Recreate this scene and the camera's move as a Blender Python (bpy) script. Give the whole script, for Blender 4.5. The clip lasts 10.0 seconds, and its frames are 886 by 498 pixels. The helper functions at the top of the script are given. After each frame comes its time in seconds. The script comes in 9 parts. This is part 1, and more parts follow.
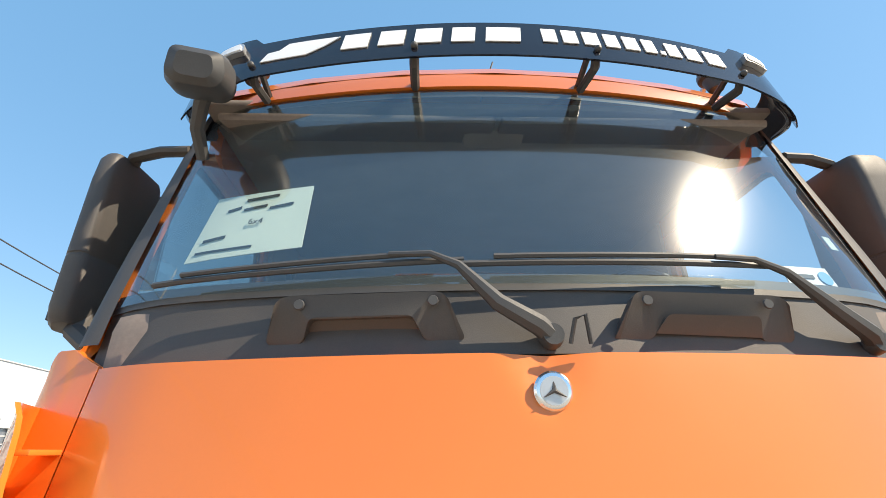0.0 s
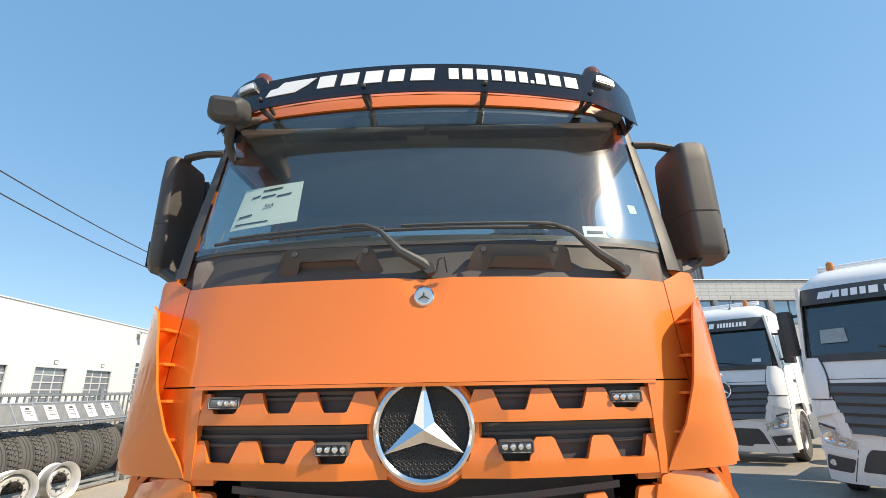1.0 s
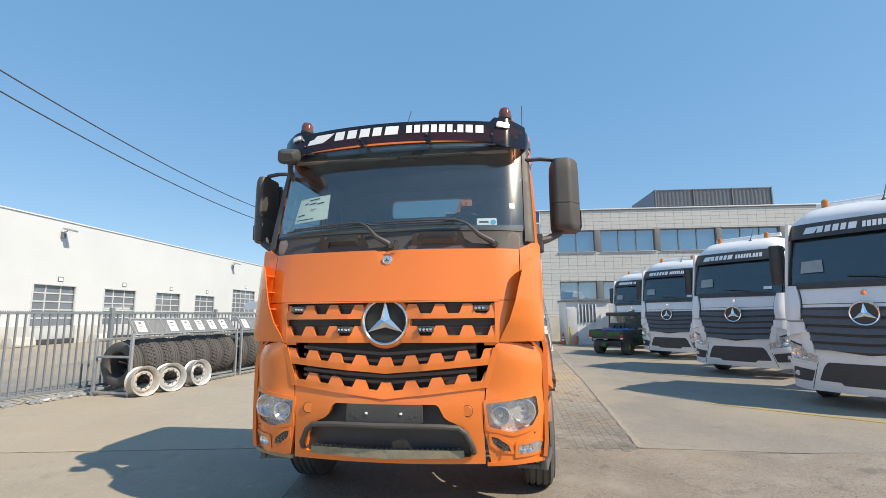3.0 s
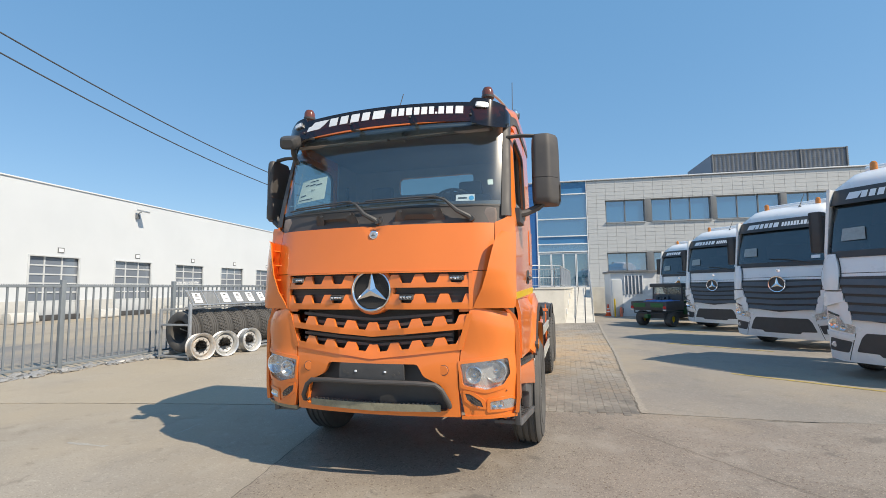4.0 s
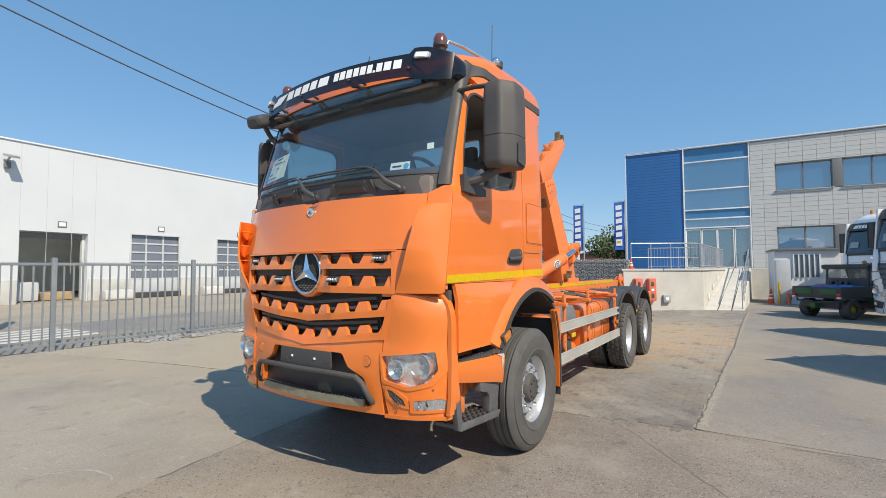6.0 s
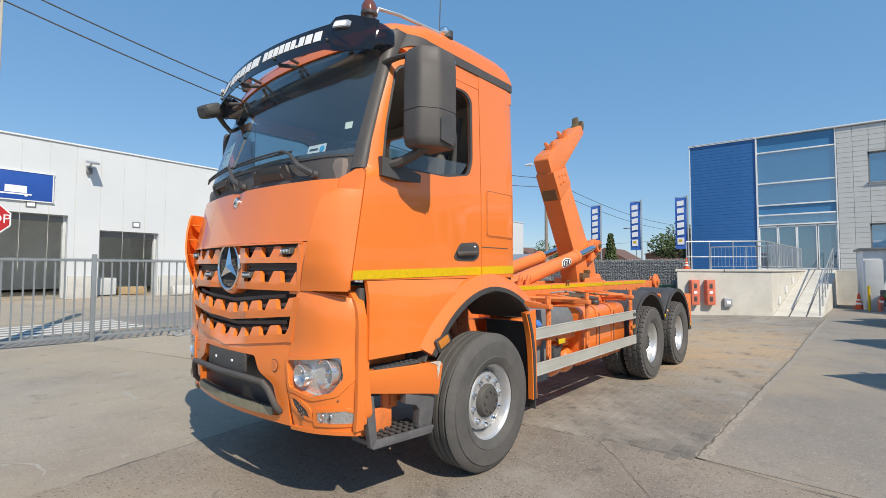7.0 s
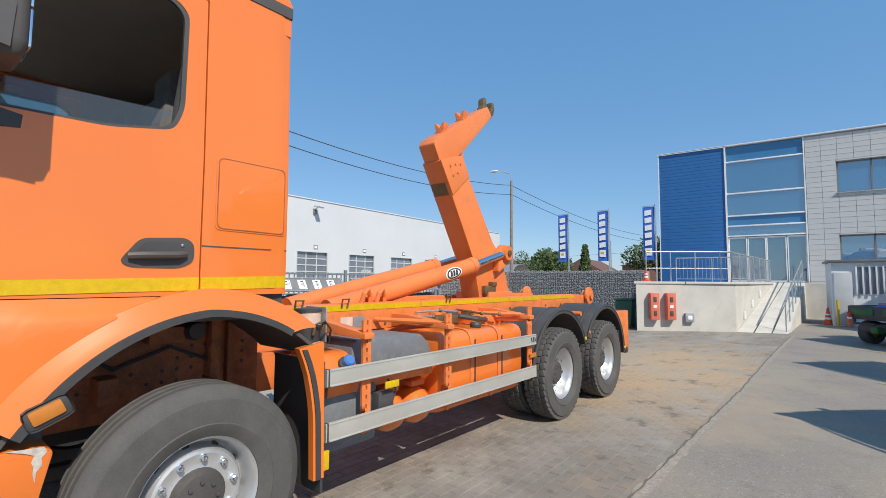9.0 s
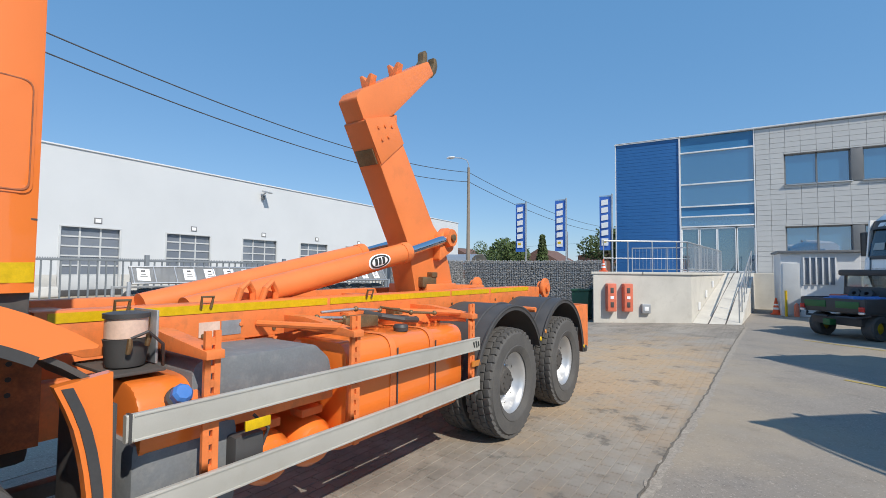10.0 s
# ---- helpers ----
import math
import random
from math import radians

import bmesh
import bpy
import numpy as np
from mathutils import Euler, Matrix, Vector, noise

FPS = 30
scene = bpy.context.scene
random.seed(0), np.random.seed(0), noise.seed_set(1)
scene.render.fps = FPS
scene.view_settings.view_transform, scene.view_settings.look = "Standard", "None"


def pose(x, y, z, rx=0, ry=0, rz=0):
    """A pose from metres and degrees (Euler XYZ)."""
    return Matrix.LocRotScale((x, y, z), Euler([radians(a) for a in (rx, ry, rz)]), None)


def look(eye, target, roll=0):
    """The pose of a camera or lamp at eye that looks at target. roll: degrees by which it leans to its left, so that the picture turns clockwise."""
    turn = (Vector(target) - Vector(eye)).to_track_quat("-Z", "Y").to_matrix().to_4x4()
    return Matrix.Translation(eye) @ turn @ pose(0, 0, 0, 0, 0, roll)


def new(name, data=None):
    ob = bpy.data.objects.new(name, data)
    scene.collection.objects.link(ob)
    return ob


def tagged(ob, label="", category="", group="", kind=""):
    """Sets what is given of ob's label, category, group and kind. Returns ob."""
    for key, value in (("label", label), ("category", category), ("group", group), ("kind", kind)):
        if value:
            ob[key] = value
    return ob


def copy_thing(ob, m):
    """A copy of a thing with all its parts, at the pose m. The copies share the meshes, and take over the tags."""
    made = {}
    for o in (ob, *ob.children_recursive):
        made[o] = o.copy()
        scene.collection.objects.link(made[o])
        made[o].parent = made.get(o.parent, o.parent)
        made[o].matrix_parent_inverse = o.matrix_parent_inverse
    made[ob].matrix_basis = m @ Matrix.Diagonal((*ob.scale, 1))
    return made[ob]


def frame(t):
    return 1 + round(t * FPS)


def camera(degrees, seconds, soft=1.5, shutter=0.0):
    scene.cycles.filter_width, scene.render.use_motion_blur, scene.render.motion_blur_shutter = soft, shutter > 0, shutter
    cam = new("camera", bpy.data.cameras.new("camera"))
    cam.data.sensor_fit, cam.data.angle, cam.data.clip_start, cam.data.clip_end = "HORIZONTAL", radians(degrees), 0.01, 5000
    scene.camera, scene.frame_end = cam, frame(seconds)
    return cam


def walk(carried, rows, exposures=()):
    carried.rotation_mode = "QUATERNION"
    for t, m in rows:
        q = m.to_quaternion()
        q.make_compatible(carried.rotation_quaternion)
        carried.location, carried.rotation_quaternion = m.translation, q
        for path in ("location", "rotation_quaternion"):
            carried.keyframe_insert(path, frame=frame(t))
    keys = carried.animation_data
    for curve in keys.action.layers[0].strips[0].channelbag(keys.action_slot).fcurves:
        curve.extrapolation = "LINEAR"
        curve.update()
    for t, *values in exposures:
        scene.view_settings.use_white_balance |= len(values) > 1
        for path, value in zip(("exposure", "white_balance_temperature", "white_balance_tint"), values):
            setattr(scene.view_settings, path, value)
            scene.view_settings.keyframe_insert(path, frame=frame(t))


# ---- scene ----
cam = camera(87.5, 10.0, 0.75)
PATH = [
    (0, (-0.344, -0.984, 2.033), (-0.118, 0.835, 2.832), -0.8),
    (0.5, (-0.192, -1.436, 1.902), (0.032, 0.426, 2.598), -1.3),
    (1, (-0.063, -1.852, 1.784), (0.083, 0.055, 2.367), -1.0),
    (1.5, (0.135, -2.363, 1.768), (0.211, -0.428, 2.268), -0.7),
    (2, (0.254, -2.914, 1.76), (0.245, -0.96, 2.185), -0.5),
    (2.5, (0.48, -3.351, 1.714), (0.427, -1.383, 2.066), -0.4),
    (3, (0.712, -3.693, 1.693), (0.57, -1.719, 1.978), -0.5),
    (3.2, (0.781, -3.81, 1.687), (0.585, -1.837, 1.951), -0.4),
    (3.75, (1.14, -3.945, 1.667), (0.824, -1.985, 1.868), -0.5),
    (4.3, (1.586, -3.831, 1.651), (1.149, -1.885, 1.792), -0.7),
    (4.5, (1.724, -3.706, 1.65), (1.228, -1.772, 1.774), -0.4),
    (5, (2.085, -3.47, 1.638), (1.411, -1.59, 1.745), -0.3),
    (5.2, (2.266, -3.374, 1.652), (1.519, -1.522, 1.757), -0.2),
    (6.3, (3.015, -2.592, 1.66), (1.97, -0.889, 1.742), -0.2),
    (6.5, (3.164, -2.418, 1.66), (2.071, -0.744, 1.737), -0.0),
    (7, (3.41, -1.92, 1.629), (2.211, -0.322, 1.718), 0.1),
    (7.5, (3.542, -1.469, 1.674), (2.254, 0.056, 1.799), 0.4),
    (8, (3.688, -0.993, 1.691), (2.409, 0.536, 1.853), 0.6),
    (8.5, (3.758, -0.469, 1.67), (2.535, 1.105, 1.829), 0.4),
    (9, (3.768, 0.122, 1.647), (2.622, 1.755, 1.782), 0.4),
    (9.5, (3.677, 0.723, 1.648), (2.651, 2.436, 1.747), 0.5),
    (10, (3.44, 1.184, 1.65), (2.438, 2.912, 1.743), 0.5),
]
EXPOSURES = [(0, 1.06, 8250), (0.5, 0.94, 8250), (1, 0.84, 8150), (2, 0.70, 7950), (3, 0.62, 7700), (5, 0.47, 7450), (7.5, 0.37, 7150), (10, 0.32, 6850)]
walk(cam, [(t, look(eye, target, roll)) for t, eye, target, roll in PATH], exposures=[(t, e, k, 10) for t, e, k in EXPOSURES])

# ---- light ----
SUN = Vector((0.645, -0.305, 0.70)).normalized()
world = bpy.data.worlds.new("world")
scene.world = world
world.use_nodes = True
wn = world.node_tree
sky = wn.nodes.new("ShaderNodeTexSky")
sky.sky_type, sky.sun_disc = "NISHITA", False
sky.sun_elevation, sky.sun_rotation = math.asin(SUN.z), math.atan2(SUN.x, SUN.y)
sky.air_density, sky.dust_density, sky.ozone_density = 1.0, 0.2, 2.0
wn.nodes["Background"].inputs["Strength"].default_value = 0.145
haze = wn.nodes.new("ShaderNodeMix")
haze.data_type = "RGBA"
haze.inputs[0].default_value, haze.inputs[7].default_value = 0.66, (0.46, 1.70, 3.65, 1)
wn.links.new(sky.outputs[0], haze.inputs[6])
wn.links.new(haze.outputs[2], wn.nodes["Background"].inputs["Color"])
sun = new("sun", bpy.data.lights.new("sun", "SUN"))
sun.data.energy, sun.data.angle, sun.data.color = 3.5, radians(0.53), (1.0, 0.95, 0.87)
sun.matrix_world = look(SUN * 50, (0, 0, 0))


# ---- materials ----
def node(tree, kind, **values):
    n = tree.nodes.new(kind)
    for key, v in values.items():
        n.inputs[key].default_value = v
    return n


def noise_tex(tree, vec, scale, detail=3.0, rough=0.55):
    n = node(tree, "ShaderNodeTexNoise", Scale=scale, Detail=detail, Roughness=rough)
    tree.links.new(vec, n.inputs["Vector"])
    return n.outputs["Fac"]


def ramp(tree, fac, stops):
    n = tree.nodes.new("ShaderNodeValToRGB")
    while len(n.color_ramp.elements) < len(stops):
        n.color_ramp.elements.new(0.5)
    for e, (p, c) in zip(n.color_ramp.elements, stops):
        e.position, e.color = p, (*c[:3], 1)
    tree.links.new(fac, n.inputs["Fac"])
    return n.outputs["Color"]


def mixed(tree, fac, a, b, mode="MIX"):
    n = tree.nodes.new("ShaderNodeMix")
    n.data_type, n.blend_type = "RGBA", mode
    for sock, v in ((n.inputs[0], fac), (n.inputs[6], a), (n.inputs[7], b)):
        if isinstance(v, (int, float)):
            sock.default_value = v
        elif isinstance(v, tuple):
            sock.default_value = (*v[:3], 1)
        else:
            tree.links.new(v, sock)
    return n.outputs[2]


def mat(name, col, rough=0.5, metal=0.0, var=0.12, scale=2.5, fine=70.0, bump=0.03, coat=0.0, dirt=None, amount=0.0, island=0.0, spec=0.5):
    """A painted, plastic, stone or metal surface with broad stains, fine grain and, where given, dirt."""
    m = bpy.data.materials.new(name)
    m.use_nodes = True
    t = m.node_tree
    b = t.nodes["Principled BSDF"]
    co = t.nodes.new("ShaderNodeTexCoord").outputs["Object"]
    broad, grain = noise_tex(t, co, scale, 4), noise_tex(t, co, fine, 2)
    lo, hi = tuple(c * (1 - var) for c in col), tuple(min(1, c * (1 + var)) for c in col)
    c = ramp(t, broad, [(0.3, lo), (0.7, hi)])
    c = mixed(t, 0.35 * min(1, var * 6), c, ramp(t, grain, [(0.35, lo), (0.65, hi)]))
    if island:
        rnd = t.nodes.new("ShaderNodeObjectInfo").outputs["Random"]
        isl = t.nodes.new("ShaderNodeNewGeometry").outputs["Random Per Island"]
        c = mixed(t, island, c, ramp(t, isl, [(0.0, lo), (1.0, hi)]), "MULTIPLY")
        c = mixed(t, island, c, ramp(t, rnd, [(0.0, (0.7, 0.7, 0.7)), (1.0, (1.0, 1.0, 1.0))]), "MULTIPLY")
    if dirt:
        c = mixed(t, ramp(t, noise_tex(t, co, scale * 2.3, 6, 0.65), [(0.62 - amount * 0.4, (0, 0, 0)), (0.78, (amount * 1.5,) * 3)]), c, dirt)
    t.links.new(c, b.inputs["Base Color"])
    t.links.new(ramp(t, broad, [(0.3, (max(0.02, rough * 0.85),) * 3), (0.7, (min(1, rough * 1.15),) * 3)]), b.inputs["Roughness"])
    b.inputs["Metallic"].default_value = metal
    b.inputs["Coat Weight"].default_value = coat
    b.inputs["Coat Roughness"].default_value = 0.04
    b.inputs["Specular IOR Level"].default_value = spec
    if bump:
        bm_ = node(t, "ShaderNodeBump", Strength=bump, Distance=0.01)
        t.links.new(grain, bm_.inputs["Height"])
        t.links.new(bm_.outputs[0], b.inputs["Normal"])
    return m


def pane(name, tint, see, rough=0.02, body=(0.02, 0.03, 0.035), base=0.04, bloom=0.0):
    """A thin glass pane: tinted see-through with a diffuse body tone, a mirror gloss that grows at glancing angles and,
    where given, a wide gloss like lens bloom.
    """
    m = bpy.data.materials.new(name)
    m.use_nodes = True
    t = m.node_tree
    t.nodes.remove(t.nodes["Principled BSDF"])
    clear = node(t, "ShaderNodeBsdfTransparent", Color=(*tint, 1))
    dark = node(t, "ShaderNodeBsdfDiffuse", Color=(*body, 1))
    gloss = node(t, "ShaderNodeBsdfGlossy", Roughness=rough)
    facing_ = node(t, "ShaderNodeLayerWeight", Blend=0.5)
    power = node(t, "ShaderNodeMath")
    power.operation = "POWER"
    power.inputs[1].default_value = 4.0
    scale = node(t, "ShaderNodeMath")
    scale.operation = "MULTIPLY_ADD"
    scale.inputs[1].default_value, scale.inputs[2].default_value = 1 - base, base
    t.links.new(facing_.outputs["Facing"], power.inputs[0])
    t.links.new(power.outputs[0], scale.inputs[0])
    a, b = node(t, "ShaderNodeMixShader", Fac=see), t.nodes.new("ShaderNodeMixShader")
    t.links.new(dark.outputs[0], a.inputs[1])
    t.links.new(clear.outputs[0], a.inputs[2])
    t.links.new(scale.outputs[0], b.inputs[0])
    t.links.new(a.outputs[0], b.inputs[1])
    t.links.new(gloss.outputs[0], b.inputs[2])
    if bloom:
        # Rougher second gloss spreads the sun's glint like lens bloom.
        bloom_gloss = node(t, "ShaderNodeBsdfGlossy", Roughness=0.15)
        c = node(t, "ShaderNodeMixShader", Fac=bloom)
        t.links.new(b.outputs[0], c.inputs[1])
        t.links.new(bloom_gloss.outputs[0], c.inputs[2])
        b = c
    t.links.new(b.outputs[0], t.nodes["Material Output"].inputs["Surface"])
    return m


ORANGE = mat("orange_paint", (0.84, 0.205, 0.034), 0.35, var=0.05, scale=1.2, fine=140, bump=0.006, coat=0.85, spec=0.4)
ORANGE_FRAME = mat("orange_frame_paint", (0.80, 0.215, 0.06), 0.5, var=0.1, scale=4, bump=0.05, dirt=(0.2, 0.1, 0.055), amount=0.32)
ORANGE_BOOM = mat("orange_boom_paint", (0.80, 0.22, 0.06), 0.45, var=0.08, scale=2, bump=0.03, dirt=(0.3, 0.12, 0.05), amount=0.15, coat=0.1)
RUST = mat("worn_steel", (0.22, 0.16, 0.09), 0.55, 0.6, var=0.3, scale=12, dirt=(0.3, 0.14, 0.05), amount=0.4, bump=0.15)
BLACK = mat("black_plastic", (0.062, 0.061, 0.062), 0.55, var=0.2, scale=6, fine=300, bump=0.05)
GREY_PLASTIC = mat("grey_plastic", (0.075, 0.068, 0.065), 0.6, var=0.15, scale=5, fine=320, bump=0.06, dirt=(0.14, 0.12, 0.10), amount=0.12)
STEP_GREY = mat("step_plastic", (0.10, 0.10, 0.104), 0.5, var=0.2, scale=7, fine=200, bump=0.06, dirt=(0.24, 0.22, 0.2), amount=0.25)
DARK = mat("dark_recess", (0.075, 0.07, 0.066), 0.7, var=0.2)
VISOR = pane("smoked_visor", (0.42, 0.28, 0.22), 0.45, 0.06, body=(0.016, 0.02, 0.032))
BEACON = mat("brown_beacon_lens", (0.16, 0.05, 0.03), 0.12, var=0.1, scale=20, coat=0.5)
RUBBER = mat("tyre_rubber", (0.085, 0.082, 0.08), 0.8, var=0.2, scale=5, fine=120, bump=0.1, dirt=(0.12, 0.113, 0.10), amount=0.45)
TRIM_RUBBER = mat("rubber_trim", (0.05, 0.05, 0.052), 0.7, var=0.15, scale=9, bump=0.06)
CHROME = mat("chrome", (0.82, 0.83, 0.85), 0.12, 1.0, var=0.04, bump=0.0)
SILVER = mat("silver_rim", (0.58, 0.585, 0.59), 0.36, 0.6, var=0.08, scale=7, bump=0.02, dirt=(0.3, 0.27, 0.23), amount=0.15)
LAMP_SILVER = mat("lamp_silver", (0.66, 0.68, 0.70), 0.26, 0.5, var=0.06, scale=20, bump=0.0)
LAMP_BOWL = mat("lamp_bowl", (0.80, 0.81, 0.82), 0.2, 0.85, var=0.05, scale=30, bump=0.0)
# Frame orange darkened in its colour for the wheel arch's shade, with blotchy dirt.
SHADE_ORANGE = mat("shade_darkened_orange", (0.46, 0.14, 0.055), 0.65, var=0.3, scale=5, bump=0.1, dirt=(0.09, 0.06, 0.04), amount=0.5)
ALU = mat("brushed_aluminium", (0.56, 0.55, 0.50), 0.5, 0.4, var=0.06, scale=3, fine=160, bump=0.03, dirt=(0.42, 0.38, 0.3), amount=0.2)
GALV = mat("galvanised_steel", (0.44, 0.46, 0.48), 0.45, 0.6, var=0.14, scale=9, bump=0.03)
FENCE_PAINT = mat("grey_fence_paint", (0.19, 0.215, 0.235), 0.5, var=0.1, scale=5, bump=0.02)
SKID = mat("skid_plate", (0.3, 0.28, 0.2), 0.5, 0.4, var=0.14, scale=8, dirt=(0.12, 0.1, 0.07), amount=0.4)
YELLOW = mat("yellow_reflective_tape", (0.66, 0.43, 0.006), 0.4, var=0.14, scale=30, fine=180, bump=0.05, dirt=(0.42, 0.28, 0.04), amount=0.15)
AMBER = mat("amber_lens", (0.55, 0.19, 0.03), 0.15, var=0.08, scale=30, coat=0.4)
RED_LENS = mat("red_lens", (0.5, 0.02, 0.02), 0.2, var=0.08)
# The blue diffuse body is painted in for reflected sky.
GLASS = pane("windscreen_glass", (0.64, 0.76, 0.78), 0.93, 0.02, (0.2, 0.32, 0.42), 0.12, 0.045)
SIDE_GLASS = pane("side_glass", (0.75, 0.8, 0.78), 0.92, 0.01, (0.3, 0.31, 0.32), 0.06)
LENS = pane("clear_lens", (0.97, 0.97, 0.97), 0.98, 0.03)
MIRROR = mat("mirror_glass", (0.8, 0.82, 0.84), 0.02, 1.0, var=0.01, bump=0.0)
INTERIOR = mat("cab_interior", (0.22, 0.18, 0.16), 0.75, var=0.15, scale=5, bump=0.05)
INTERIOR_LIGHT = mat("cab_trim_grey", (0.36, 0.31, 0.28), 0.75, var=0.1, scale=5, bump=0.05)
SEAT_CLOTH = mat("seat_cloth", (0.12, 0.112, 0.11), 0.9, var=0.25, scale=14, bump=0.12)
PAPER = mat("paper_sheet", (0.78, 0.84, 0.76), 0.7, var=0.03, scale=4, bump=0.0)
PAPER_WHITE = mat("white_label", (0.85, 0.86, 0.88), 0.6, var=0.03, bump=0.0)
INK = mat("dark_ink", (0.03, 0.035, 0.035), 0.7, var=0.05, bump=0.0)
PRIMER = mat("bare_scuff", (0.52, 0.47, 0.42), 0.7, var=0.25, scale=30)
CYAN = mat("cyan_ink", (0.05, 0.42, 0.78), 0.6, var=0.04, bump=0.0)
WHITE_VINYL = mat("white_vinyl", (0.82, 0.83, 0.84), 0.5, var=0.03, bump=0.0)
WHITE_PAINT = mat("white_truck_paint", (0.85, 0.85, 0.85), 0.3, var=0.03, scale=1.5, bump=0.004, coat=0.5, dirt=(0.6, 0.6, 0.58), amount=0.05)
TANK_GREY = mat("grey_box", (0.17, 0.185, 0.2), 0.65, var=0.14, scale=6, bump=0.06, dirt=(0.32, 0.31, 0.29), amount=0.3)
BLUE_CAP = mat("blue_cap", (0.06, 0.2, 0.55), 0.45, var=0.1, scale=20)
FLUID = mat("cloudy_reservoir", (0.72, 0.52, 0.42), 0.4, var=0.15, scale=9, coat=0.2)


# ---- mesh tools ----
def grid_faces(bm, rows, close_u=False):
    for a, b in zip(rows, rows[1:]):
        n = len(a)
        for i in range(n if close_u else n - 1):
            j = (i + 1) % n
            if len({a[i], a[j], b[j], b[i]}) == 4:
                bm.faces.new((a[i], a[j], b[j], b[i]))


def angles_of(poly, c):
    return [math.atan2(p[1] - c[1], p[0] - c[0]) % math.tau for p in poly]


def star_loop(poly, c, angles):
    out = []
    for a in angles:
        d = (math.cos(a), math.sin(a))
        best = 0.0
        for p, q in zip(poly, poly[1:] + poly[:1]):
            ex, ey = q[0] - p[0], q[1] - p[1]
            det = d[0] * -ey + d[1] * ex
            if abs(det) < 1e-12:
                continue
            rx, ry = p[0] - c[0], p[1] - c[1]
            s, u = (rx * -ey + ry * ex) / det, (d[0] * ry - d[1] * rx) / det
            if s > 0 and -1e-6 <= u <= 1 + 1e-6:
                best = max(best, s)
        out.append((c[0] + d[0] * best, c[1] + d[1] * best))
    return out


def ring(bm, outer, inner, f, thick, steps=3, n=20, c=None):
    """A plate with a hole on the surface f(u, v, depth)."""
    c = c or (sum(p[0] for p in inner) / len(inner), sum(p[1] for p in inner) / len(inner))
    raw = sorted(set(round(a, 4) for a in angles_of(outer, c) + angles_of(inner, c) + [math.tau * i / n for i in range(n)]))
    lo, li = star_loop(outer, c, raw), star_loop(inner, c, raw)
    sides = []
    for d in (0.0, thick):
        rows = []
        for s in range(steps + 1):
            k = s / steps
            rows.append([bm.verts.new(f(p[0] + (q[0] - p[0]) * k, p[1] + (q[1] - p[1]) * k, d)) for p, q in zip(li, lo)])
        grid_faces(bm, rows, True)
        sides.append(rows)
    grid_faces(bm, [sides[0][0], sides[1][0]], True)
    grid_faces(bm, [sides[0][-1], sides[1][-1]], True)


def patch(bm, outer, f, thick, steps=3, n=20, c=None):
    """A plate without a hole on the surface f(u, v, depth)."""
    c = c or (sum(p[0] for p in outer) / len(outer), sum(p[1] for p in outer) / len(outer))
    raw = sorted(set(round(a, 4) for a in angles_of(outer, c) + [math.tau * i / n for i in range(n)]))
    lo = star_loop(outer, c, raw)
    rims = []
    for d in (0.0, thick):
        mid = bm.verts.new(f(c[0], c[1], d))
        rows = [[bm.verts.new(f(c[0] + (q[0] - c[0]) * s / steps, c[1] + (q[1] - c[1]) * s / steps, d)) for q in lo] for s in range(1, steps + 1)]
        for i in range(len(lo)):
            bm.faces.new((mid, rows[0][i], rows[0][(i + 1) % len(lo)]))
        grid_faces(bm, rows, True)
        rims.append(rows[-1])
    grid_faces(bm, rims, True)


def strip(bm, us, lo, hi, f, thick, nv=4):
    """A band between the curves lo(u) and hi(u) on the surface f(u, v, depth)."""
    sheets = []
    for d in (0.0, thick):
        rows = [[bm.verts.new(f(u, lo(u) + (hi(u) - lo(u)) * j / nv, d)) for u in us] for j in range(nv + 1)]
        grid_faces(bm, rows)
        sheets.append(rows)
    a, b = sheets
    grid_faces(bm, [a[0], b[0]])
    grid_faces(bm, [a[-1], b[-1]])
    grid_faces(bm, [[r[0] for r in a], [r[0] for r in b]])
    grid_faces(bm, [[r[-1] for r in a], [r[-1] for r in b]])


def rpoly(pts, r, k=4):
    """A polygon with its corners rounded."""
    out = []
    for i, p in enumerate(pts):
        a, b = Vector(pts[i - 1]), Vector(pts[(i + 1) % len(pts)])
        p = Vector(p)
        ra = min(r, (a - p).length * 0.45)
        rb = min(r, (b - p).length * 0.45)
        s, e = p + (a - p).normalized() * ra, p + (b - p).normalized() * rb
        for j in range(k + 1):
            t = j / k
            q = s * (1 - t) ** 2 + p * 2 * t * (1 - t) + e * t * t
            out.append((q.x, q.y))
    return out


def add_box(bm, c, s, bev=0.0, m=None):
    r = bmesh.ops.create_cube(bm, size=1.0)["verts"]
    for v in r:
        v.co = Vector((v.co.x * s[0], v.co.y * s[1], v.co.z * s[2]))
    if bev:
        edges = list({e for v in r for e in v.link_edges})
        g = bmesh.ops.bevel(bm, geom=edges, offset=bev, segments=2, affect="EDGES", profile=0.6)
        r = list({v for f in g["faces"] for v in f.verts} | {v for v in r if v.is_valid})
    for v in r:
        v.co = (m @ v.co if m else v.co) + Vector(c)
    return r


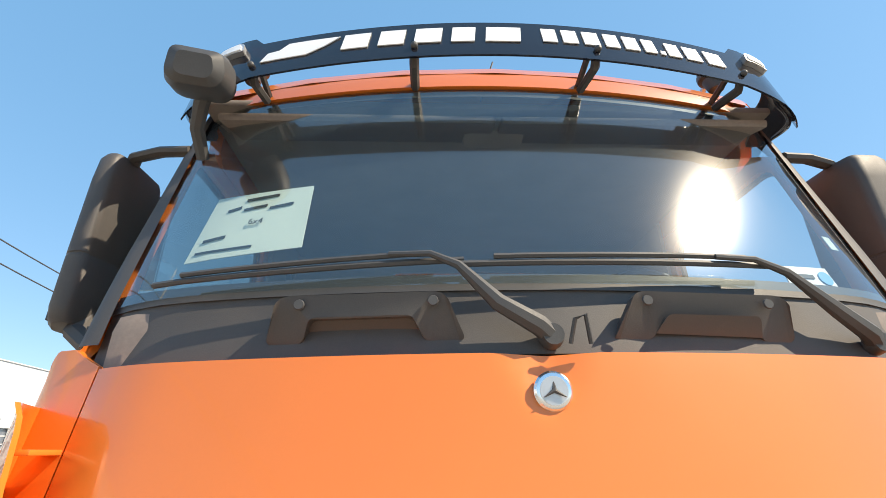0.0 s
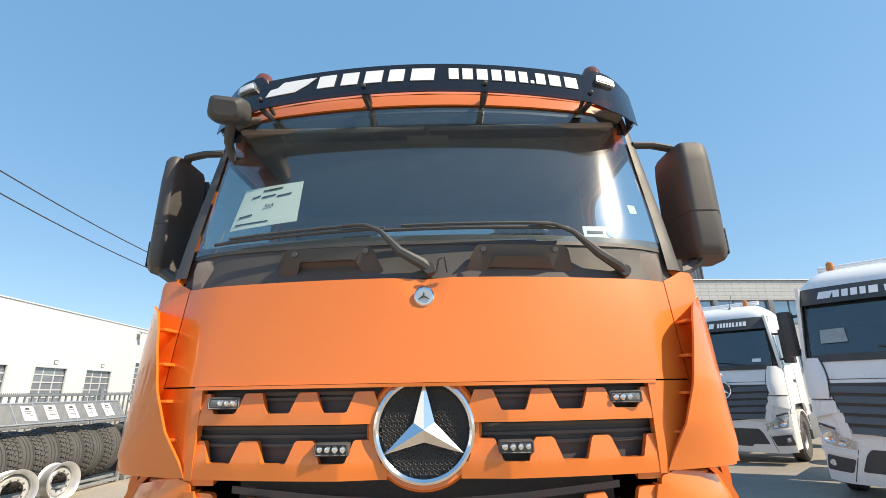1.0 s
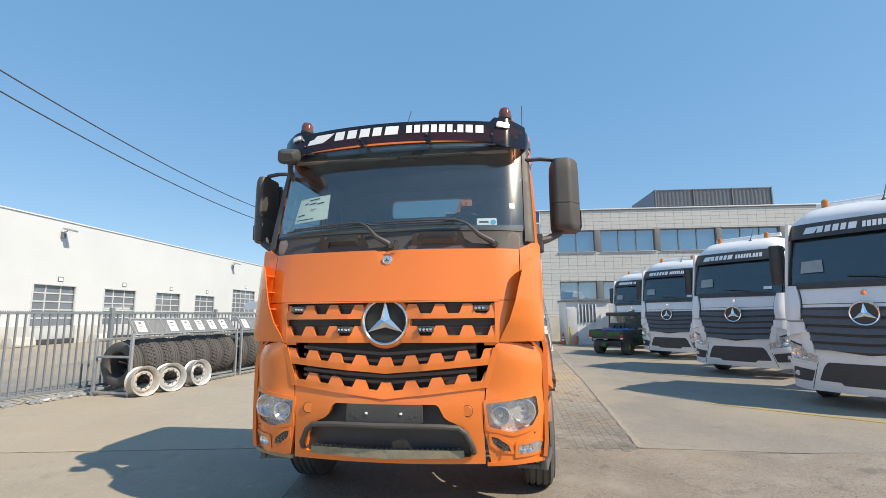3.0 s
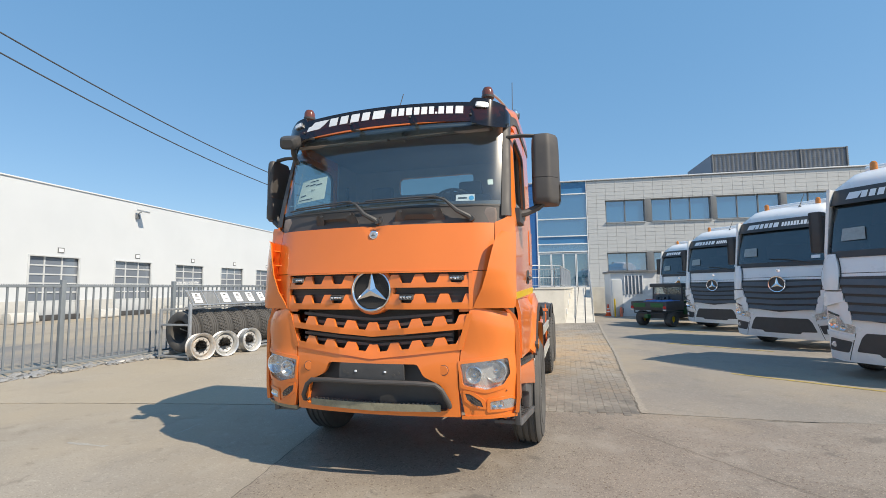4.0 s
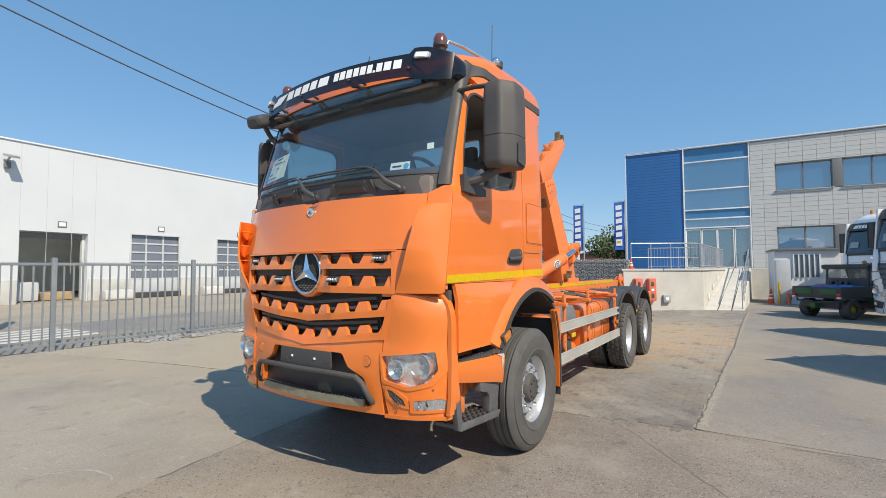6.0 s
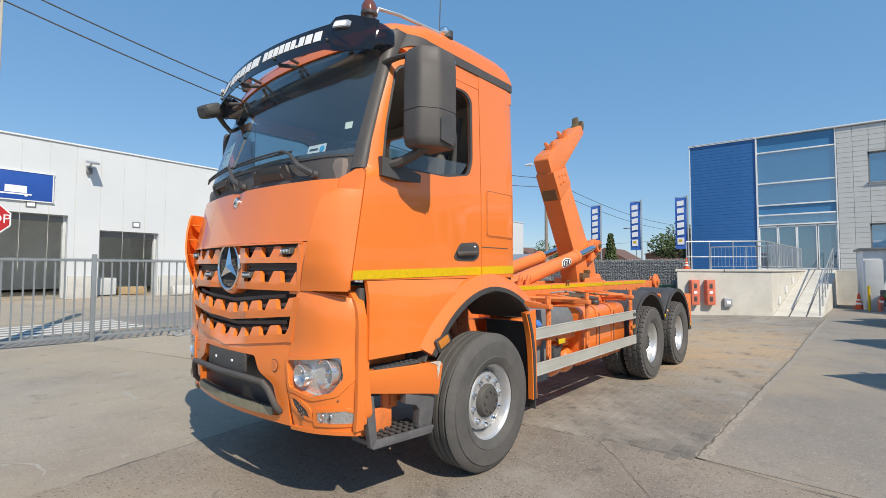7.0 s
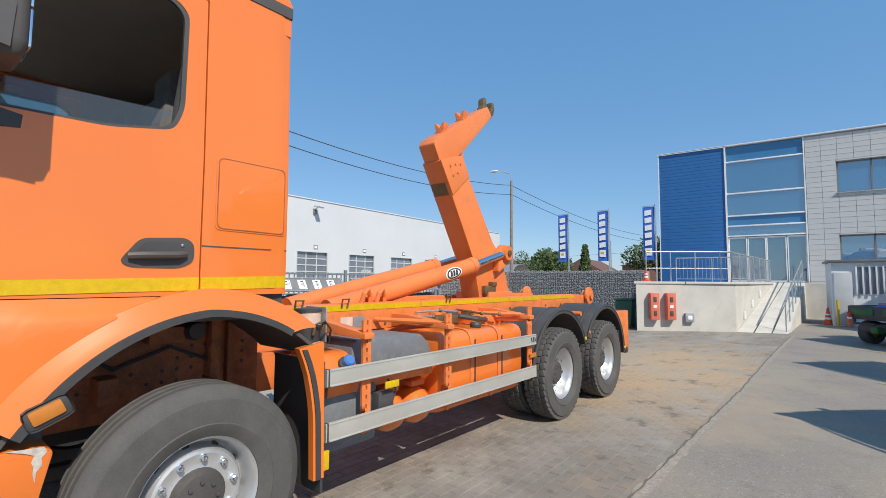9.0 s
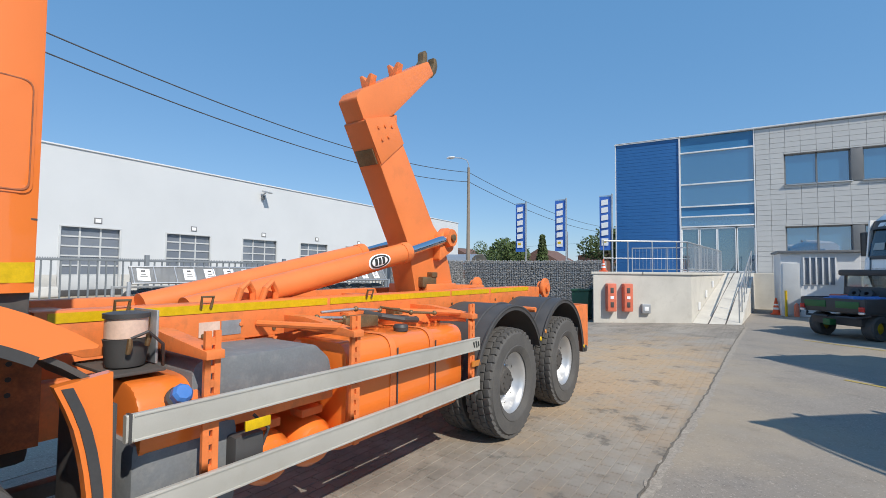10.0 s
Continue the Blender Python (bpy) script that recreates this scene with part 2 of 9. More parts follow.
def add_prism(bm, poly, axis, a, b, bev=0.0):
    """The outline poly (in the two other axes, in order) drawn out along axis from a to b."""
    def at(p, h):
        return {"x": (h, p[0], p[1]), "y": (p[0], h, p[1]), "z": (p[0], p[1], h)}[axis]
    lo, hi = [bm.verts.new(at(p, a)) for p in poly], [bm.verts.new(at(p, b)) for p in poly]
    faces = [bm.faces.new(lo), bm.faces.new(hi[::-1])]
    for i in range(len(poly)):
        j = (i + 1) % len(poly)
        faces.append(bm.faces.new((lo[i], lo[j], hi[j], hi[i])))
    if bev:
        bmesh.ops.recalc_face_normals(bm, faces=faces)
        bmesh.ops.bevel(bm, geom=list({e for f in faces for e in f.edges}), offset=bev, segments=2, affect="EDGES", profile=0.6)


def add_tube(bm, pts, r, n=8, closed=False, flat=1.0):
    """A round bar along pts; flat squeezes it."""
    pts = [Vector(p) for p in pts]
    rows, up = [], None
    for i, p in enumerate(pts):
        a = pts[i - 1] if i or closed else p
        b = pts[(i + 1) % len(pts)] if i < len(pts) - 1 or closed else p
        d = (b - a).normalized()
        if up is None:
            up = d.orthogonal().normalized() if abs(d.z) > 0.95 else Vector((0, 0, 1)).cross(d).normalized()
        up = (up - d * up.dot(d)).normalized()
        side = d.cross(up)
        rr = r[i] if isinstance(r, (list, tuple)) else r
        rows.append([bm.verts.new(p + (up * math.cos(math.tau * k / n) + side * math.sin(math.tau * k / n) * flat) * rr) for k in range(n)])
    if closed:
        rows.append(rows[0])
    grid_faces(bm, rows, True)
    if not closed:
        bm.faces.new(rows[0][::-1])
        bm.faces.new(rows[-1])


def add_lathe(bm, prof, m, n=32, close=False):
    """The outline prof of (radius, height) turned round m's z axis."""
    rows = [[bm.verts.new(m @ Vector((r * math.cos(math.tau * k / n), r * math.sin(math.tau * k / n), h))) for k in range(n)] for r, h in prof]
    if close:
        rows.append(rows[0])
    grid_faces(bm, rows, True)
    if not close:
        for row, flip in ((rows[0], True), (rows[-1], False)):
            bm.faces.new(row[::-1] if flip else row)


def add_ball(bm, c, r, seg=16, rings=10):
    rr = r if isinstance(r, tuple) else (r, r, r)
    bmesh.ops.create_uvsphere(bm, u_segments=seg, v_segments=rings, radius=1.0, matrix=Matrix.Translation(c) @ Matrix.Diagonal((*rr, 1)))


def as_mesh(name, bm, material, smooth):
    bmesh.ops.remove_doubles(bm, verts=bm.verts[:], dist=1e-5)
    bmesh.ops.recalc_face_normals(bm, faces=bm.faces[:])
    me = bpy.data.meshes.new(name)
    bm.to_mesh(me)
    bm.free()
    me.materials.append(material)
    if smooth:
        me.polygons.foreach_set("use_smooth", [True] * len(me.polygons))
        me.set_sharp_from_angle(angle=radians(smooth if smooth > 1 else 32))
    return me


def part(name, bm, material, parent, label="", smooth=32):
    """One mesh under a thing or under a part of it."""
    ob = new(name, as_mesh(name, bm, material, smooth))
    ob.parent = parent
    if label:
        tagged(ob, label)
    return ob


def thing(name, bm, material, label, category, group="", kind="", m=None, smooth=32):
    ob = tagged(new(name, as_mesh(name, bm, material, smooth)), label, category, group, kind)
    if m:
        ob.matrix_world = m
    return ob


def empty(name, m, label, category, group="", kind=""):
    ob = tagged(new(name), label, category, group, kind)
    ob.matrix_world = m
    return ob


def make(fn, *args, **kw):
    bm = bmesh.new()
    fn(bm, *args, **kw)
    return bm


def boxes(*specs):
    bm = bmesh.new()
    for s in specs:
        add_box(bm, *s)
    return bm


def tubes(*specs):
    bm = bmesh.new()
    for s in specs:
        add_tube(bm, *s)
    return bm


def span(a, b, n):
    return [a + (b - a) * i / n for i in range(n + 1)]


ALONG_X = Matrix.Rotation(radians(90), 4, "Y")


# ---- the setting ----
def concrete_mat(name, col, dark, scale, stain, crack=0.0):
    """Ground: broad patches, fine grit, darker stains and thin cracks."""
    m = mat(name, col, 0.85, var=0.10, scale=scale, fine=45, bump=0.12)
    t = m.node_tree
    b = t.nodes["Principled BSDF"]
    co = t.nodes.new("ShaderNodeTexCoord").outputs["Object"]
    c = b.inputs["Base Color"].links[0].from_socket
    c = mixed(t, ramp(t, noise_tex(t, co, 0.45, 7, 0.68), [(0.48, (0, 0, 0)), (0.72, (stain,) * 3)]), c, dark)
    c = mixed(t, ramp(t, noise_tex(t, co, 2.7, 8, 0.75), [(0.56, (0, 0, 0)), (0.66, (stain * 0.85,) * 3)]), c, tuple(x * 0.75 for x in dark))
    c = mixed(t, ramp(t, noise_tex(t, co, 9.0, 8, 0.7), [(0.58, (0, 0, 0)), (0.64, (0.5,) * 3)]), c, tuple(min(1, x * 1.35) for x in col))
    c = mixed(t, ramp(t, noise_tex(t, co, 62, 2, 0.5), [(0.62, (0, 0, 0)), (0.68, (0.75,) * 3)]), c, tuple(min(1, x * 1.6) for x in col))
    c = mixed(t, ramp(t, noise_tex(t, co, 48, 3, 0.6), [(0.57, (0, 0, 0)), (0.66, (0.6,) * 3)]), c, tuple(x * 0.7 for x in dark))
    c = mixed(t, ramp(t, noise_tex(t, co, 0.16, 5, 0.6), [(0.46, (0, 0, 0)), (0.62, (0.55,) * 3)]), c, (0.40, 0.325, 0.225))
    if crack:
        v = node(t, "ShaderNodeTexVoronoi", Scale=crack)
        v.feature = "DISTANCE_TO_EDGE"
        warp = t.nodes.new("ShaderNodeVectorMath")
        nz = node(t, "ShaderNodeTexNoise", Scale=1.5, Detail=5.0)
        t.links.new(co, nz.inputs["Vector"])
        t.links.new(co, warp.inputs[0])
        t.links.new(nz.outputs["Color"], warp.inputs[1])
        t.links.new(warp.outputs[0], v.inputs["Vector"])
        c = mixed(t, ramp(t, v.outputs["Distance"], [(0.0, (0.75,) * 3), (0.008, (0, 0, 0))]), c, tuple(x * 0.45 for x in dark))
    t.links.new(c, b.inputs["Base Color"])
    return m


CONCRETE = concrete_mat("yard_concrete", (0.34, 0.298, 0.245), (0.225, 0.195, 0.16), 0.8, 0.75)
ASPHALT = concrete_mat("yard_asphalt", (0.262, 0.234, 0.202), (0.20, 0.178, 0.153), 0.6, 0.6)
FAR_CONCRETE = concrete_mat("pale_concrete", (0.385, 0.335, 0.27), (0.28, 0.24, 0.19), 0.7, 0.5)


def coarse_mat():
    """Worn concrete with its stones laid bare."""
    m = concrete_mat("coarse_concrete", (0.245, 0.209, 0.175), (0.165, 0.14, 0.117), 0.7, 0.8)
    t = m.node_tree
    b = t.nodes["Principled BSDF"]
    c = b.inputs["Base Color"].links[0].from_socket
    co = t.nodes.new("ShaderNodeTexCoord").outputs["Object"]
    for size, cut, col in ((75.0, 0.13, (0.44, 0.38, 0.30)), (60.0, 0.13, (0.10, 0.075, 0.06)), (130.0, 0.2, (0.36, 0.30, 0.23)), (38.0, 0.09, (0.13, 0.09, 0.065))):
        v = node(t, "ShaderNodeTexVoronoi", Scale=size)
        t.links.new(co, v.inputs["Vector"])
        chosen = node(t, "ShaderNodeSeparateColor")
        t.links.new(v.outputs["Color"], chosen.inputs[0])
        near = ramp(t, v.outputs["Distance"], [(0.28, (1, 1, 1)), (0.42, (0, 0, 0))])
        pick = ramp(t, chosen.outputs[0], [(cut, (0.85, 0.85, 0.85)), (cut + 0.01, (0, 0, 0))])
        c = mixed(t, mixed(t, 1.0, near, pick, "MULTIPLY"), c, col)
    t.links.new(c, b.inputs["Base Color"])
    return m


COARSE = coarse_mat()
ROAD = concrete_mat("street_asphalt", (0.22, 0.21, 0.2), (0.16, 0.15, 0.14), 0.5, 0.5)
PAVER = mat("paving_brick", (0.35, 0.315, 0.272), 0.85, var=0.14, scale=0.9, fine=60, bump=0.12, dirt=(0.13, 0.118, 0.10), amount=0.55, island=0.22)


def sandy(m, sand, cover, stretch=(0.22, 0.10), centre=(-0.48, -1.0)):
    """Sand blown over the paving in a broad, ragged patch."""
    t = m.node_tree
    b = t.nodes["Principled BSDF"]
    c = b.inputs["Base Color"].links[0].from_socket
    co = t.nodes.new("ShaderNodeNewGeometry").outputs["Position"]
    far = node(t, "ShaderNodeVectorMath")
    far.operation = "MULTIPLY_ADD"
    far.inputs[1].default_value, far.inputs[2].default_value = (*stretch, 0.0), (*centre, 0.0)
    t.links.new(co, far.inputs[0])
    dist = node(t, "ShaderNodeVectorMath")
    dist.operation = "LENGTH"
    t.links.new(far.outputs[0], dist.inputs[0])
    ragged = node(t, "ShaderNodeMath")
    ragged.operation = "MULTIPLY_ADD"
    ragged.inputs[1].default_value = 0.9
    t.links.new(noise_tex(t, co, 0.9, 6, 0.65), ragged.inputs[0])
    t.links.new(dist.outputs["Value"], ragged.inputs[2])
    c = mixed(t, ramp(t, ragged.outputs[0], [(0.0, (cover,) * 3), (0.6, (cover,) * 3), (1.0, (0, 0, 0))]), c, sand)
    t.links.new(c, b.inputs["Base Color"])


sandy(PAVER, (0.15, 0.137, 0.12), 0.5, (0.26, 0.22), (-0.52, -0.88))
sandy(PAVER, (0.46, 0.33, 0.205), 0.9)
sandy(CONCRETE, (0.17, 0.138, 0.108), 0.5, (0.066, 0.09), (-0.38, 0.03))
sandy(ASPHALT, (0.42, 0.335, 0.23), 0.6)


def blotched(m, scale, lo, hi, col, amount):
    """Ragged stains spread over the ground."""
    t = m.node_tree
    b = t.nodes["Principled BSDF"]
    c = b.inputs["Base Color"].links[0].from_socket
    co = t.nodes.new("ShaderNodeNewGeometry").outputs["Position"]
    c = mixed(t, ramp(t, noise_tex(t, co, scale, 7, 0.68), [(lo, (0, 0, 0)), (hi, (amount,) * 3)]), c, col)
    t.links.new(c, b.inputs["Base Color"])


JOINT = mat("paving_joint", (0.225, 0.202, 0.172), 0.95, var=0.2, scale=8, bump=0.1)
sandy(JOINT, (0.42, 0.305, 0.19), 1.0)
for m in (PAVER, JOINT):
    blotched(m, 0.9, 0.46, 0.66, (0.37, 0.335, 0.285), 0.65)
    blotched(m, 2.1, 0.57, 0.64, (0.105, 0.095, 0.082), 0.6)
blotched(COARSE, 1.1, 0.5, 0.68, (0.36, 0.325, 0.28), 0.55)
blotched(COARSE, 1.7, 0.60, 0.66, (0.11, 0.097, 0.085), 0.55)
blotched(ASPHALT, 0.7, 0.5, 0.7, (0.31, 0.28, 0.24), 0.5)
blotched(CONCRETE, 1.4, 0.54, 0.7, (0.40, 0.36, 0.30), 0.45)
HALL_WHITE = mat("white_cladding", (0.60, 0.625, 0.645), 0.5, var=0.03, scale=0.4, bump=0.01)
HALL_BASE = mat("concrete_plinth", (0.52, 0.51, 0.48), 0.85, var=0.12, scale=2, bump=0.08)
HALL_DOOR = mat("sectional_door", (0.52, 0.54, 0.55), 0.5, var=0.06, scale=2)
# Body tones of these two panes hold sky reflection as flat colour.
DARK_GLASS = pane("door_glass", (0.25, 0.28, 0.33), 0.3, 0.05, body=(0.26, 0.30, 0.36), base=0.14)
OFFICE_GLASS = pane("office_glass", (0.4, 0.58, 0.68), 0.4, 0.02, body=(0.04, 0.20, 0.40), base=0.36)
OFFICE_TILE = mat("grey_facade_tile", (0.53, 0.535, 0.53), 0.55, var=0.05, scale=0.8, bump=0.02, island=0.12)
OFFICE_JOINT = mat("facade_joint", (0.34, 0.34, 0.34), 0.8, var=0.1)
BLUE_CLAD = mat("blue_cladding", (0.02, 0.125, 0.34), 0.42, var=0.08, scale=1.2, bump=0.01)
WHITE_FRAME = mat("white_frame", (0.72, 0.73, 0.74), 0.5, var=0.04)
BAND_BLUE = mat("blue_glazed_panel", (0.045, 0.18, 0.36), 0.2, var=0.05, scale=0.8, coat=0.3)
# Bluish body tone again stands in for reflections.
ENTRY_GLASS = pane("entrance_glass", (0.45, 0.62, 0.7), 0.5, 0.02, body=(0.07, 0.2, 0.3), base=0.3)
GREY_FRAME = mat("grey_window_frame", (0.16, 0.165, 0.17), 0.5, var=0.06)
RED_BOX = mat("red_cabinet", (0.68, 0.17, 0.10), 0.45, var=0.08, scale=6)
FLAG_BLUE = mat("blue_banner", (0.03, 0.13, 0.48), 0.7, var=0.08, scale=3)
SIGN_BLUE = mat("blue_board", (0.015, 0.08, 0.36), 0.45, var=0.05)
SCREEN_GREY = mat("screen_grey", (0.16, 0.19, 0.24), 0.6, var=0.1, scale=2)
STOP_RED = mat("stop_red", (0.5, 0.02, 0.025), 0.4, var=0.05)
GREEN = mat("green_panel", (0.018, 0.13, 0.04), 0.45, var=0.1)
BIN_GREEN = mat("dark_green_bin", (0.02, 0.09, 0.05), 0.5, var=0.1)
CONE_ORANGE = mat("cone_orange", (0.7, 0.10, 0.03), 0.6, var=0.1)
STONE = mat("gabion_stone", (0.46, 0.46, 0.46), 0.85, var=0.25, scale=6, bump=0.2, island=0.7)
POLE = mat("pole_concrete", (0.46, 0.43, 0.38), 0.85, var=0.12, scale=3, bump=0.08)
CROSSING_WHITE = mat("crossing_paint", (0.62, 0.61, 0.58), 0.85, var=0.12, scale=6, dirt=(0.42, 0.40, 0.36), amount=0.4)
SCUFF = mat("chalky_scuff", (0.40, 0.375, 0.335), 0.9, var=0.15, scale=9, bump=0.02, dirt=(0.30, 0.27, 0.225), amount=0.6)
LINE_YELLOW = mat("yellow_road_paint", (0.45, 0.33, 0.07), 0.8, var=0.2, scale=5, dirt=(0.25, 0.22, 0.15), amount=0.6)
FOIL = mat("crumpled_foil", (0.27, 0.27, 0.27), 0.4, var=0.25, scale=8, bump=0.1)
LEAF = mat("foliage", (0.19, 0.26, 0.10), 0.7, var=0.4, scale=1.5, bump=0.0, island=0.8)
BARK = mat("bark", (0.12, 0.09, 0.06), 0.9, var=0.2, scale=6, bump=0.2)
ROOF_TILE = mat("roof_tile", (0.16, 0.09, 0.07), 0.8, var=0.2, scale=3)
BRICK_FAR = mat("far_brick", (0.26, 0.13, 0.09), 0.85, var=0.15, scale=3)
CARDBOARD = mat("cardboard", (0.42, 0.30, 0.17), 0.8, var=0.12, scale=4)
RAMP_CONCRETE = mat("smooth_concrete", (0.56, 0.54, 0.49), 0.8, var=0.10, scale=1.6, fine=50, bump=0.08, dirt=(0.38, 0.35, 0.30), amount=0.25)

# ground sheet
bm = bmesh.new()
bmesh.ops.create_grid(bm, x_segments=8, y_segments=8, size=600)
thing("ground", bm, CONCRETE, "worn sandy concrete yard with stains and cracks", "ground", kind="structure", smooth=0)


def slab(name, poly, z, material, label, category):
    bm = bmesh.new()
    add_prism(bm, poly, "z", z - 0.05, z)
    return thing(name, bm, material, label, category, kind="structure", smooth=0)


slab("yard_asphalt", [(2.74, 2.66), (4.7, 2.5), (60, 4.2), (60, 30.7), (4.9, 30.7), (4.31, 18.2), (3.81, 13.4), (3.37, 8.55), (3.03, 5.5)], 0.008, ASPHALT, "smooth grey tarred yard surface", "pavement")
slab("coarse_field", [(-0.75, -14), (14, -14), (14, 3.4), (9.0, 2.98), (5.7, 2.58), (4.7, 2.48), (3.51, 2.46), (2.94, 2.6), (2.71, 2.64), (0.3, 2.48), (-1.27, 2.38), (-1.13, 0.4), (-1.0, -0.8)], 0.005, COARSE, "coarse worn concrete with bare stones", "pavement")
slab("pale_field", [(-9.2, 1.45), (-6.9, 1.88), (-5.4, 2.11), (-4.0, 2.26), (-2.58, 2.41), (-1.3, 2.55), (-1.3, 8.0), (-3.0, 8.1), (-6.0, 21.9), (-9.2, 21.9)], 0.004, FAR_CONCRETE, "pale sandy concrete field", "pavement")
slab("street", [(-15, -120), (-9.2, -120), (-9.4, 30), (-9.4, 160), (-15, 160)], 0.006, ROAD, "grey asphalt street behind the fence", "road")
slab("paved_strip", [(0.6, 2.55), (2.71, 2.66), (3.01, 5.5), (3.35, 8.55), (3.79, 13.4), (4.29, 18.2), (4.4, 22), (-6, 22), (-3, 8)], 0.006, JOINT, "strip of grey paving bricks", "pavement")


# old markings, cracks and covers in the yard
def crack_line(pts, w, name, material, label, z=0.0125):
    """A thin ragged strip on the ground."""
    rnd = random.Random(len(pts) * 7 + int(w * 1000))
    bm = bmesh.new()
    rows = [[], []]
    for (x0, y0), (x1, y1) in zip(pts, pts[1:]):
        d = Vector((x1 - x0, y1 - y0))
        n = max(2, int(d.length / 0.09))
        side_ = Vector((-d.y, d.x)).normalized()
        for i in range(n):
            p = Vector((x0, y0)) + d * i / n + side_ * rnd.uniform(-0.012, 0.012)
            ww = w * rnd.uniform(0.35, 1.0)
            rows[0].append(bm.verts.new((*(p + side_ * ww), z)))
            rows[1].append(bm.verts.new((*(p - side_ * ww), z)))
    grid_faces(bm, rows)
    return thing(name, bm, material, label, "crack", kind="structure", smooth=0)


CRACK = mat("crack_dirt", (0.15, 0.13, 0.105), 0.95, var=0.3, scale=14)
CRUMBLE = mat("crumbled_joint", (0.34, 0.30, 0.25), 0.95, var=0.3, scale=22, fine=60, bump=0.3, dirt=(0.16, 0.14, 0.115), amount=0.4)
crack_line([(2.76, 2.66), (3.06, 5.5), (3.40, 8.55), (3.84, 13.4), (4.34, 18.2)], 0.07, "joint_edge", CRUMBLE, "crumbled pale edge along the paving joint", 0.0108)
crack_line([(2.72, 2.66), (3.02, 5.5), (3.36, 8.55), (3.8, 13.4), (4.3, 18.2)], 0.013, "joint_crack", CRACK, "ragged open joint along the paving", 0.0118)
crack_line([(-2.0, 2.3), (0.3, 2.5), (1.67, 2.56), (2.71, 2.66), (2.94, 2.62), (3.51, 2.48), (4.7, 2.5), (5.7, 2.6), (9.0, 3.0), (16, 3.6)], 0.007, "joint_crack", CRACK, "dark joint between two concrete fields", 0.0095)
crack_line([(1.5, 3.0), (2.18, 2.23), (2.57, 1.65), (2.9, 1.21), (3.14, 0.86), (3.9, -0.2)], 0.0035, "joint_crack", CRACK, "fine wandering crack", 0.0075)
crack_line([(-1.27, 2.4), (-1.2, 1.4), (-1.12, 0.4), (-1.02, -0.75)], 0.007, "joint_crack", CRACK, "fine wandering crack", 0.0065)
crack_line([(-6.9, 1.88), (-5.4, 2.11), (-4.0, 2.26), (-2.58, 2.41), (-1.3, 2.55)], 0.006, "joint_crack", CRACK, "fine wandering crack", 0.0055)


def paint_line(pts, w, material, label):
    bm = bmesh.new()
    for (x0, y0), (x1, y1) in zip(pts, pts[1:]):
        d = Vector((x1 - x0, y1 - y0))
        q = Vector((-d.y, d.x)).normalized() * w / 2
        vs = [bm.verts.new((x + k * q.x, y + k * q.y, 0.0135)) for x, y, k in ((x0, y0, 1), (x1, y1, 1), (x1, y1, -1), (x0, y0, -1))]
        bm.faces.new(vs)
    return thing("painted_line", bm, material, label, "marking", kind="structure", smooth=0)


crack_line([(-3.78, 0.52), (-3.45, 0.50), (-3.11, 0.48)], 0.035, "painted_line", SCUFF, "worn white dash on the concrete", 0.002)
for pts, w in (([(-1.95, -1.17), (-1.93, -1.05), (-1.8, -0.89), (-1.65, -0.8), (-1.43, -0.8), (-1.23, -0.85)], 0.014), ([(-2.8, 0.98), (-2.78, 1.5)], 0.012)):
    crack_line(pts, w, "painted_line", SCUFF, "faint white scuff on the concrete", 0.002)
paint_line([(5.0, 5.75), (6.9, 4.2), (9.5, 2.0)], 0.09, LINE_YELLOW, "worn yellow bay line")
paint_line([(5.2, 10.6), (7.2, 9.0)], 0.09, LINE_YELLOW, "worn yellow bay line")
paint_line([(5.4, 15.6), (7.4, 14.0)], 0.09, LINE_YELLOW, "worn yellow bay line")
for i in range(5):
    paint_line([(-11.4 - 0.6 * i, -1.6), (-11.4 - 0.6 * i, 3.64)], 0.34, CROSSING_WHITE, "white bar of a street crossing")


# ---- the white hall across the street ----
HX, HALL_TOP = -28.16, 8.5
hall = empty("warehouse_hall", Matrix(), "long white clad warehouse hall with sectional doors", "building")
DOORS = [(2.2, 5.95, 4.55), (7.4, 10.5, 3.85)] + [(12.75 + 5.85 * i, 15.95 + 5.95 * i, 3.98) for i in range(6)] + [(49.3, 55.0, 5.0)]
bm = bmesh.new()
last = -60.0
for a, b, h in DOORS:
    add_box(bm, (HX - 0.15, (last + a) / 2, HALL_TOP / 2), (0.3, a - last, HALL_TOP))
    add_box(bm, (HX - 0.15, (a + b) / 2, (HALL_TOP + h) / 2), (0.3, b - a, HALL_TOP - h))
    last = b
add_box(bm, (HX - 0.15, (last + 60) / 2, HALL_TOP / 2), (0.3, 60 - last, HALL_TOP))
for y in (59.85, -59.85):
    add_box(bm, (HX - 20, y, HALL_TOP / 2), (39.4, 0.3, HALL_TOP))
add_box(bm, (HX - 40, 0, HALL_TOP / 2), (0.3, 120, HALL_TOP))
part("wall", bm, HALL_WHITE, hall, "", 0)
part("roof", boxes(((HX - 20, 0, HALL_TOP - 0.12), (39.9, 119.4, 0.2))), HALL_BASE, hall)
part("roof_edge", boxes(((HX - 0.12, 0, HALL_TOP + 0.03), (0.4, 120.2, 0.08), 0.01)), WHITE_FRAME, hall)
part("interior_wall", boxes(((HX - 11, 0, 4.2), (0.2, 119, 8))), HALL_DOOR, hall)
part("interior_floor", boxes(((HX - 5.6, 0, 0.02), (10.6, 119, 0.04))), ASPHALT, hall)
for i in range(46):
    y = -29.4 + 1.15 * i
    part("wall_seam", boxes(((HX + 0.002, y, 5.0), (0.006, 0.018, 6.9))), HALL_BASE, hall) if y < 12 else None
bm_last = -60.0
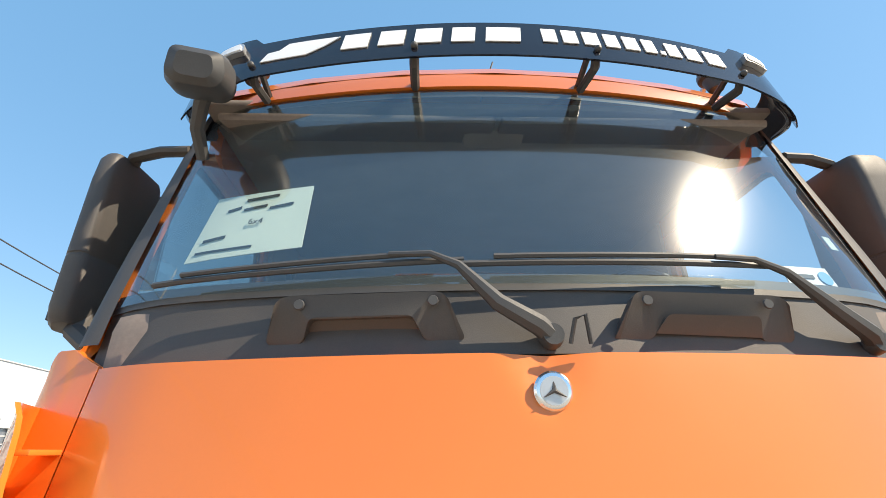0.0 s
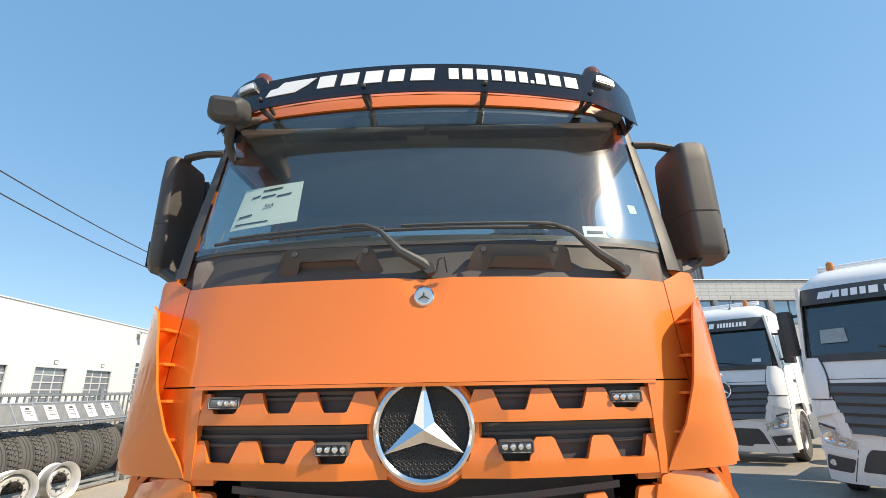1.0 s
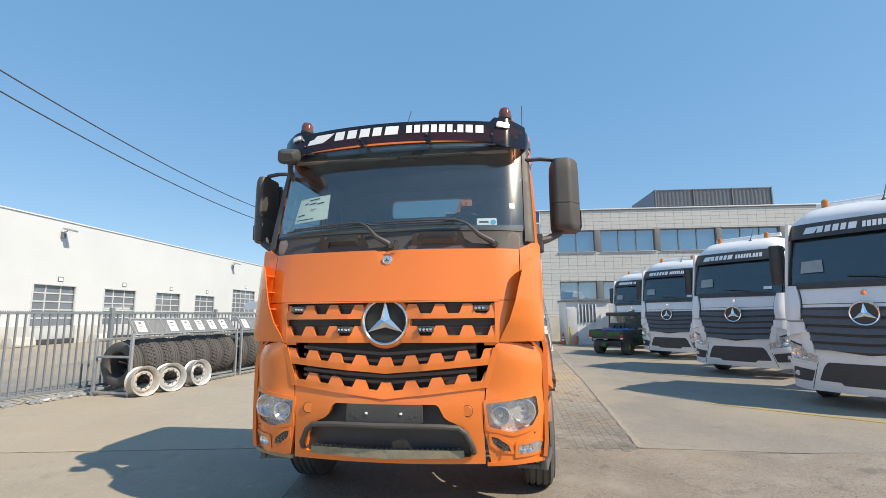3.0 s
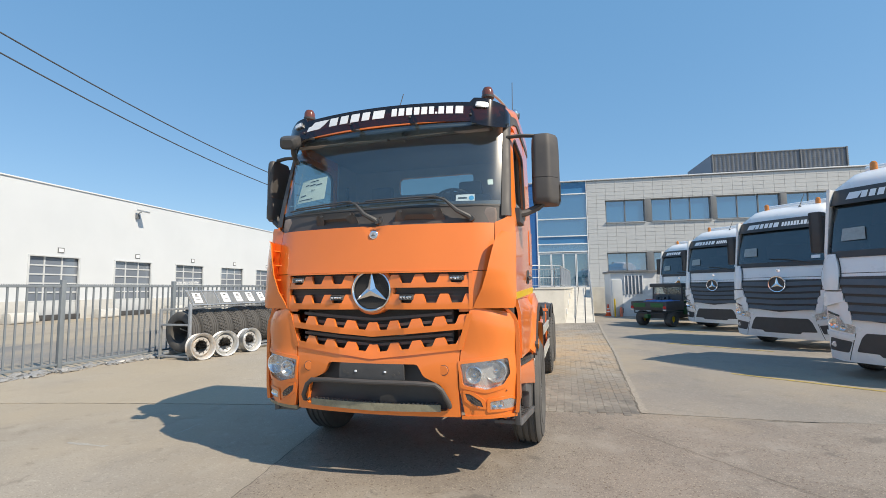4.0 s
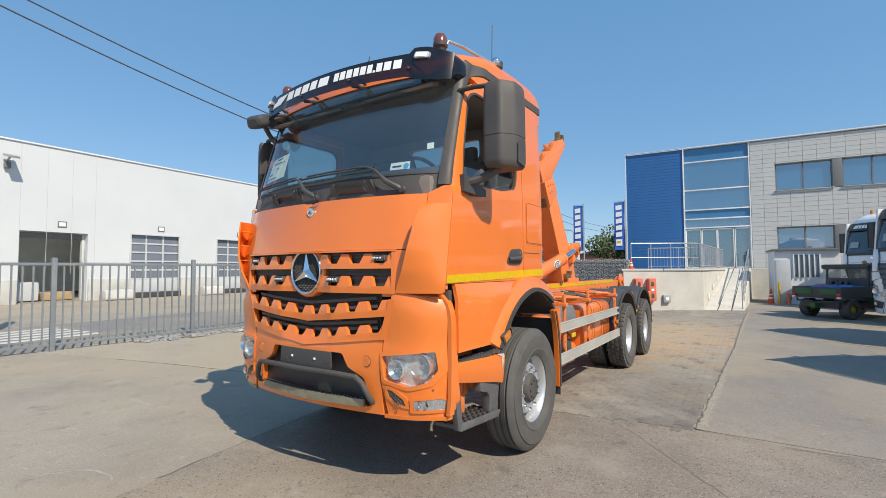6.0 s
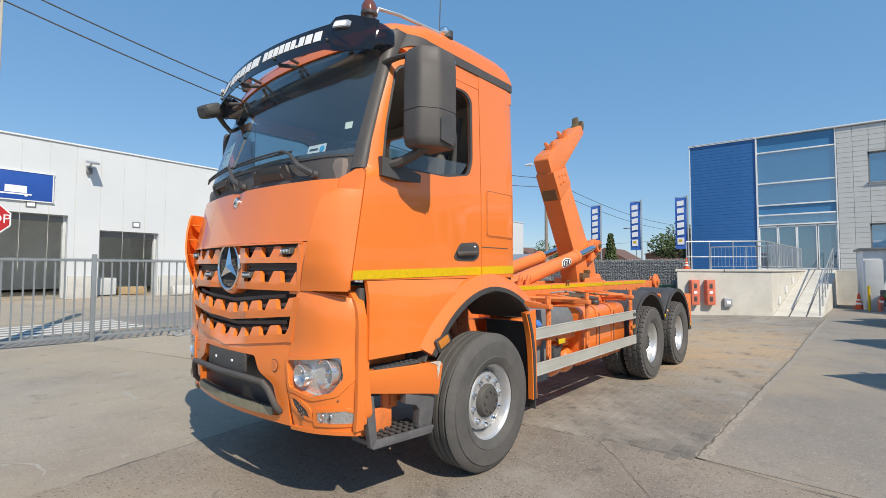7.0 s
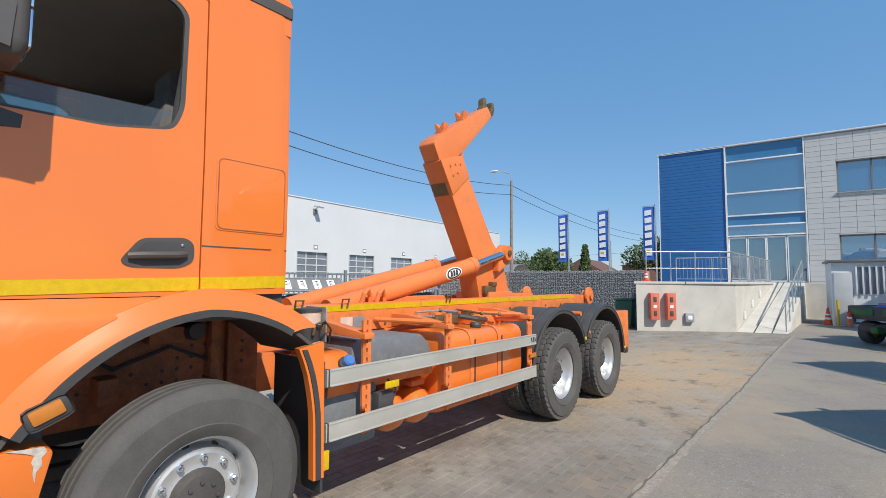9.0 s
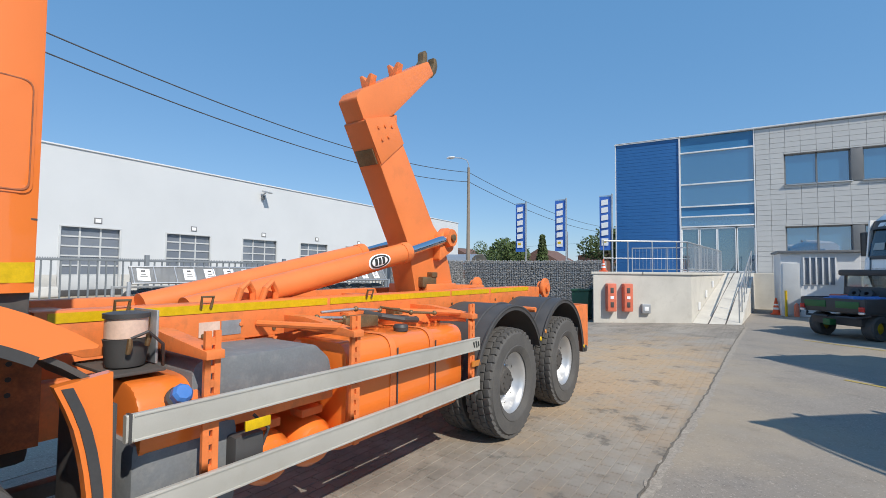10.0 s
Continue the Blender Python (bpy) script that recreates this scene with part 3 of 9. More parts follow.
for a, b, h in DOORS:
    part("plinth", boxes(((HX + 0.06, (bm_last + a) / 2, 0.62), (0.12, a - bm_last - 0.1, 1.24), 0.01)), HALL_BASE, hall)
    bm_last = b


def sectional_door(a, b, h):
    d = part("sectional_door", boxes(((HX - 0.2, (a + b) / 2, h / 2), (0.05, b - a, h))), DARK_GLASS, hall, "grey sectional door with rows of panes", 0)
    for y in (a + 0.05, b - 0.05):
        part("door_jamb", boxes(((HX - 0.02, y, h / 2), (0.12, 0.1, h), 0.005)), HALL_DOOR, d)
    part("door_lintel", boxes(((HX - 0.02, (a + b) / 2, h + 0.03), (0.12, b - a, 0.08), 0.005)), HALL_DOOR, d)
    cols = 3 if b - a < 4.5 else 5
    for i in range(1, cols):
        part("mullion", boxes(((HX - 0.16, a + (b - a) * i / cols, h / 2 + 0.6), (0.04, 0.09, h - 1.2))), HALL_DOOR, d)
    z = 1.2
    while z < h - 0.1:
        part("door_rail", boxes(((HX - 0.158, (a + b) / 2, z), (0.045, b - a - 0.1, 0.09))), HALL_DOOR, d)
        z += 0.56
    part("door_foot", boxes(((HX - 0.15, (a + b) / 2, 0.75), (0.06, b - a - 0.1, 0.8), 0.005)), HALL_DOOR, d)
    part("dock_buffer", boxes(((HX + 0.05, (a + b) / 2, 0.18), (0.2, b - a + 0.1, 0.34), 0.03)), BLACK, d)


for a, b, h in DOORS[2:]:
    sectional_door(a, b, h)
for a, b, h in DOORS:
    tag = part("door_sign", boxes(((HX + 0.02, (a + b) / 2 + 0.3, h + 0.45), (0.03, 0.42, 0.34), 0.01)), GREY_FRAME, hall, "small framed door sign")
    part("sign_face", boxes(((HX + 0.038, (a + b) / 2 + 0.3, h + 0.45), (0.006, 0.3, 0.22))), WHITE_VINYL, tag)
for a, b, h in DOORS[:2]:
    part("door_header", boxes(((HX - 0.5, (a + b) / 2, h - 0.2), (0.3, b - a, 0.3), 0.02)), GREY_FRAME, hall)
    for y in (a + 0.07, b - 0.07):
        part("door_track", boxes(((HX - 0.45, y, h / 2), (0.25, 0.14, h), 0.01)), HALL_DOOR, hall)
LAMP_GLOW = bpy.data.materials.new("strip_lamp_glow")
LAMP_GLOW.use_nodes = True
LAMP_GLOW.node_tree.nodes["Principled BSDF"].inputs["Emission Color"].default_value = (0.86, 0.95, 1.0, 1)
LAMP_GLOW.node_tree.nodes["Principled BSDF"].inputs["Emission Strength"].default_value = 8.0
for y in (1.5, 4.0, 6.5, 9.0, 11.5):
    part("strip_light", boxes(((HX - 3.4, y, 5.6), (4.6, 0.22, 0.08))), LAMP_GLOW, hall, "lit ceiling strip lamp", 0)
for y, z in ((6.8, 7.45), (26.2, 7.75), (48.9, 7.9)):
    lamp = part("wall_lamp", boxes(((HX + 0.6, y, z + 0.1), (0.8, 0.46, 0.12), 0.03, Matrix.Rotation(radians(14), 3, "Y"))), GALV, hall, "grey wall floodlight on an arm")
    part("lamp_arm", tubes([[(HX, y, z - 0.25), (HX + 0.15, y, z - 0.05), (HX + 0.4, y, z + 0.05)], 0.05, 8]), GALV, lamp)
    part("lamp_housing", boxes(((HX + 0.12, y, z - 0.3), (0.2, 0.26, 0.34), 0.04)), GREY_FRAME, lamp)
board = part("hall_board", boxes(((HX + 0.05, 2.2, 5.92), (0.08, 6.1, 1.5), 0.01)), SIGN_BLUE, hall, "blue board with a white pallet truck pictogram")
part("board_rim", boxes(((HX + 0.06, 2.2, 6.66), (0.1, 6.2, 0.05)), ((HX + 0.06, 2.2, 5.16), (0.1, 6.2, 0.05)), ((HX + 0.06, 5.24, 5.92), (0.1, 0.05, 1.5))), WHITE_FRAME, board)
bx = HX + 0.096
part("pictogram_fork", boxes(((bx, 3.7, 5.47), (0.006, 1.35, 0.07))), WHITE_VINYL, board)
part("pictogram_load", boxes(((bx, 3.75, 5.72), (0.006, 0.85, 0.36))), WHITE_VINYL, board)
part("pictogram_handle", boxes(((bx, 2.78, 6.0), (0.006, 0.1, 0.75), 0.0, Matrix.Rotation(radians(-6), 3, "X"))), WHITE_VINYL, board)
for y, r in ((2.85, 0.13), (4.15, 0.08)):
    part("pictogram_wheel", make(add_lathe, [(0.0005, 0.006), (r, 0.006), (r, 0), (0.0005, 0)], Matrix.Translation((bx, y, 5.44)) @ ALONG_X, 20), WHITE_VINYL, board)
thing("container_bin", boxes(((HX - 1.3, 8.1, 0.6), (1.0, 1.0, 1.0), 0.06)), HALL_DOOR, "pale grey wheeled container inside the hall door", "container")
thing("cardboard_box", boxes(((HX - 1.6, 9.6, 0.3), (1.0, 1.5, 0.45), 0.02)), CARDBOARD, "flat brown cardboard box on the hall floor", "box")
for i, y in enumerate((11.6, 17.6, 23.0, 29.2, 35.0)):
    thing("road_block", make(add_prism, rpoly([(HX + 0.6, 0.0), (HX + 1.5, 0.0), (HX + 1.35, 0.62), (HX + 0.75, 0.62)], 0.2, 4), "y", y - 0.75, y + 0.75, 0.05), HALL_BASE, "rounded pale concrete block beside the hall", "block", "concrete blocks by the hall")

# ---- fence, pole, cables ----
FDIR = Vector((0.1435, 0.98965, 0))
F0 = Vector((-9.1, 1.7, 0))


def fence_at(s, off=0.0, z=0.0):
    """A place s metres along the fence from its second post."""
    p = F0 + FDIR * s + Vector((FDIR.y, -FDIR.x, 0)) * off
    return Vector((p.x, p.y, z))


FTURN = Matrix.Rotation(-math.atan2(FDIR.x, FDIR.y), 3, "Z")
fence = empty("yard_fence", Matrix(), "dark grey steel bar fence and sliding gate", "fence")
BAR = as_mesh("bar", boxes(((0, 0, 0.97), (0.03, 0.03, 1.66))), FENCE_PAINT, 0)
posts = [-14.2, -11.4, -8.6, -5.8, -2.85, 0.0, 2.83, 5.6, 9.3, 13.6]
for s in posts:
    part("post", boxes((fence_at(s, 0, 0.98), (0.09, 0.09, 1.96), 0.008, FTURN)), FENCE_PAINT, fence)
for a, b in zip(posts, posts[1:]):
    n = round((b - a) / 0.165)
    for z in (1.82, 0.14):
        part("fence_rail", boxes((fence_at((a + b) / 2, 0, z), (0.05, b - a - 0.1, 0.05), 0.004, FTURN)), FENCE_PAINT, fence)
    for i in range(1, n):
        ob = new("bar", BAR)
        ob.parent = fence
        ob.matrix_local = Matrix.Translation(fence_at(a + (b - a) * i / n)) @ FTURN.to_4x4()
    bm = bmesh.new()
    for i in range(n * 4):
        add_box(bm, fence_at(a + (b - a) * (i + 0.5) / (n * 4), 0, 1.855), (0.012, 0.018, 0.024), 0.0, FTURN)
    tagged(part("fence_teeth", bm, FENCE_PAINT, fence), kind="stuff")
# crumpled foil and rubble along the fence foot
rnd = random.Random(5)
for k in range(64):
    s = rnd.uniform(1.6, 5.4)
    bm = bmesh.new()
    bmesh.ops.create_icosphere(bm, subdivisions=2, radius=1)
    sx, sy, sz = rnd.uniform(0.05, 0.13), rnd.uniform(0.06, 0.17), rnd.uniform(0.03, 0.07)
    for v in bm.verts:
        k2 = 1 + 0.8 * noise.noise(v.co * 2.1 + Vector((s * 9, k, 0)))
        v.co = Vector((v.co.x * sx * k2, v.co.y * sy * k2, max(-0.01, v.co.z * sz * k2 + sz * 0.6)))
    thing("foil_scrap", bm, FOIL, "crumpled grey plastic foil at the fence foot", "rubbish", "foil along the fence", m=Matrix.Translation(fence_at(s, rnd.uniform(0.05, 0.4))), smooth=0)

pole = empty("concrete_pole", pose(-9.42, -0.05, 0), "pale concrete pole carrying cables and a stop sign", "pole")
part("shaft", make(add_prism, rpoly([(-0.14, -0.11), (0.14, -0.11), (0.14, 0.11), (-0.14, 0.11)], 0.02), "z", 0, 8.6), POLE, pole)
for i in range(9):
    part("climbing_hole", boxes(((0.1405, 0.0, 4.6 + i * 0.4), (0.004, 0.035, 0.05))), DARK, pole)
for z in (7.1, 7.5):
    part("insulator", make(add_lathe, [(0.03, -0.06), (0.05, 0.0), (0.03, 0.06), (0.0005, 0.07)], Matrix.Translation((0.16, 0.0, z)), 12), BLACK, pole)
oct_ = [(0.33 * math.cos(radians(22.5 + 45 * k)), 0.33 * math.sin(radians(22.5 + 45 * k))) for k in range(8)]
sign = part("stop_sign", make(add_prism, oct_, "x", 0.17, 0.19), WHITE_VINYL, pole, "red octagonal stop sign", 0)
sign.matrix_local = pose(0, 0.05, 2.63)
part("sign_face", make(add_prism, [(y * 0.92, z * 0.92) for y, z in oct_], "x", 0.19, 0.193), STOP_RED, sign, "", 0)
txt = bpy.data.curves.new("lettering", "FONT")
txt.body, txt.size, txt.extrude, txt.align_x, txt.align_y = "STOP", 0.25, 0.002, "CENTER", "CENTER"
ob = new("lettering", txt)
ob.data.materials.append(WHITE_VINYL)
ob.parent = sign
ob.matrix_local = Matrix.Translation((0.196, 0, 0)) @ Euler((radians(90), 0, radians(90))).to_matrix().to_4x4()


def cable(a, b, sag, r, label):
    a, b = Vector(a), Vector(b)
    thing("overhead_cable", make(add_tube, [a.lerp(b, t) - Vector((0, 0, sag * 4 * t * (1 - t))) for t in span(0, 1, 24)], r, 5), BLACK, label, "cable", "overhead cables")


MAST = mat("weathered_mast", (0.26, 0.22, 0.18), 0.85, var=0.2, scale=3, bump=0.08)
LP = (-9.0, 25.6)
for za, zb, sag in ((7.5, 7.52, 0.98), (7.12, 6.95, 1.02)):
    cable((-9.3, -0.05, za), (*LP, zb), sag, 0.017, "black cable slung between two poles")
    cable((-9.3, -0.05, za), (-9.6, -36, za + 0.2), 1.1, 0.017, "black cable slung between two poles")
    cable((*LP, zb), (-5.0, 60, zb - 0.6), 1.0, 0.017, "black cable slung between two poles")
cable((-30, 62, 5.0), (-3.4, 60, 5.7), 0.3, 0.014, "thin cable running off to the houses")
lp = empty("street_lamp", pose(*LP, 0), "grey concrete street lamp with one curved arm", "street lamp")
part("mast", make(add_tube, [(0, 0, 0), (0, 0, 7.8)], [0.13, 0.08], 10), MAST, lp)
part("lamp_arm", make(add_tube, [(0, 0, 7.6), (0, 0, 8.0), (-0.1, -0.05, 8.25), (-0.4, -0.2, 8.38), (-0.7, -0.35, 8.4)], 0.03, 8), GALV, lp)
part("lamp_head", make(add_ball, (-0.95, -0.48, 8.4), (0.3, 0.14, 0.08), 14, 8), WHITE_FRAME, lp)

# ---- tyre rack and loose rims ----
BOARD = pane("board_sheet", (0.8, 0.8, 0.8), 0.45, 0.12, body=(0.3, 0.3, 0.29), base=0.08)
RACK_TYRE = None


def tyre_rack(s0, s1, off, n):
    global RACK_TYRE
    def R(s, o, z):
        return fence_at(s, o, z)
    rack = empty("tyre_rack", Matrix(), "galvanised tube rack with a sloping notice board", "rack", "tyre racks")
    for s in (s0, s1):
        for o, h in ((off, 1.25), (off + 0.95, 1.36)):
            part("rack_post", boxes((R(s, o, h / 2), (0.06, 0.06, h), 0.006, FTURN)), GALV, rack)
        for z in (0.08, 0.85):
            part("rack_end_bar", boxes((R(s, off + 0.475, z), (0.95, 0.05, 0.05), 0.005, FTURN)), GALV, rack)
    for o, z in ((off + 0.95, 0.08), (off, 0.08), (off + 0.85, 0.15), (off + 0.12, 0.15), (off, 1.22)):
        part("rack_bar", boxes((R((s0 + s1) / 2, o, z), (0.05, s1 - s0, 0.05), 0.005, FTURN)), GALV, rack)
    tilt = FTURN @ Matrix.Rotation(radians(56), 3, "Y")
    part("notice_board", boxes((R((s0 + s1) / 2, off + 0.83, 1.50), (0.42, s1 - s0 - 0.1, 0.02), 0.004, tilt)), BOARD, rack, "sloping see-through sheet board")
    for i in range(9):
        part("board_divider", boxes((R(s0 + 0.1 + i * (s1 - s0 - 0.2) / 8, off + 0.83, 1.50), (0.42, 0.02, 0.035), 0.0, tilt)), GALV, rack)
    for z in (0.21, -0.21):
        part("board_rim", boxes((R((s0 + s1) / 2, off + 0.83, 1.50) + tilt @ Vector((z, 0, 0)), (0.025, s1 - s0 - 0.1, 0.04), 0.004, tilt)), GALV, rack)
    for i in range(7):
        if (i * 5 + n) % 7 == 4:
            continue
        p = R(s0 + 0.3 + i * (s1 - s0 - 0.5) / 6.6, off + 0.83, 1.50) + tilt @ Vector((0, 0, 0.014))
        sheet_ = part("notice_sheet", boxes((p, (0.3, 0.24, 0.004), 0.0, tilt @ Matrix.Rotation(radians((i * 37 % 9) - 4), 3, "Z"))), PAPER_WHITE, rack, "white paper notice")
        for o, l in ((-0.09, 0.08), (-0.04, 0.13), (0.0, 0.1), (0.05, 0.14)):
            part("text_bar", boxes((p + tilt @ Vector((o, 0, 0.004)), (0.014 if o > -0.08 else 0.04, l, 0.002), 0.0, tilt)), GREY_PLASTIC, sheet_)
    if RACK_TYRE is None:
        RACK_TYRE = wheel_like_tyre()
    for i in range(n):
        s = s0 + 0.22 + (s1 - s0 - 0.4) * i / (n - 1)
        r = 0.98 + 0.05 * ((i * 7) % 5) / 4
        t_ = tagged(new("tyre", RACK_TYRE[i % 2]), "used black truck tyre standing in the rack" if i % 3 else "bald black truck tyre standing in the rack", "tyre", "tyres in the rack")
        t_.matrix_world = Matrix.Translation(R(s, off + 0.5, 0.17 + 0.51 * r)) @ FTURN.to_4x4() @ Matrix.Rotation(radians(90 + ((i * 13) % 7) - 3), 4, "Z") @ Matrix.Rotation(0.4 * i, 4, "X") @ Matrix.Diagonal((0.95, r, r, 1))


def wheel_like_tyre():
    out = []
    for kind in (0, 1):
        R, h = 0.51, 0.14
        prof = [(0.29, -h + 0.02), (0.33, -h), (0.42, -h), (0.48, -h + 0.012), (R - 0.012, -h + 0.03)]
        for i in range(3):
            c = -h + 2 * h * (i + 1) / 4
            prof += [(R, c - 0.012), (R - 0.016, c - 0.006), (R - 0.016, c + 0.006), (R, c + 0.012)]
        prof += [(R - 0.012, h - 0.03), (0.48, h - 0.012), (0.42, h), (0.33, h), (0.29, h - 0.02)]
        bm = make(add_lathe, prof, ALONG_X, 44, True)
        if kind:
            for i in range(36):
                for q in (-1, 0, 1):
                    a = math.tau * (i + 0.33 * q) / 36
                    rot = Matrix.Rotation(a, 4, "X")
                    add_box(bm, rot @ Vector((q * h * 0.62, 0, R - 0.002)), (h * 0.5, 0.045, 0.03), 0.0, rot.to_3x3() @ Matrix.Rotation(radians(14 * q), 3, "Z"))
        out.append(as_mesh("tyre", bm, RUBBER, 40))
    return out


tyre_rack(4.75, 8.3, 0.6, 13)
tyre_rack(8.5, 12.2, 0.62, 13)
BRIGHT_RIM = mat("bright_rim", (0.62, 0.62, 0.61), 0.35, 0.5, var=0.1, scale=6, bump=0.02, dirt=(0.4, 0.33, 0.25), amount=0.2)
RIM_A = make(add_lathe, [(0.135, 0.02), (0.18, 0.03), (0.2, 0.015), (0.225, -0.03), (0.235, 0.06), (0.262, 0.1), (0.285, 0.115), (0.29, 0.105), (0.27, 0.07), (0.255, -0.09), (0.285, -0.11), (0.285, -0.12), (0.25, -0.1), (0.2, -0.04), (0.135, -0.005)], ALONG_X, 40, True)
RIM_A.transform(Matrix.Scale(1.12, 4))
RIM_MESH = as_mesh("loose_rim", RIM_A, BRIGHT_RIM, 35)
RIM_HOLE = as_mesh("bolt_hole", make(add_lathe, [(0.0005, 0.002), (0.016, 0.002), (0.016, 0), (0.0005, 0)], ALONG_X, 8), DARK, 0)
RUSTY = mat("rusty_rim", (0.58, 0.56, 0.53), 0.4, 0.4, var=0.15, scale=5, dirt=(0.45, 0.24, 0.08), amount=0.4)
for k, (x, y, turn) in enumerate(((-6.66, 6.3, -22), (-6.5, 6.98, -30), (-6.36, 7.84, -14))):
    ob = tagged(new("loose_rim", RIM_MESH if k else RIM_MESH.copy()), ("rusty silver steel rim" if not k else "silver steel rim") + " standing on the concrete", "rim", "loose rims")
    if not k:
        ob.data.materials[0] = RUSTY
    ob.matrix_world = pose(x, y, 0.322, 0, 0, turn) @ Matrix.Rotation(radians(-4), 4, "Y")
    for i in range(10):
        a = math.tau * i / 10
        hole = new("bolt_hole", RIM_HOLE)
        hole.parent = ob
        hole.matrix_local = Matrix.Translation((0.036, 0.165 * math.cos(a), 0.165 * math.sin(a)))
thing("rack_chain", make(add_tube, [(-7.25, 6.3, 0.75), (-7.1, 6.6, 0.6), (-6.95, 7.1, 0.55), (-6.85, 7.8, 0.5), (-7.0, 8.4, 0.35)], 0.014, 6), GALV, "steel chain slung in front of the tyre rack", "chain")


# ---- the hooklift truck: x to its left side, y to its rear, from the middle of its grille ----
truck = empty("hooklift_truck", pose(0, 0, 0, 0, 0, -4.7), "orange three-axle hooklift truck parked on the concrete yard", "truck")


def fy(x, z):
    """How far back the cab's front lies."""
    y = float(np.interp(z, (0.5, 0.6, 0.9, 1.0, 1.15, 1.3, 1.55, 1.8, 2.22, 2.42, 3.13, 3.3, 3.36), (-0.03, -0.06, -0.09, -0.092, -0.078, -0.088, -0.105, -0.098, -0.013, 0.03, 0.245, 0.30, 0.325)))
    dish = 0.035 * max(0.0, 1 - (x / 0.3) ** 2) * min(1.0, max(0.0, (1.81 - z) / 0.1), max(0.0, (z - 1.06) / 0.1))
    return y + dish + 0.13 * x * x + 0.78 * max(0, abs(x) - 0.85) ** 2


def F(x, z, d):
    return Vector((x, fy(x, z) + d, z))


def side_x(z):
    return 1.222 - 0.024 * max(0, z - 2.25) / 0.9


def door_front(z):
    return 0.14 + 0.105 * min(1.0, max(0.0, (z - 1.56) / 0.66))


def side(s):
    def f(y, z, d):
        yf = float(np.interp(z, (2.2, 2.6, 3.05, 3.35), (0.235, 0.32, 0.47, 0.68)))
        k = min(1.0, max(0.0, (yf + 0.16 - y) / 0.16)) * min(1.0, max(0.0, (z - 2.2) / 0.1))
        return Vector((s * (side_x(z) - d - 0.05 * k * k), y, z))
    return f


def teeth(x, period, phase, top=0.032, foot=0.056):
    p = (x / period + phase) % 1
    d = min(p, 1 - p) * period
    return 1 if d < top else max(0, (foot - d) / (foot - top))


ON_FRONT = Matrix.Rotation(radians(90), 4, "X")


def facing(x, z, d):
    """A pose on the cab's front whose z axis points forwards."""
    return Matrix.Translation(F(x, z, d)) @ ON_FRONT


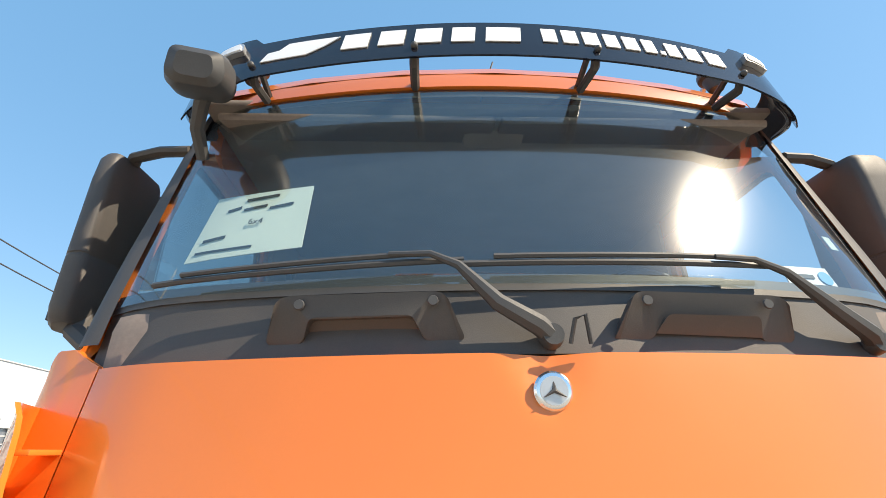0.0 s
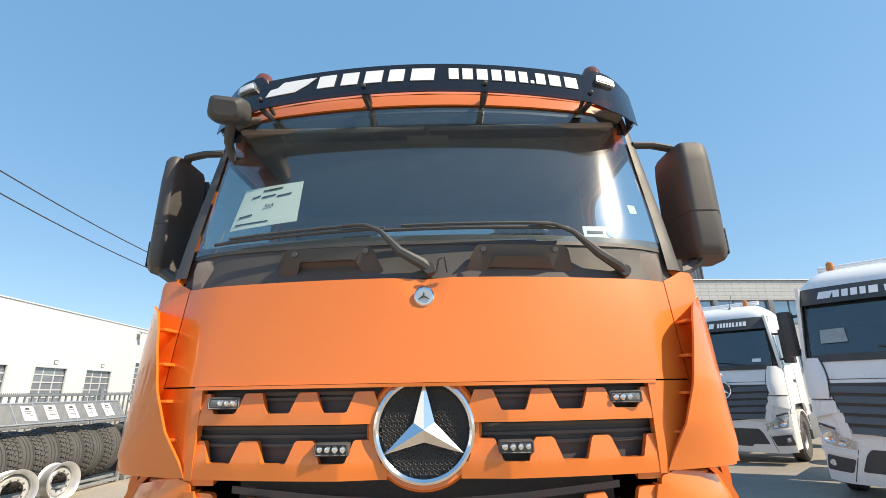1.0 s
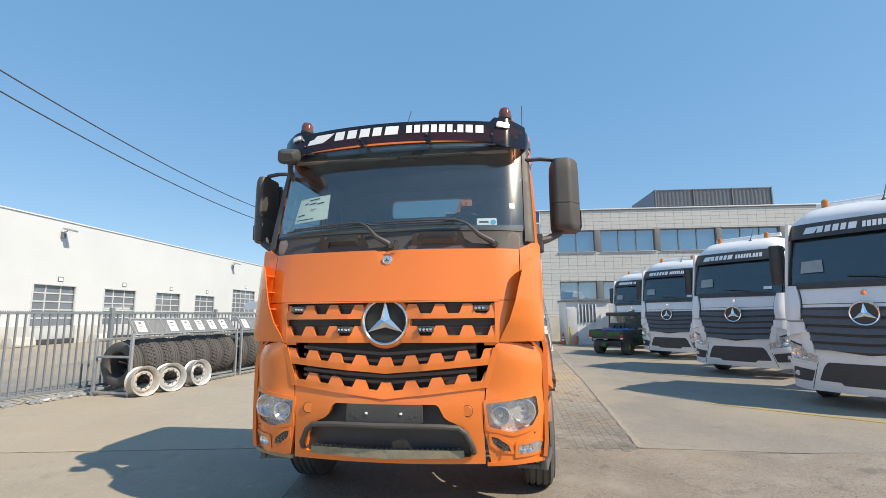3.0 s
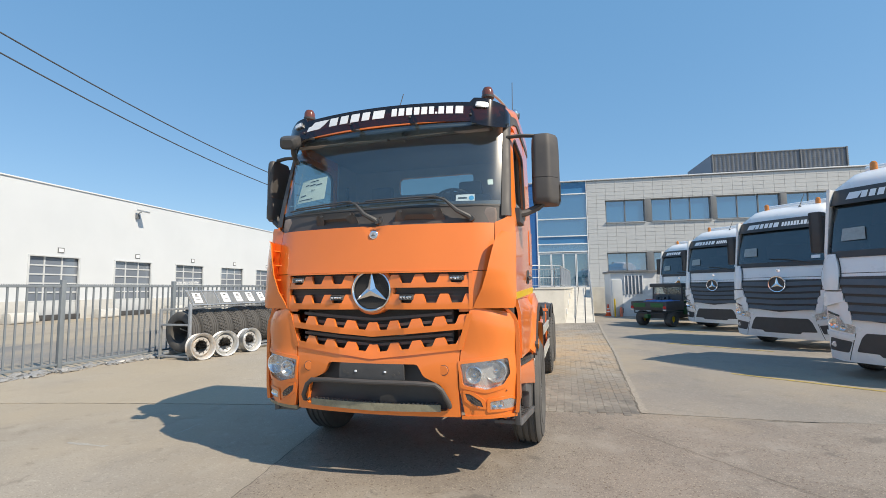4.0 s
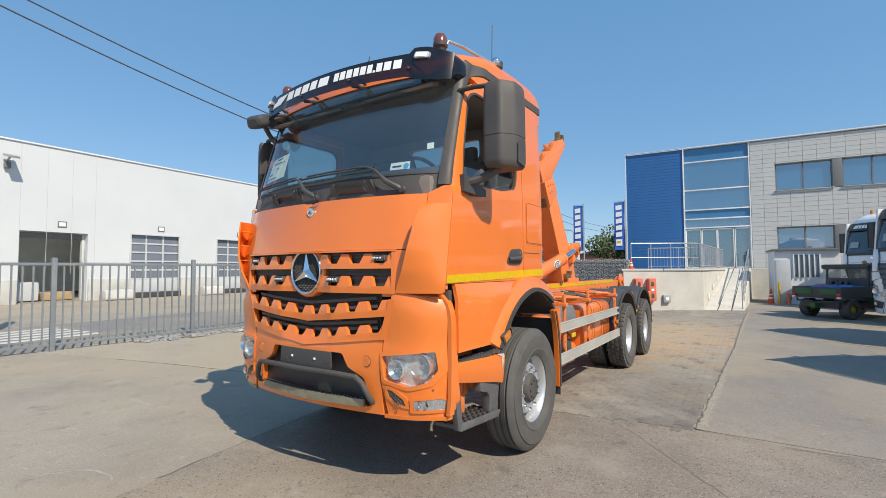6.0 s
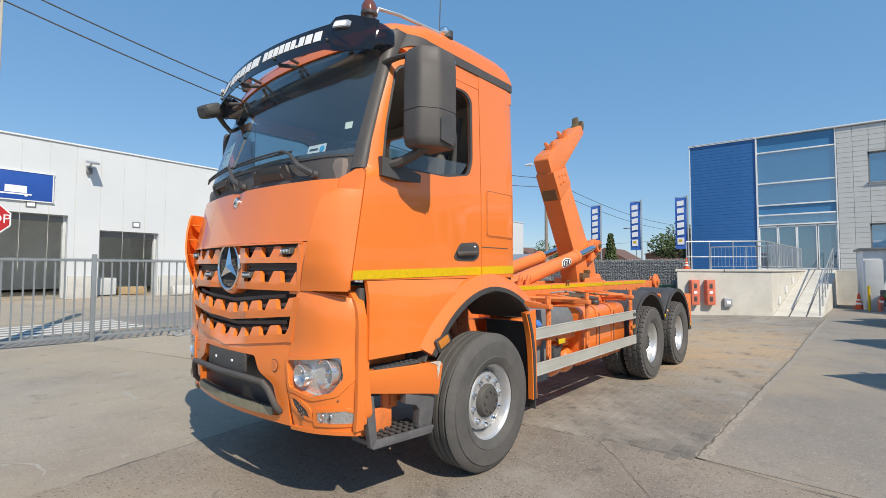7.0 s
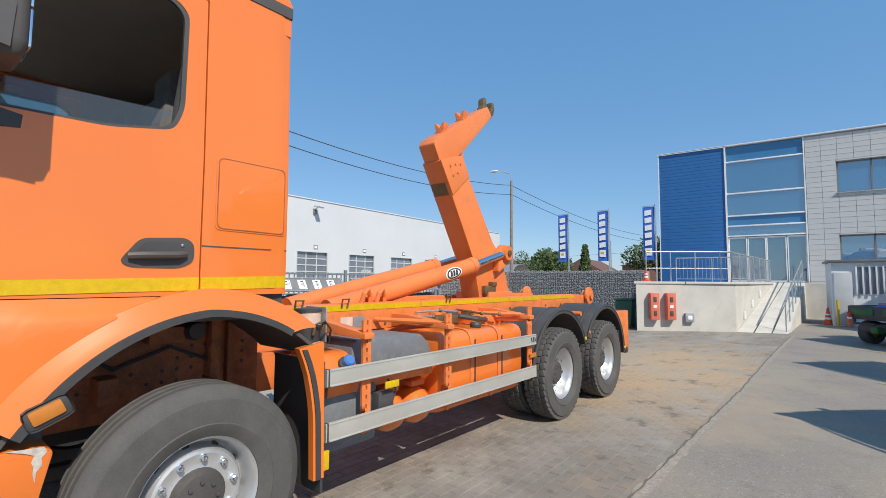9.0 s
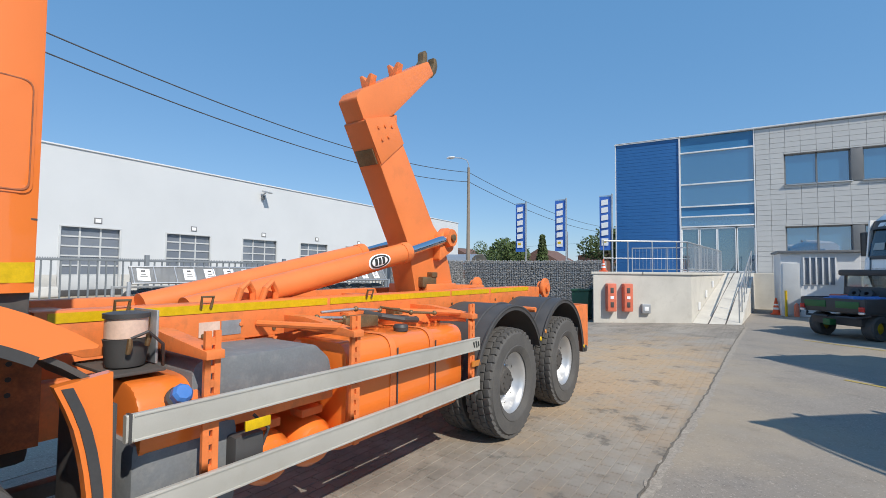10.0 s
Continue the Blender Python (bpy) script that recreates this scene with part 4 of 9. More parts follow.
def cab_front():
    bm = bmesh.new()
    strip(bm, span(-1.05, 1.05, 84), lambda x: 1.812, lambda x: 2.225 - 0.006 * max(0, 1 - abs(x) / 0.12), lambda x, z, d: F(x, z, d + 0.016 * max(0.0, 1 - abs(x) / (0.03 + 0.55 * max(0.0, z - 2.08))) * min(1.0, max(0.0, (z - 2.09) / 0.06))), 0.03, 14)
    part("hood_panel", bm, ORANGE, truck, "smooth orange front flap")
    badge = part("badge", make(add_lathe, [(0.0005, 0.008), (0.03, 0.009), (0.036, 0.008), (0.0405, 0.003), (0.0405, -0.01), (0.0005, -0.01)], facing(0, 2.142, -0.003), 28), CHROME, truck, "small round silver badge")
    part("badge_disc", make(add_lathe, [(0.0005, 0.002), (0.029, 0.002), (0.029, 0), (0.0005, 0)], facing(0, 2.142, -0.0125), 24), SILVER, badge)
    for k in range(3):
        a = radians(90 + 120 * k)
        part("badge_arm", make(add_tube, [F(0, 2.142, -0.016), F(0.026 * math.cos(a), 2.142 + 0.026 * math.sin(a), -0.016)], [0.005, 0.001], 6), GREY_PLASTIC, badge)
    bm = bmesh.new()
    strip(bm, span(-1.13, 1.13, 36), lambda x: 2.228 + 0.06 * max(0, abs(x) - 1.0), lambda x: 2.405 + 0.03 * x * x, lambda x, z, d: F(x, z, d + 0.03 - 0.05 * max(0, (z - 2.33))), 0.03, 6)
    part("cowl_panel", bm, GREY_PLASTIC, truck, "matt dark grey plastic cowl")
    for s in (1, -1):
        bm = bmesh.new()
        outer_ = rpoly([(0.17, 2.262), (0.215, 2.355), (0.235, 2.366), (0.585, 2.366), (0.605, 2.355), (0.632, 2.262), (0.545, 2.262), (0.525, 2.312), (0.292, 2.312), (0.262, 2.262)], 0.014)
        def rib(u, v, d):
            out = min(1.0, max(0.0, (v - 2.262) / 0.06))
            return F(s * u, v, 0.03 - 0.062 * out + d)
        lo_, hi_ = [], []
        for d, row in ((0.0, lo_), (0.03, hi_)):
            row += [bm.verts.new(rib(u, v, d)) for u, v in outer_]
        caps = [bm.faces.new(lo_), bm.faces.new(hi_[::-1])]
        grid_faces(bm, [lo_, hi_], True)
        bmesh.ops.triangulate(bm, faces=caps)
        bmesh.ops.recalc_face_normals(bm, faces=bm.faces[:])
        handle = part("grab_handle", bm, GREY_PLASTIC, truck, "grey plastic grab handle")
        for x in (0.245, 0.55):
            part("bolt_cap", make(add_lathe, [(0.0005, 0.004), (0.011, 0.004), (0.013, 0), (0.0005, 0)], facing(s * x, 2.342, -0.032), 12), BLACK, handle)
    # wipers
    for px, tip, b0, b1 in ((0.02, -0.35, (-0.95, 2.425), (-0.17, 2.452)), (0.86, 0.46, (-0.18, 2.44), (0.63, 2.455))):
        arm = [F(px, 2.265, 0.012), F(px - 0.03, 2.285, -0.012), F(px - 0.12, 2.335, -0.035), F((px + tip) / 2 - 0.02, 2.43, -0.045), F(tip + 0.1, 2.462, -0.05), F(tip, 2.468, -0.04)]
        wiper = part("wiper", make(add_tube, arm, [0.022, 0.024, 0.02, 0.011, 0.008, 0.007], 8), BLACK, truck, "black windscreen wiper")
        part("pivot", make(add_lathe, [(0.0005, 0.03), (0.024, 0.03), (0.03, 0.0), (0.0005, 0)], facing(px, 2.265, 0.018), 14), BLACK, wiper)
        bm = bmesh.new()
        n = 10
        add_tube(bm, [F(b0[0] + (b1[0] - b0[0]) * i / n, b0[1] + (b1[1] - b0[1]) * i / n, -0.028) for i in range(n + 1)], 0.008, 6)
        add_tube(bm, [F(b0[0] + (b1[0] - b0[0]) * (0.1 + 0.8 * i / n), b0[1] + 0.018 + (b1[1] - b0[1]) * i / n, -0.036) for i in range(n + 1)], 0.007, 6)
        part("wiper_blade", bm, BLACK, wiper)
    part("washer_hose", make(add_tube, [F(0.05, 2.24, -0.02), F(0.06, 2.29, -0.05), F(0.085, 2.3, -0.05), F(0.095, 2.24, -0.02)], 0.005, 6), BLACK, truck)
    # glass
    def scr(x, z, d):
        return F(x, z, d + 0.012)
    bm = bmesh.new()
    rows = [[bm.verts.new(scr(x, z, 0)) for x in span(-1.13, 1.13, 32)] for z in span(2.40, 3.235, 12)]
    grid_faces(bm, rows)
    glass = part("windscreen", bm, GLASS, truck, "large curved windscreen", 80)
    glass.visible_shadow = False
    bm = bmesh.new()
    for lo, hi, x0, x1 in ((2.385, 2.43, -1.13, 1.13), (3.195, 3.24, -1.13, 1.13)):
        strip(bm, span(x0, x1, 24), lambda x: lo, lambda x: hi, lambda x, z, d: scr(x, z, d + 0.008), 0.004, 1)
    part("screen_border", bm, BLACK, truck)
    bm = bmesh.new()
    strip(bm, span(-1.03, 1.03, 24), lambda x: 3.238, lambda x: 3.33, lambda x, z, d: F(x * 1.05, z, d), 0.03, 3)
    part("roof_header", bm, ORANGE, truck)
    # pillars and front corners
    for s in (1, -1):
        bm = bmesh.new()
        rows = []
        for z in span(2.295, 3.35, 14):
            xi = 1.105
            a = Vector((xi, fy(xi, z) + 0.004, z))
            b = Vector((side_x(z) - 0.034, float(np.interp(z, (2.24, 2.6, 3.05, 3.35), (0.235, 0.32, 0.47, 0.62))) + 0.04, z))
            c = Vector((side_x(z) - 0.022, a.y + 0.02, z))
            rows.append([bm.verts.new(Vector((s * p.x, p.y, p.z))) for p in (a * (1 - t) ** 2 + c * 2 * t * (1 - t) + b * t * t for t in span(0, 1, 6))])
        grid_faces(bm, rows)
        bmesh.ops.solidify(bm, geom=bm.faces[:], thickness=0.03)
        part("windscreen_pillar", bm, GREY_PLASTIC, truck, "dark grey pillar trim")
        def corner_skin(z, k, d):
            p, q, r = Vector((1.056, fy(1.056, z))), Vector((1.205, fy(1.13, z) + 0.005)), Vector((side_x(z) + 0.001, door_front(z) - 0.007))
            v = p * (1 - k) ** 2 + q * 2 * k * (1 - k) + r * k * k
            return Vector((s * (v.x - d * k), v.y + d * (1 - k), z))
        corner = part("corner_panel", make(strip, span(0.0, 1.0, 12), lambda k: 1.50, lambda k: 2.232 + 0.05 * min(1.0, 2.5 * k) - 0.03 * max(0.0, k - 0.8) / 0.2, lambda k, z, d: corner_skin(z, k, d), 0.02, 16), ORANGE, truck, "", 50)
        def fin_edge(z):
            zs = (1.49, 1.54, 1.65, 1.8, 1.97, 2.1, 2.14)
            return float(np.interp(z, zs, (0.88, 0.90, 0.96, 1.01, 1.05, 1.085, 1.13))), float(np.interp(z, zs, (-0.008, -0.015, -0.035, -0.042, -0.02, 0.016, 0.05)))
        def flap(z, k, d):
            px, py = fin_edge(z)
            p, q, r = Vector((px, py)), Vector((1.175, py + 0.08)), Vector((1.228 - 0.3 * max(0, 1.56 - z) - d, door_front(z) - 0.012))
            v = p * (1 - k) ** 2 + q * 2 * k * (1 - k) + r * k * k
            return Vector((s * (v.x - d * k), v.y + d * (1 - k), z))
        part("air_deflector", make(strip, span(1.492, 2.14, 20), lambda z: 0.0, lambda z: 1.0, flap, 0.016, 8), ORANGE, corner, "curved orange side wind deflector")
        for z in (1.62, 1.76, 1.90, 2.04):
            x, y = fin_edge(z)
            part("deflector_rib", boxes(((s * (x + 0.02), (y + fy(x, z)) / 2 + 0.045, z), (0.06, fy(x, z) - y + 0.01, 0.012), 0.003)), ORANGE, corner)


def grille():
    core = part("radiator_core", boxes(((0, 0.14, 1.2), (1.4, 0.16, 1.2), 0.01)), DARK, truck)
    bm = bmesh.new()
    strip(bm, span(-0.86, 0.86, 24), lambda x: 1.49, lambda x: 1.808, lambda x, z, d: F(x, z, d + 0.055), 0.01, 2)
    part("grille_backing", bm, GREY_PLASTIC, truck)
    bm = bmesh.new()
    for z in (1.60, 1.63, 1.66, 1.76, 1.78):
        strip(bm, span(-0.86, 0.86, 16), lambda x: z - 0.006, lambda x: z + 0.006, lambda x, zz, d: F(x, zz, d + 0.04), 0.01, 1)
    part("grille_louvre", bm, GREY_PLASTIC, truck)
    # upper slats, in two halves beside the emblem
    for s in (1, -1):
        for base, root, tip, x0, ph in ((1.672, 1.712, 1.784, 0.16, 0.9765), (1.488, 1.543, 1.618, 0.13, 0.9765)):
            bm = bmesh.new()
            us = [s * x for x in span(x0, 0.868, 90)]
            strip(bm, us, lambda x: base, lambda x: root + (tip - root) * teeth(abs(x), 0.2125, ph, 0.034, 0.062), lambda x, z, d: F(x, z, d - 0.004 + 0.2 * max(0, z - root)), 0.03, 4)
            part("grille_slat", bm, ORANGE, truck, "orange grille slat with raised teeth")
        part("grille_side", make(strip, [s * x for x in span(0.85, 0.884, 3)], lambda x: 1.485, lambda x: 1.806, lambda x, z, d: F(x, z, d - 0.006), 0.04, 6), ORANGE, truck)
        part("grille_flank", make(strip, [s * x for x in span(0.88, 1.054, 6)], lambda x: 1.50, lambda x: 1.806, F, 0.03, 4), ORANGE, truck)
        for x, z in ((0.75, 1.75), (0.325, 1.59)):
            lamp = part("work_lamp", boxes((F(s * x, z, 0.012), (0.125, 0.05, 0.045), 0.01)), GREY_PLASTIC, truck, "small four-diode strip lamp")
            part("lamp_face", boxes((F(s * x, z, -0.011), (0.112, 0.004, 0.036), 0.006)), LAMP_SILVER, lamp)
            for k in range(4):
                part("diode", make(add_lathe, [(0.0005, 0.006), (0.009, 0.005), (0.012, 0), (0.0005, 0)], facing(s * x + (k - 1.5) * 0.027, z, -0.014), 10), CHROME, lamp)
    part("grille_rim", make(strip, span(-0.884, 0.884, 24), lambda x: 1.798, lambda x: 1.81, lambda x, z, d: F(x, z, d - 0.01), 0.05, 1), ORANGE, truck)
    # emblem
    c = 1.651
    part("emblem_surround", make(add_lathe, [(0.176, -0.05), (0.176, 0.012), (0.184, 0.024), (0.198, 0.026), (0.208, 0.012), (0.211, -0.05)], facing(0, c, 0.022), 48, True), ORANGE, truck)
    emblem = part("emblem_ring", make(add_lathe, [(0.160, 0.0), (0.163, 0.016), (0.172, 0.024), (0.181, 0.02), (0.185, 0.006), (0.185, -0.02), (0.160, -0.02)], facing(0, c, 0.0), 56, True), CHROME, truck, "large chrome ring with a three-armed shape")
    part("emblem_mesh", make(add_lathe, [(0.0005, 0.0), (0.168, 0.0), (0.168, -0.02), (0.0005, -0.02)], facing(0, c, 0.022), 40), BLACK, emblem)
    bm = bmesh.new()
    for i in range(-9, 10):
        for j in range(-10, 11):
            x, z = i * 0.018 + (j % 2) * 0.009, j * 0.016
            if x * x + z * z < 0.157 ** 2:
                add_lathe(bm, [(0.0055, 0.0), (0.0075, 0.003), (0.0085, 0.0)], Matrix.Translation((x, fy(0, c) - 0.002, c + z)) @ ON_FRONT, 6, True)
    part("emblem_grid", bm, GREY_PLASTIC, emblem)
    for k in range(3):
        a = radians(90 + 120 * k)
        bm = bmesh.new()
        u, w = Vector((math.cos(a), 0, math.sin(a))), Vector((-math.sin(a), 0, math.cos(a)))
        o = F(0, c, -0.01)
        tip, mid = o + u * 0.164 + Vector((0, -0.002, 0)), o + Vector((0, -0.03, 0))
        foot = [o + (u + w * 1.73) * 0.022, o + (u - w * 1.73) * 0.022]
        vs = [bm.verts.new(p) for p in (tip, foot[0], o, foot[1], mid)]
        for f in ((0, 1, 4), (1, 2, 4), (2, 3, 4), (3, 0, 4), (3, 2, 1, 0)):
            bm.faces.new([vs[i] for i in f])
        part("emblem_arm", bm, CHROME, emblem, "", 0)


def bumper():
    def vee(x, k):
        return -k * max(0, 1 - abs(x) / 0.8)
    # lower grille
    for base, root, tip, half, ph, k in ((1.322, 1.374, 1.444, 0.83, 0.0, 0.07), (1.156, 1.209, 1.272, 0.78, 0.0, 0.09)):
        bm = bmesh.new()
        strip(bm, span(-half, half, 170), lambda x: base + vee(x, k), lambda x: root + vee(x, k) + (tip - root) * teeth(x, 0.2, ph, 0.036, 0.062), lambda x, z, d: F(x, z, d - 0.012 + 0.25 * max(0, z - root - vee(x, k))), 0.03, 4)
        part("lower_grille_slat", bm, ORANGE, truck, "orange lower grille slat with raised teeth")
    bm = bmesh.new()
    for z in (1.24, 1.285, 1.4, 1.46):
        strip(bm, span(-0.7, 0.7, 16), lambda x: z - 0.012, lambda x: z + 0.012, lambda x, zz, d: F(x, zz + vee(x, 0.06), d + 0.03), 0.01, 1)
    part("grille_louvre", bm, GREY_PLASTIC, truck)
    for s in (1, -1):
        part("grille_side", make(strip, span(1.15, 1.45, 8), lambda z: 0.742 + 0.30 * (z - 1.15), lambda z: 0.785 + 0.30 * (z - 1.15), lambda z, x, d: F(s * x, z, d - 0.014), 0.05, 2), ORANGE, truck)
    # middle piece
    bm = bmesh.new()
    ring(bm, [(-0.755, 0.60), (0.755, 0.60), (0.745, 0.9), (0.765, 1.165), (0, 1.066), (-0.765, 1.165), (-0.745, 0.9)],
         rpoly([(-0.66, 0.65), (0.66, 0.65), (0.61, 0.86), (0.46, 0.93), (0.41, 1.03), (-0.41, 1.03), (-0.46, 0.93), (-0.61, 0.86)], 0.03), F, 0.05, 4, 40, (0, 0.86))
    middle = part("bumper_middle", bm, ORANGE, truck)
    for s in (1, -1):
        part("towing_cover", make(add_lathe, [(0.0005, 0.004), (0.036, 0.004), (0.04, 0.0), (0.0005, 0)], facing(s * 0.63, 0.985, 0.0), 24), ORANGE, middle, "round orange cover")
        part("towing_cover_groove", make(add_lathe, [(0.038, 0.0015), (0.043, 0.0015), (0.043, -0.002), (0.038, -0.002)], facing(s * 0.63, 0.985, 0.0), 24, True), DARK, middle)
    part("bumper_recess", boxes(((0, 0.06, 0.83), (1.3, 0.06, 0.4), 0.01)), BLACK, truck)
    plate = part("plate_carrier", make(patch, rpoly([(-0.30, 0.895), (0.30, 0.895), (0.295, 1.03), (-0.295, 1.03)], 0.012), lambda x, z, d: F(x, z, d - 0.01), 0.02), BLACK, truck, "empty black number plate carrier")
    for x in (-0.135, 0.135):
        part("plate_clip", boxes((F(x, 0.965, -0.014), (0.02, 0.008, 0.016), 0.002)), PAPER_WHITE, plate)
    for x in (-0.25, -0.21, 0.21, 0.25):
        part("plate_hole", make(add_lathe, [(0.0005, 0.001), (0.013, 0.001), (0.013, -0.002), (0.0005, -0.002)], facing(x, 0.94 + 0.4 * abs(abs(x) - 0.21), -0.012), 12), DARK, plate)
    part("bull_bar", make(add_tube, [F(-0.66, 0.68, 0.03), F(-0.675, 0.69, -0.01), F(-0.67, 0.73, -0.035), F(-0.62, 0.83, -0.042), F(-0.57, 0.872, -0.045), F(-0.4, 0.882, -0.045), F(0, 0.882, -0.045), F(0.4, 0.882, -0.045), F(0.57, 0.872, -0.045), F(0.62, 0.83, -0.042), F(0.67, 0.73, -0.035), F(0.675, 0.69, -0.01), F(0.66, 0.68, 0.03)], 0.021, 10), GREY_PLASTIC, truck, "dark tubular bar across the bumper")
    bm = bmesh.new()
    strip(bm, span(-0.6, 0.6, 20), lambda x: 0.635 + 0.02 * abs(x), lambda x: 0.70, lambda x, z, d: F(x, z, d - 0.012 - 0.12 * (0.7 - z)), 0.02, 4)
    part("skid_plate", bm, SKID, truck, "khaki metal skid plate")
    bm = bmesh.new()
    for i in range(30):
        add_box(bm, F(-0.56 + i * 1.12 / 29, 0.703, 0.008), (0.022, 0.03, 0.012), 0.003)
    part("bumper_tread", bm, GREY_PLASTIC, truck, "toothed step on the bumper")
    # corners with lamps
    for s in (1, -1):
        def bulge(z):
            return float(np.interp(z, (0.55, 0.75, 1.1, 1.36, 1.46, 1.52), (0.3, 0.6, 0.8, 1.0, 0.75, 0.2)))
        def C(x, z, d):
            k = min(1, max(0, (x - 0.74) / 0.45)) * bulge(z)
            y = fy(x, z) + d - 0.055 * k + 2.0 * max(0, x - 1.03) ** 2
            return Vector((s * (x if x < 0.74 else 0.74 + (x - 0.74) * (shoulder(z) - 0.74) / 0.482), y, z))
        def shoulder(z):
            return float(np.interp(z, (0.6, 0.75, 1.0, 1.28, 1.36, 1.42, 1.47, 1.515), (1.215, 1.232, 1.236, 1.236, 1.228, 1.205, 1.165, 1.10)))
        lampo = rpoly([(0.765, 1.035), (1.135, 1.08), (1.15, 0.95), (1.095, 0.862), (0.965, 0.825), (0.785, 0.865)], 0.02)
        bm = bmesh.new()
        ring(bm, rpoly([(0.772, 1.16), (0.865, 1.475), (0.98, 1.495), (1.215, 1.44), (1.222, 0.70), (1.17, 0.605), (0.80, 0.60), (0.75, 0.86)], 0.02), lampo, C, 0.04, 6, 48, (0.99, 0.96))
        corner = part("bumper_corner", bm, ORANGE, truck, "rounded orange bumper corner")
        bm = bmesh.new()
        ring(bm, rpoly([(0.748, 1.062), (1.185, 1.112), (1.195, 0.94), (1.12, 0.835), (0.97, 0.797), (0.765, 0.842)], 0.02), lampo, lambda x, z, d: C(x, z, d - 0.008), 0.012, 2, 40, (0.99, 0.96))
        part("lamp_frame", bm, ORANGE, corner)
        part("bumper_side", make(strip, span(0.19, 0.25, 3), lambda y: 0.62, lambda y: 1.49, lambda y, z, d: Vector((s * (shoulder(z) - d), y, z)), 0.03, 14), ORANGE, corner)
        part("bumper_shelf", make(strip, [s * x for x in span(0.77, 1.2, 8)], lambda x: 0.0, lambda x: 0.16, lambda x, q, d: C(abs(x), 1.475, 0.0) + Vector((0, 0.01 + q, 0.012 + 0.05 * q / 0.16 - d - 0.03 * max(0, abs(x) - 1.0) / 0.2)), 0.02, 2), ORANGE, corner)
        lamp = part("headlamp", make(patch, lampo, lambda x, z, d: C(x, z, d + 0.05), 0.01, 4, 24), LAMP_SILVER, truck, "clear-lensed twin headlamp")
        bm = bmesh.new()
        loop_ = lampo
        rows = [[bm.verts.new(C(p[0], p[1], d)) for p in loop_] for d in (0.01, 0.05)]
        grid_faces(bm, rows, True)
        part("lamp_wall", bm, LAMP_SILVER, lamp)
        for x, z, r in ((1.045, 0.972, 0.086), (0.875, 0.945, 0.066)):
            bowl = part("reflector", make(add_lathe, [(0.0005, 0.004), (r * 0.25, 0.005), (r * 0.6, 0.02), (r * 0.9, 0.05), (r, 0.062), (r * 1.08, 0.06), (r * 1.08, 0.0)], facing(s * x, z, 0.052), 28), LAMP_BOWL, lamp, "round chrome reflector")
            part("bulb_cap", make(add_ball, F(s * x, z, 0.03), r * 0.3, 14, 8), CHROME, bowl)
        bm = bmesh.new()
        for k in range(7):
            x = 0.79 + 0.05 * k
            add_box(bm, C(x, 0.862 + 0.01 * abs(k - 3), 0.06), (0.03, 0.02, 0.012), 0.003)
        tagged(part("lamp_ribs", bm, LAMP_SILVER, lamp), kind="stuff")
        cover = part("lens_cover", make(patch, lampo, lambda x, z, d: C(x, z, d + 0.002), 0.004, 4, 24), LENS, lamp)
        cover.visible_shadow = False
        vent = part("bumper_vent", make(patch, rpoly([(0.80, 0.80), (0.845, 0.79), (0.925, 0.735), (0.945, 0.685), (0.88, 0.70), (0.815, 0.745)], 0.01), lambda x, z, d: C(x, z, d - 0.003), 0.03), DARK, corner, "dark honeycomb vent")
        bm = bmesh.new()
        ring(bm, rpoly([(0.783, 0.825), (0.86, 0.815), (0.955, 0.745), (0.972, 0.665), (0.87, 0.68), (0.79, 0.735)], 0.015), rpoly([(0.80, 0.80), (0.845, 0.79), (0.925, 0.735), (0.945, 0.685), (0.88, 0.70), (0.815, 0.745)], 0.01), lambda x, z, d: C(x, z, d - 0.008), 0.012, 1, 24)
        part("vent_frame", bm, ORANGE, corner)
        bm = bmesh.new()
        for i in range(4):
            for j in range(2):
                add_lathe(bm, [(0.011, 0.0), (0.013, 0.004), (0.015, 0.0)], facing(s * (0.836 + i * 0.026 - (j % 2) * 0.004), 0.772 - i * 0.018 - j * 0.025, -0.006 - 0.03 * i * 0.3), 6, True)
        part("vent_mesh", bm, GREY_PLASTIC, vent)
        fog = part("fog_lamp", make(patch, rpoly([(1.0, 0.665), (1.165, 0.66), (1.205, 0.68), (1.185, 0.725), (1.15, 0.745), (1.0, 0.73)], 0.012), lambda x, z, d: C(x, z, d - 0.006), 0.02), LAMP_SILVER, corner, "small silver fog lamp")
        part("lens_cover", make(patch, rpoly([(1.0, 0.665), (1.165, 0.66), (1.205, 0.68), (1.185, 0.725), (1.15, 0.745), (1.0, 0.73)], 0.012), lambda x, z, d: C(x, z, d - 0.016), 0.004), LENS, fog)
        bm = bmesh.new()
        ring(bm, rpoly([(0.975, 0.64), (1.215, 0.64), (1.217, 0.69), (1.19, 0.74), (1.15, 0.768), (0.975, 0.75)], 0.015), rpoly([(1.0, 0.665), (1.165, 0.66), (1.205, 0.68), (1.185, 0.725), (1.15, 0.745), (1.0, 0.73)], 0.012), lambda x, z, d: C(x, z, d - 0.012), 0.016, 1, 24)
        part("fog_frame", bm, ORANGE, corner)
        for x, z in ((1.205, 0.93), (1.2, 0.80), (1.12, 0.812), (1.2, 0.615)):
            part("bumper_bolt", make(add_ball, C(x, z, -0.006 if x < 1.15 else 0.0), 0.007, 8, 6), SHADE_ORANGE, corner)
        for x in (1.03, 1.075):
            part("reflector", make(add_lathe, [(0.0005, 0.002), (0.012, 0.003), (0.024, 0.008), (0.027, 0)], Matrix.Translation(C(x, 0.706, -0.007)) @ ON_FRONT, 16), CHROME, fog)
